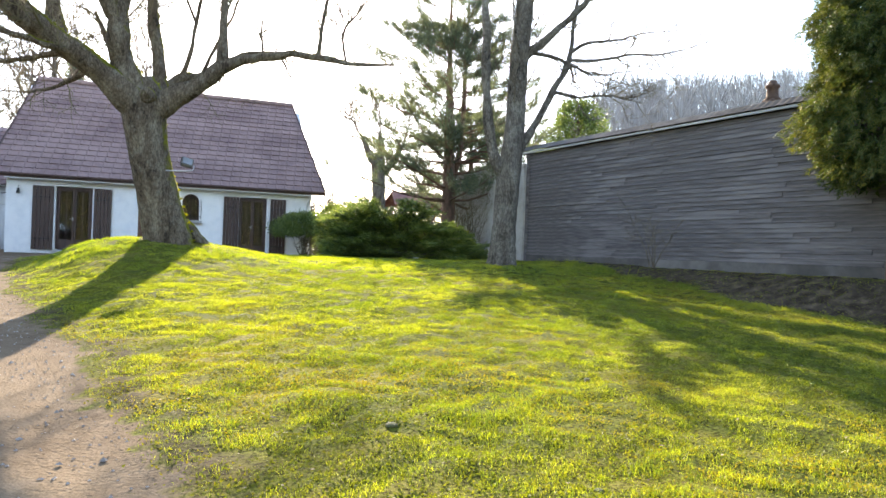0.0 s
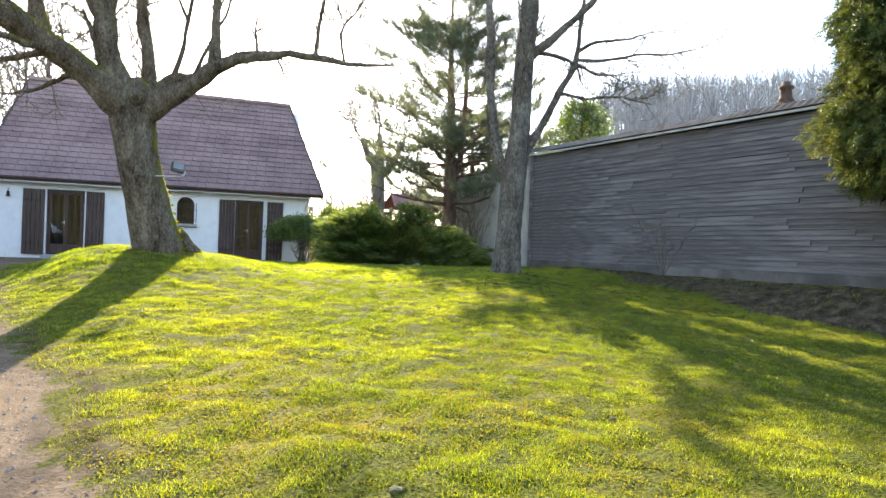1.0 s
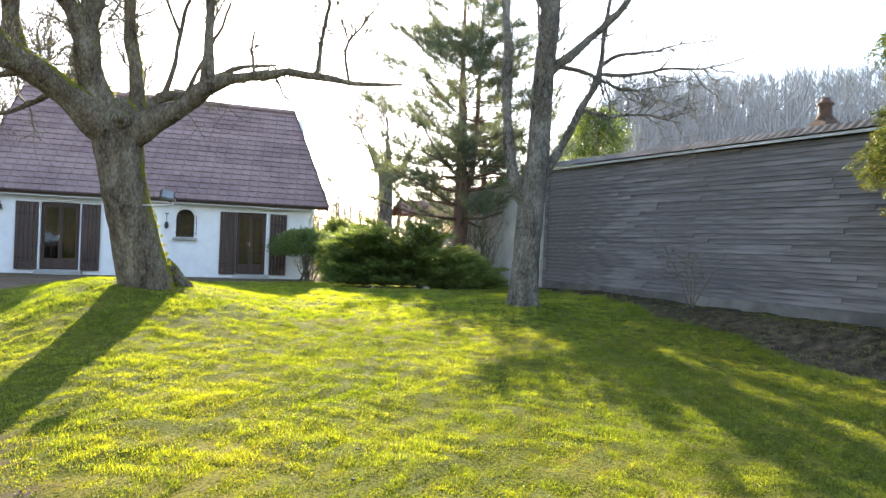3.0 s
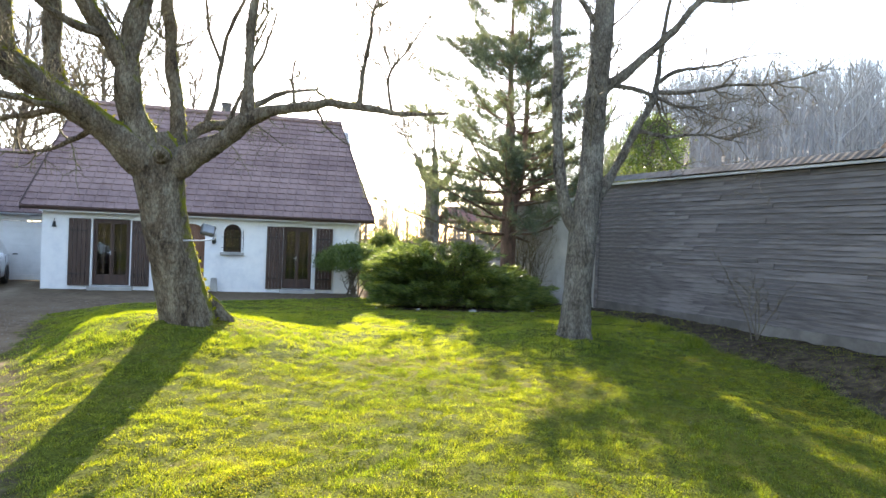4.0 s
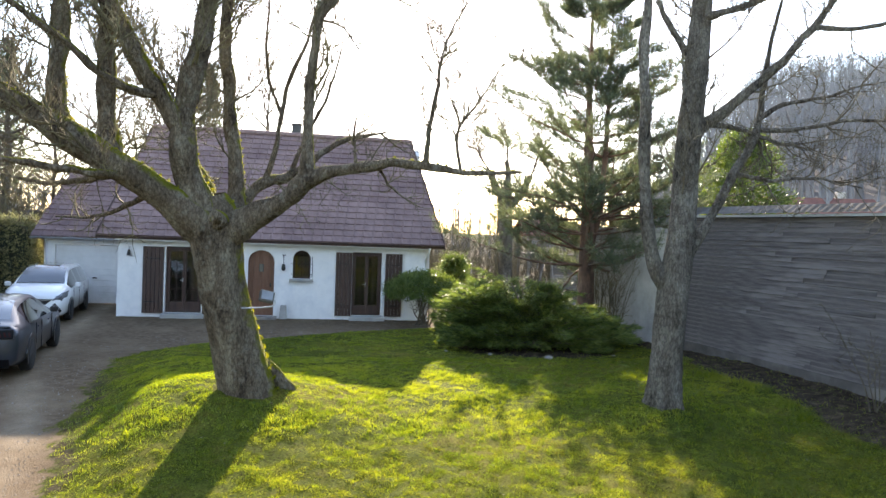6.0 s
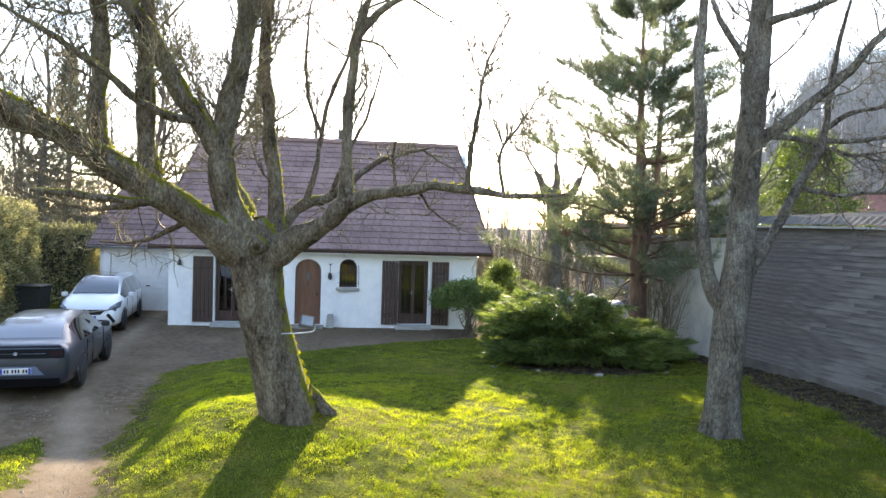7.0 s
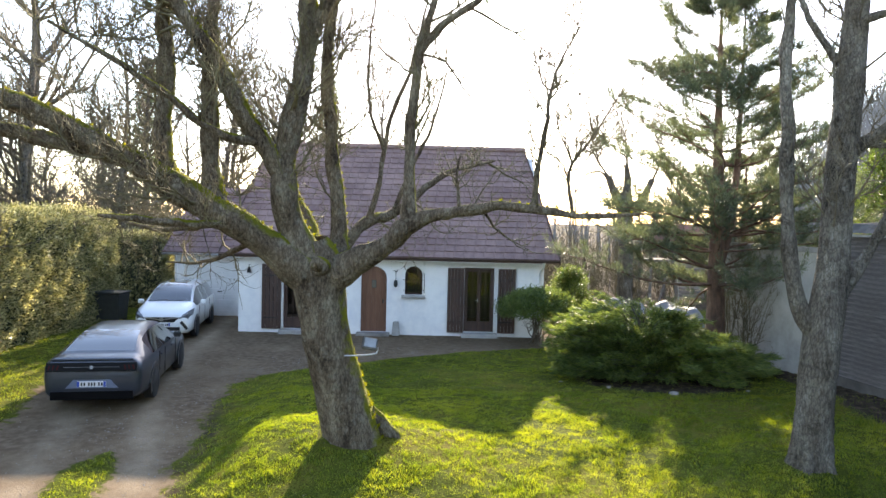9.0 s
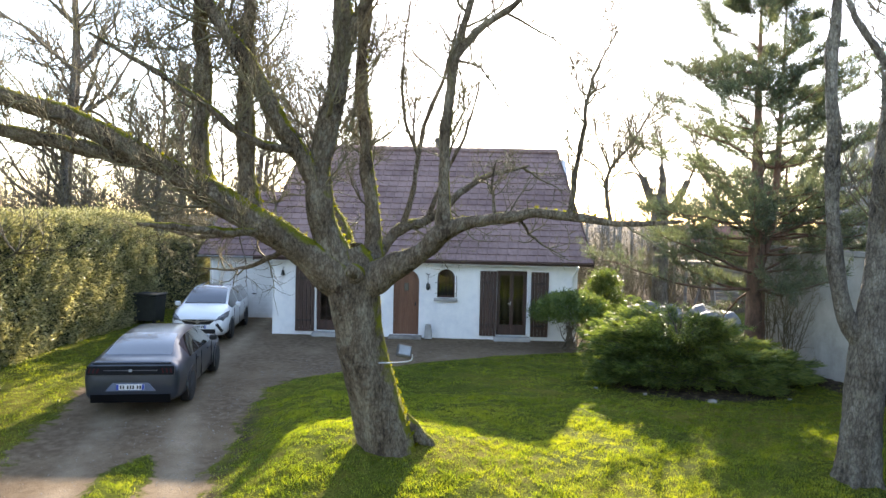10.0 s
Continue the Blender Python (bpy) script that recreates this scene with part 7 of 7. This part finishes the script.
# ---- lawn ----
def lawn():
    rng = np.random.default_rng(29)
    zones = [(-5.2, 11.5, -32.0, -25.6, 1500, 0.03, 0.01), (-5.2, 11.5, -25.6, -20.0, 9500, 0.024, 0.0048), (-6.0, 11.0, -20.0, -14.0, 5600, 0.03, 0.007), (-6.0, 10.0, -14.0, -8.5, 3600, 0.045, 0.0095), (-6.0, 9.2, -8.5, -1.5, 1000, 0.04, 0.012), (-12.3, -6.5, -15.5, 3.0, 900, 0.05, 0.012)]
    vs = []
    for x0, x1, y0, y1, den, h, w in zones:
        n = int((x1 - x0) * (y1 - y0) * den)
        x, y = rng.uniform(x0, x1, n), rng.uniform(y0, y1, n)
        d = drive_depth(x, y)
        clump = 0.5 + 0.16 * np.sin(x * 3.3 + 1.7 * np.sin(y * 2.9)) + 0.16 * np.sin(y * 4.1 + 1.3 * np.sin(x * 3.7)) + 0.3 * np.sin(x * 13.1 + 2 * np.sin(y * 5.1)) * np.sin(y * 12.3 - 2 * np.sin(x * 4.7)) + 0.2 * np.sin(x * 27 + y * 9) * np.sin(y * 25 - x * 7)
        thin = np.clip((d + 1.6) / 1.5, 0, 1) * (y < -8) * (x > -6)
        keep = (d < rng.normal(-0.06, 0.07, n)) & (rng.random(n) < 0.42 + 0.85 * clump - 0.3 * thin) & (x < barn_x(y) - 0.1)
        keep &= rng.random(n) > bed_amount(x, y) * 0.93
        keep &= np.hypot(x + 1.67, y + 12.6) > 0.56
        x, y, cl = x[keep], y[keep], np.clip(clump[keep], 0, 1.3)
        n = len(x)
        z = ground_z(x, y) - 0.006
        tuft = np.exp(-((x - bed_edge(y)) / 0.2) ** 2) * (y > -20) * (np.sin(y * 2.7) + np.sin(y * 1.1 + 2) > 0.2)
        hh = h * rng.uniform(0.4, 1.3, n) * (0.35 + 0.95 * cl) * (1 + 2.2 * tuft)
        a = rng.uniform(0, 2 * np.pi, n)
        lean = rng.uniform(0.1, 0.9, n) * hh
        b = a + rng.normal(0, 0.9, n)
        ww = w * rng.uniform(0.6, 1.3, n)
        ca, sa = np.cos(a), np.sin(a)
        p0 = np.stack([x - sa * ww / 2, y + ca * ww / 2, z], -1)
        p1 = np.stack([x + sa * ww / 2, y - ca * ww / 2, z], -1)
        p2 = np.stack([x + np.cos(b) * lean, y + np.sin(b) * lean, z + hh], -1)
        vs.append(np.stack([p0, p1, p2], 1).reshape(-1, 3))
    n = 620000
    x, y = rng.uniform(-5.2, 10.5, n), -14.0 - 11.6 * rng.uniform(0, 1, n) ** 0.8
    d = drive_depth(x, y)
    keep = (d < rng.normal(0.0, 0.1, n)) & (rng.random(n) > bed_amount(x, y) * 0.8) & (x < barn_x(y) - 0.1)
    x, y = x[keep], y[keep]
    c = np.stack([x, y, ground_z(x, y) + rng.uniform(-0.002, 0.012, len(x))], -1)
    mv, mf = leaf_tris(c, 0.004, 1, 0.016, rng, 0.7, 0.5)
    tagged(fast_mesh("moss", mv, mf, M["moss"]), "yellow-green moss between the grass blades", "moss", kind="stuff")
    v = np.vstack(vs)
    ob = fast_mesh("grass", v, np.arange(len(v)).reshape(-1, 3), M["grass"])
    tagged(ob, "short bright green mossy lawn grass", "grass", kind="stuff")


lawn()


def litter():
    rng = np.random.default_rng(31)
    n = 7000
    x, y = rng.uniform(-7.0, 9.0, n), -8.0 - 17.5 * rng.uniform(0, 1, n) ** 0.7
    w = np.exp(-((x + 3.0) / 3.0) ** 2) * 0.8 + 0.25
    k = rng.random(n) < w
    x, y = x[k], y[k]
    z = ground_z(x, y) + np.where(drive_depth(x, y) > 0, -0.022, 0.016)
    n = len(x)
    c = np.stack([x, y, z], -1)
    d = rng.normal(0, 1, (n, 3)) * np.array([1, 1, 0.25])
    d /= np.linalg.norm(d, axis=1)[:, None]
    s = np.cross(d, np.array([0, 0, 1.0]) + rng.normal(0, 0.25, (n, 3)))
    s /= np.linalg.norm(s, axis=1)[:, None]
    ln = rng.uniform(0.005, 0.019, (n, 1))
    v = np.stack([c - d * ln, c - s * ln * 0.45, c + d * ln, c + s * ln * 0.45], 1).reshape(-1, 3)
    ob = fast_mesh("fallen_leaves", v, np.arange(4 * n).reshape(-1, 4), M["dead_leaf"])
    tagged(ob, "scattered dry brown leaves and bits", "leaves", kind="stuff")
    n = 5200
    y = rng.uniform(-25.8, 1.0, n)
    x = np.interp(y, EDGE_Y, EDGE_X) - np.abs(rng.normal(0, 1.6, n))
    k = drive_depth(x, y) > 0.02
    x, y = x[k], y[k]
    n = len(x)
    r = rng.uniform(0.004, 0.013, n) * np.where(rng.random(n) < 0.05, 1.8, 1)
    z = ground_z(x, y) - 0.027
    c = np.stack([x, y, z], -1)
    corner = np.array([(1, 0, 0), (0, 1, 0), (-1, 0, 0), (0, -1, 0), (0, 0, 0.8)], float)
    ang = rng.uniform(0, 6.28, n)
    cc, ss = np.cos(ang), np.sin(ang)
    rot = np.stack([cc, -ss, np.zeros(n), ss, cc, np.zeros(n), np.zeros(n), np.zeros(n), np.ones(n)], -1).reshape(n, 3, 3)
    v = (np.einsum("nij,kj->nki", rot, corner) * (r[:, None, None] * rng.uniform(0.7, 1.3, (n, 5, 1))) + c[:, None, :]).reshape(-1, 3)
    tri = np.array([(0, 1, 4), (1, 2, 4), (2, 3, 4), (3, 0, 4)])
    f = (np.arange(n)[:, None, None] * 5 + tri[None]).reshape(-1, 3)
    ob = fast_mesh("pebbles", v, f, M["stone"])
    tagged(ob, "small loose stones on the drive", "gravel", kind="stuff")


litter()
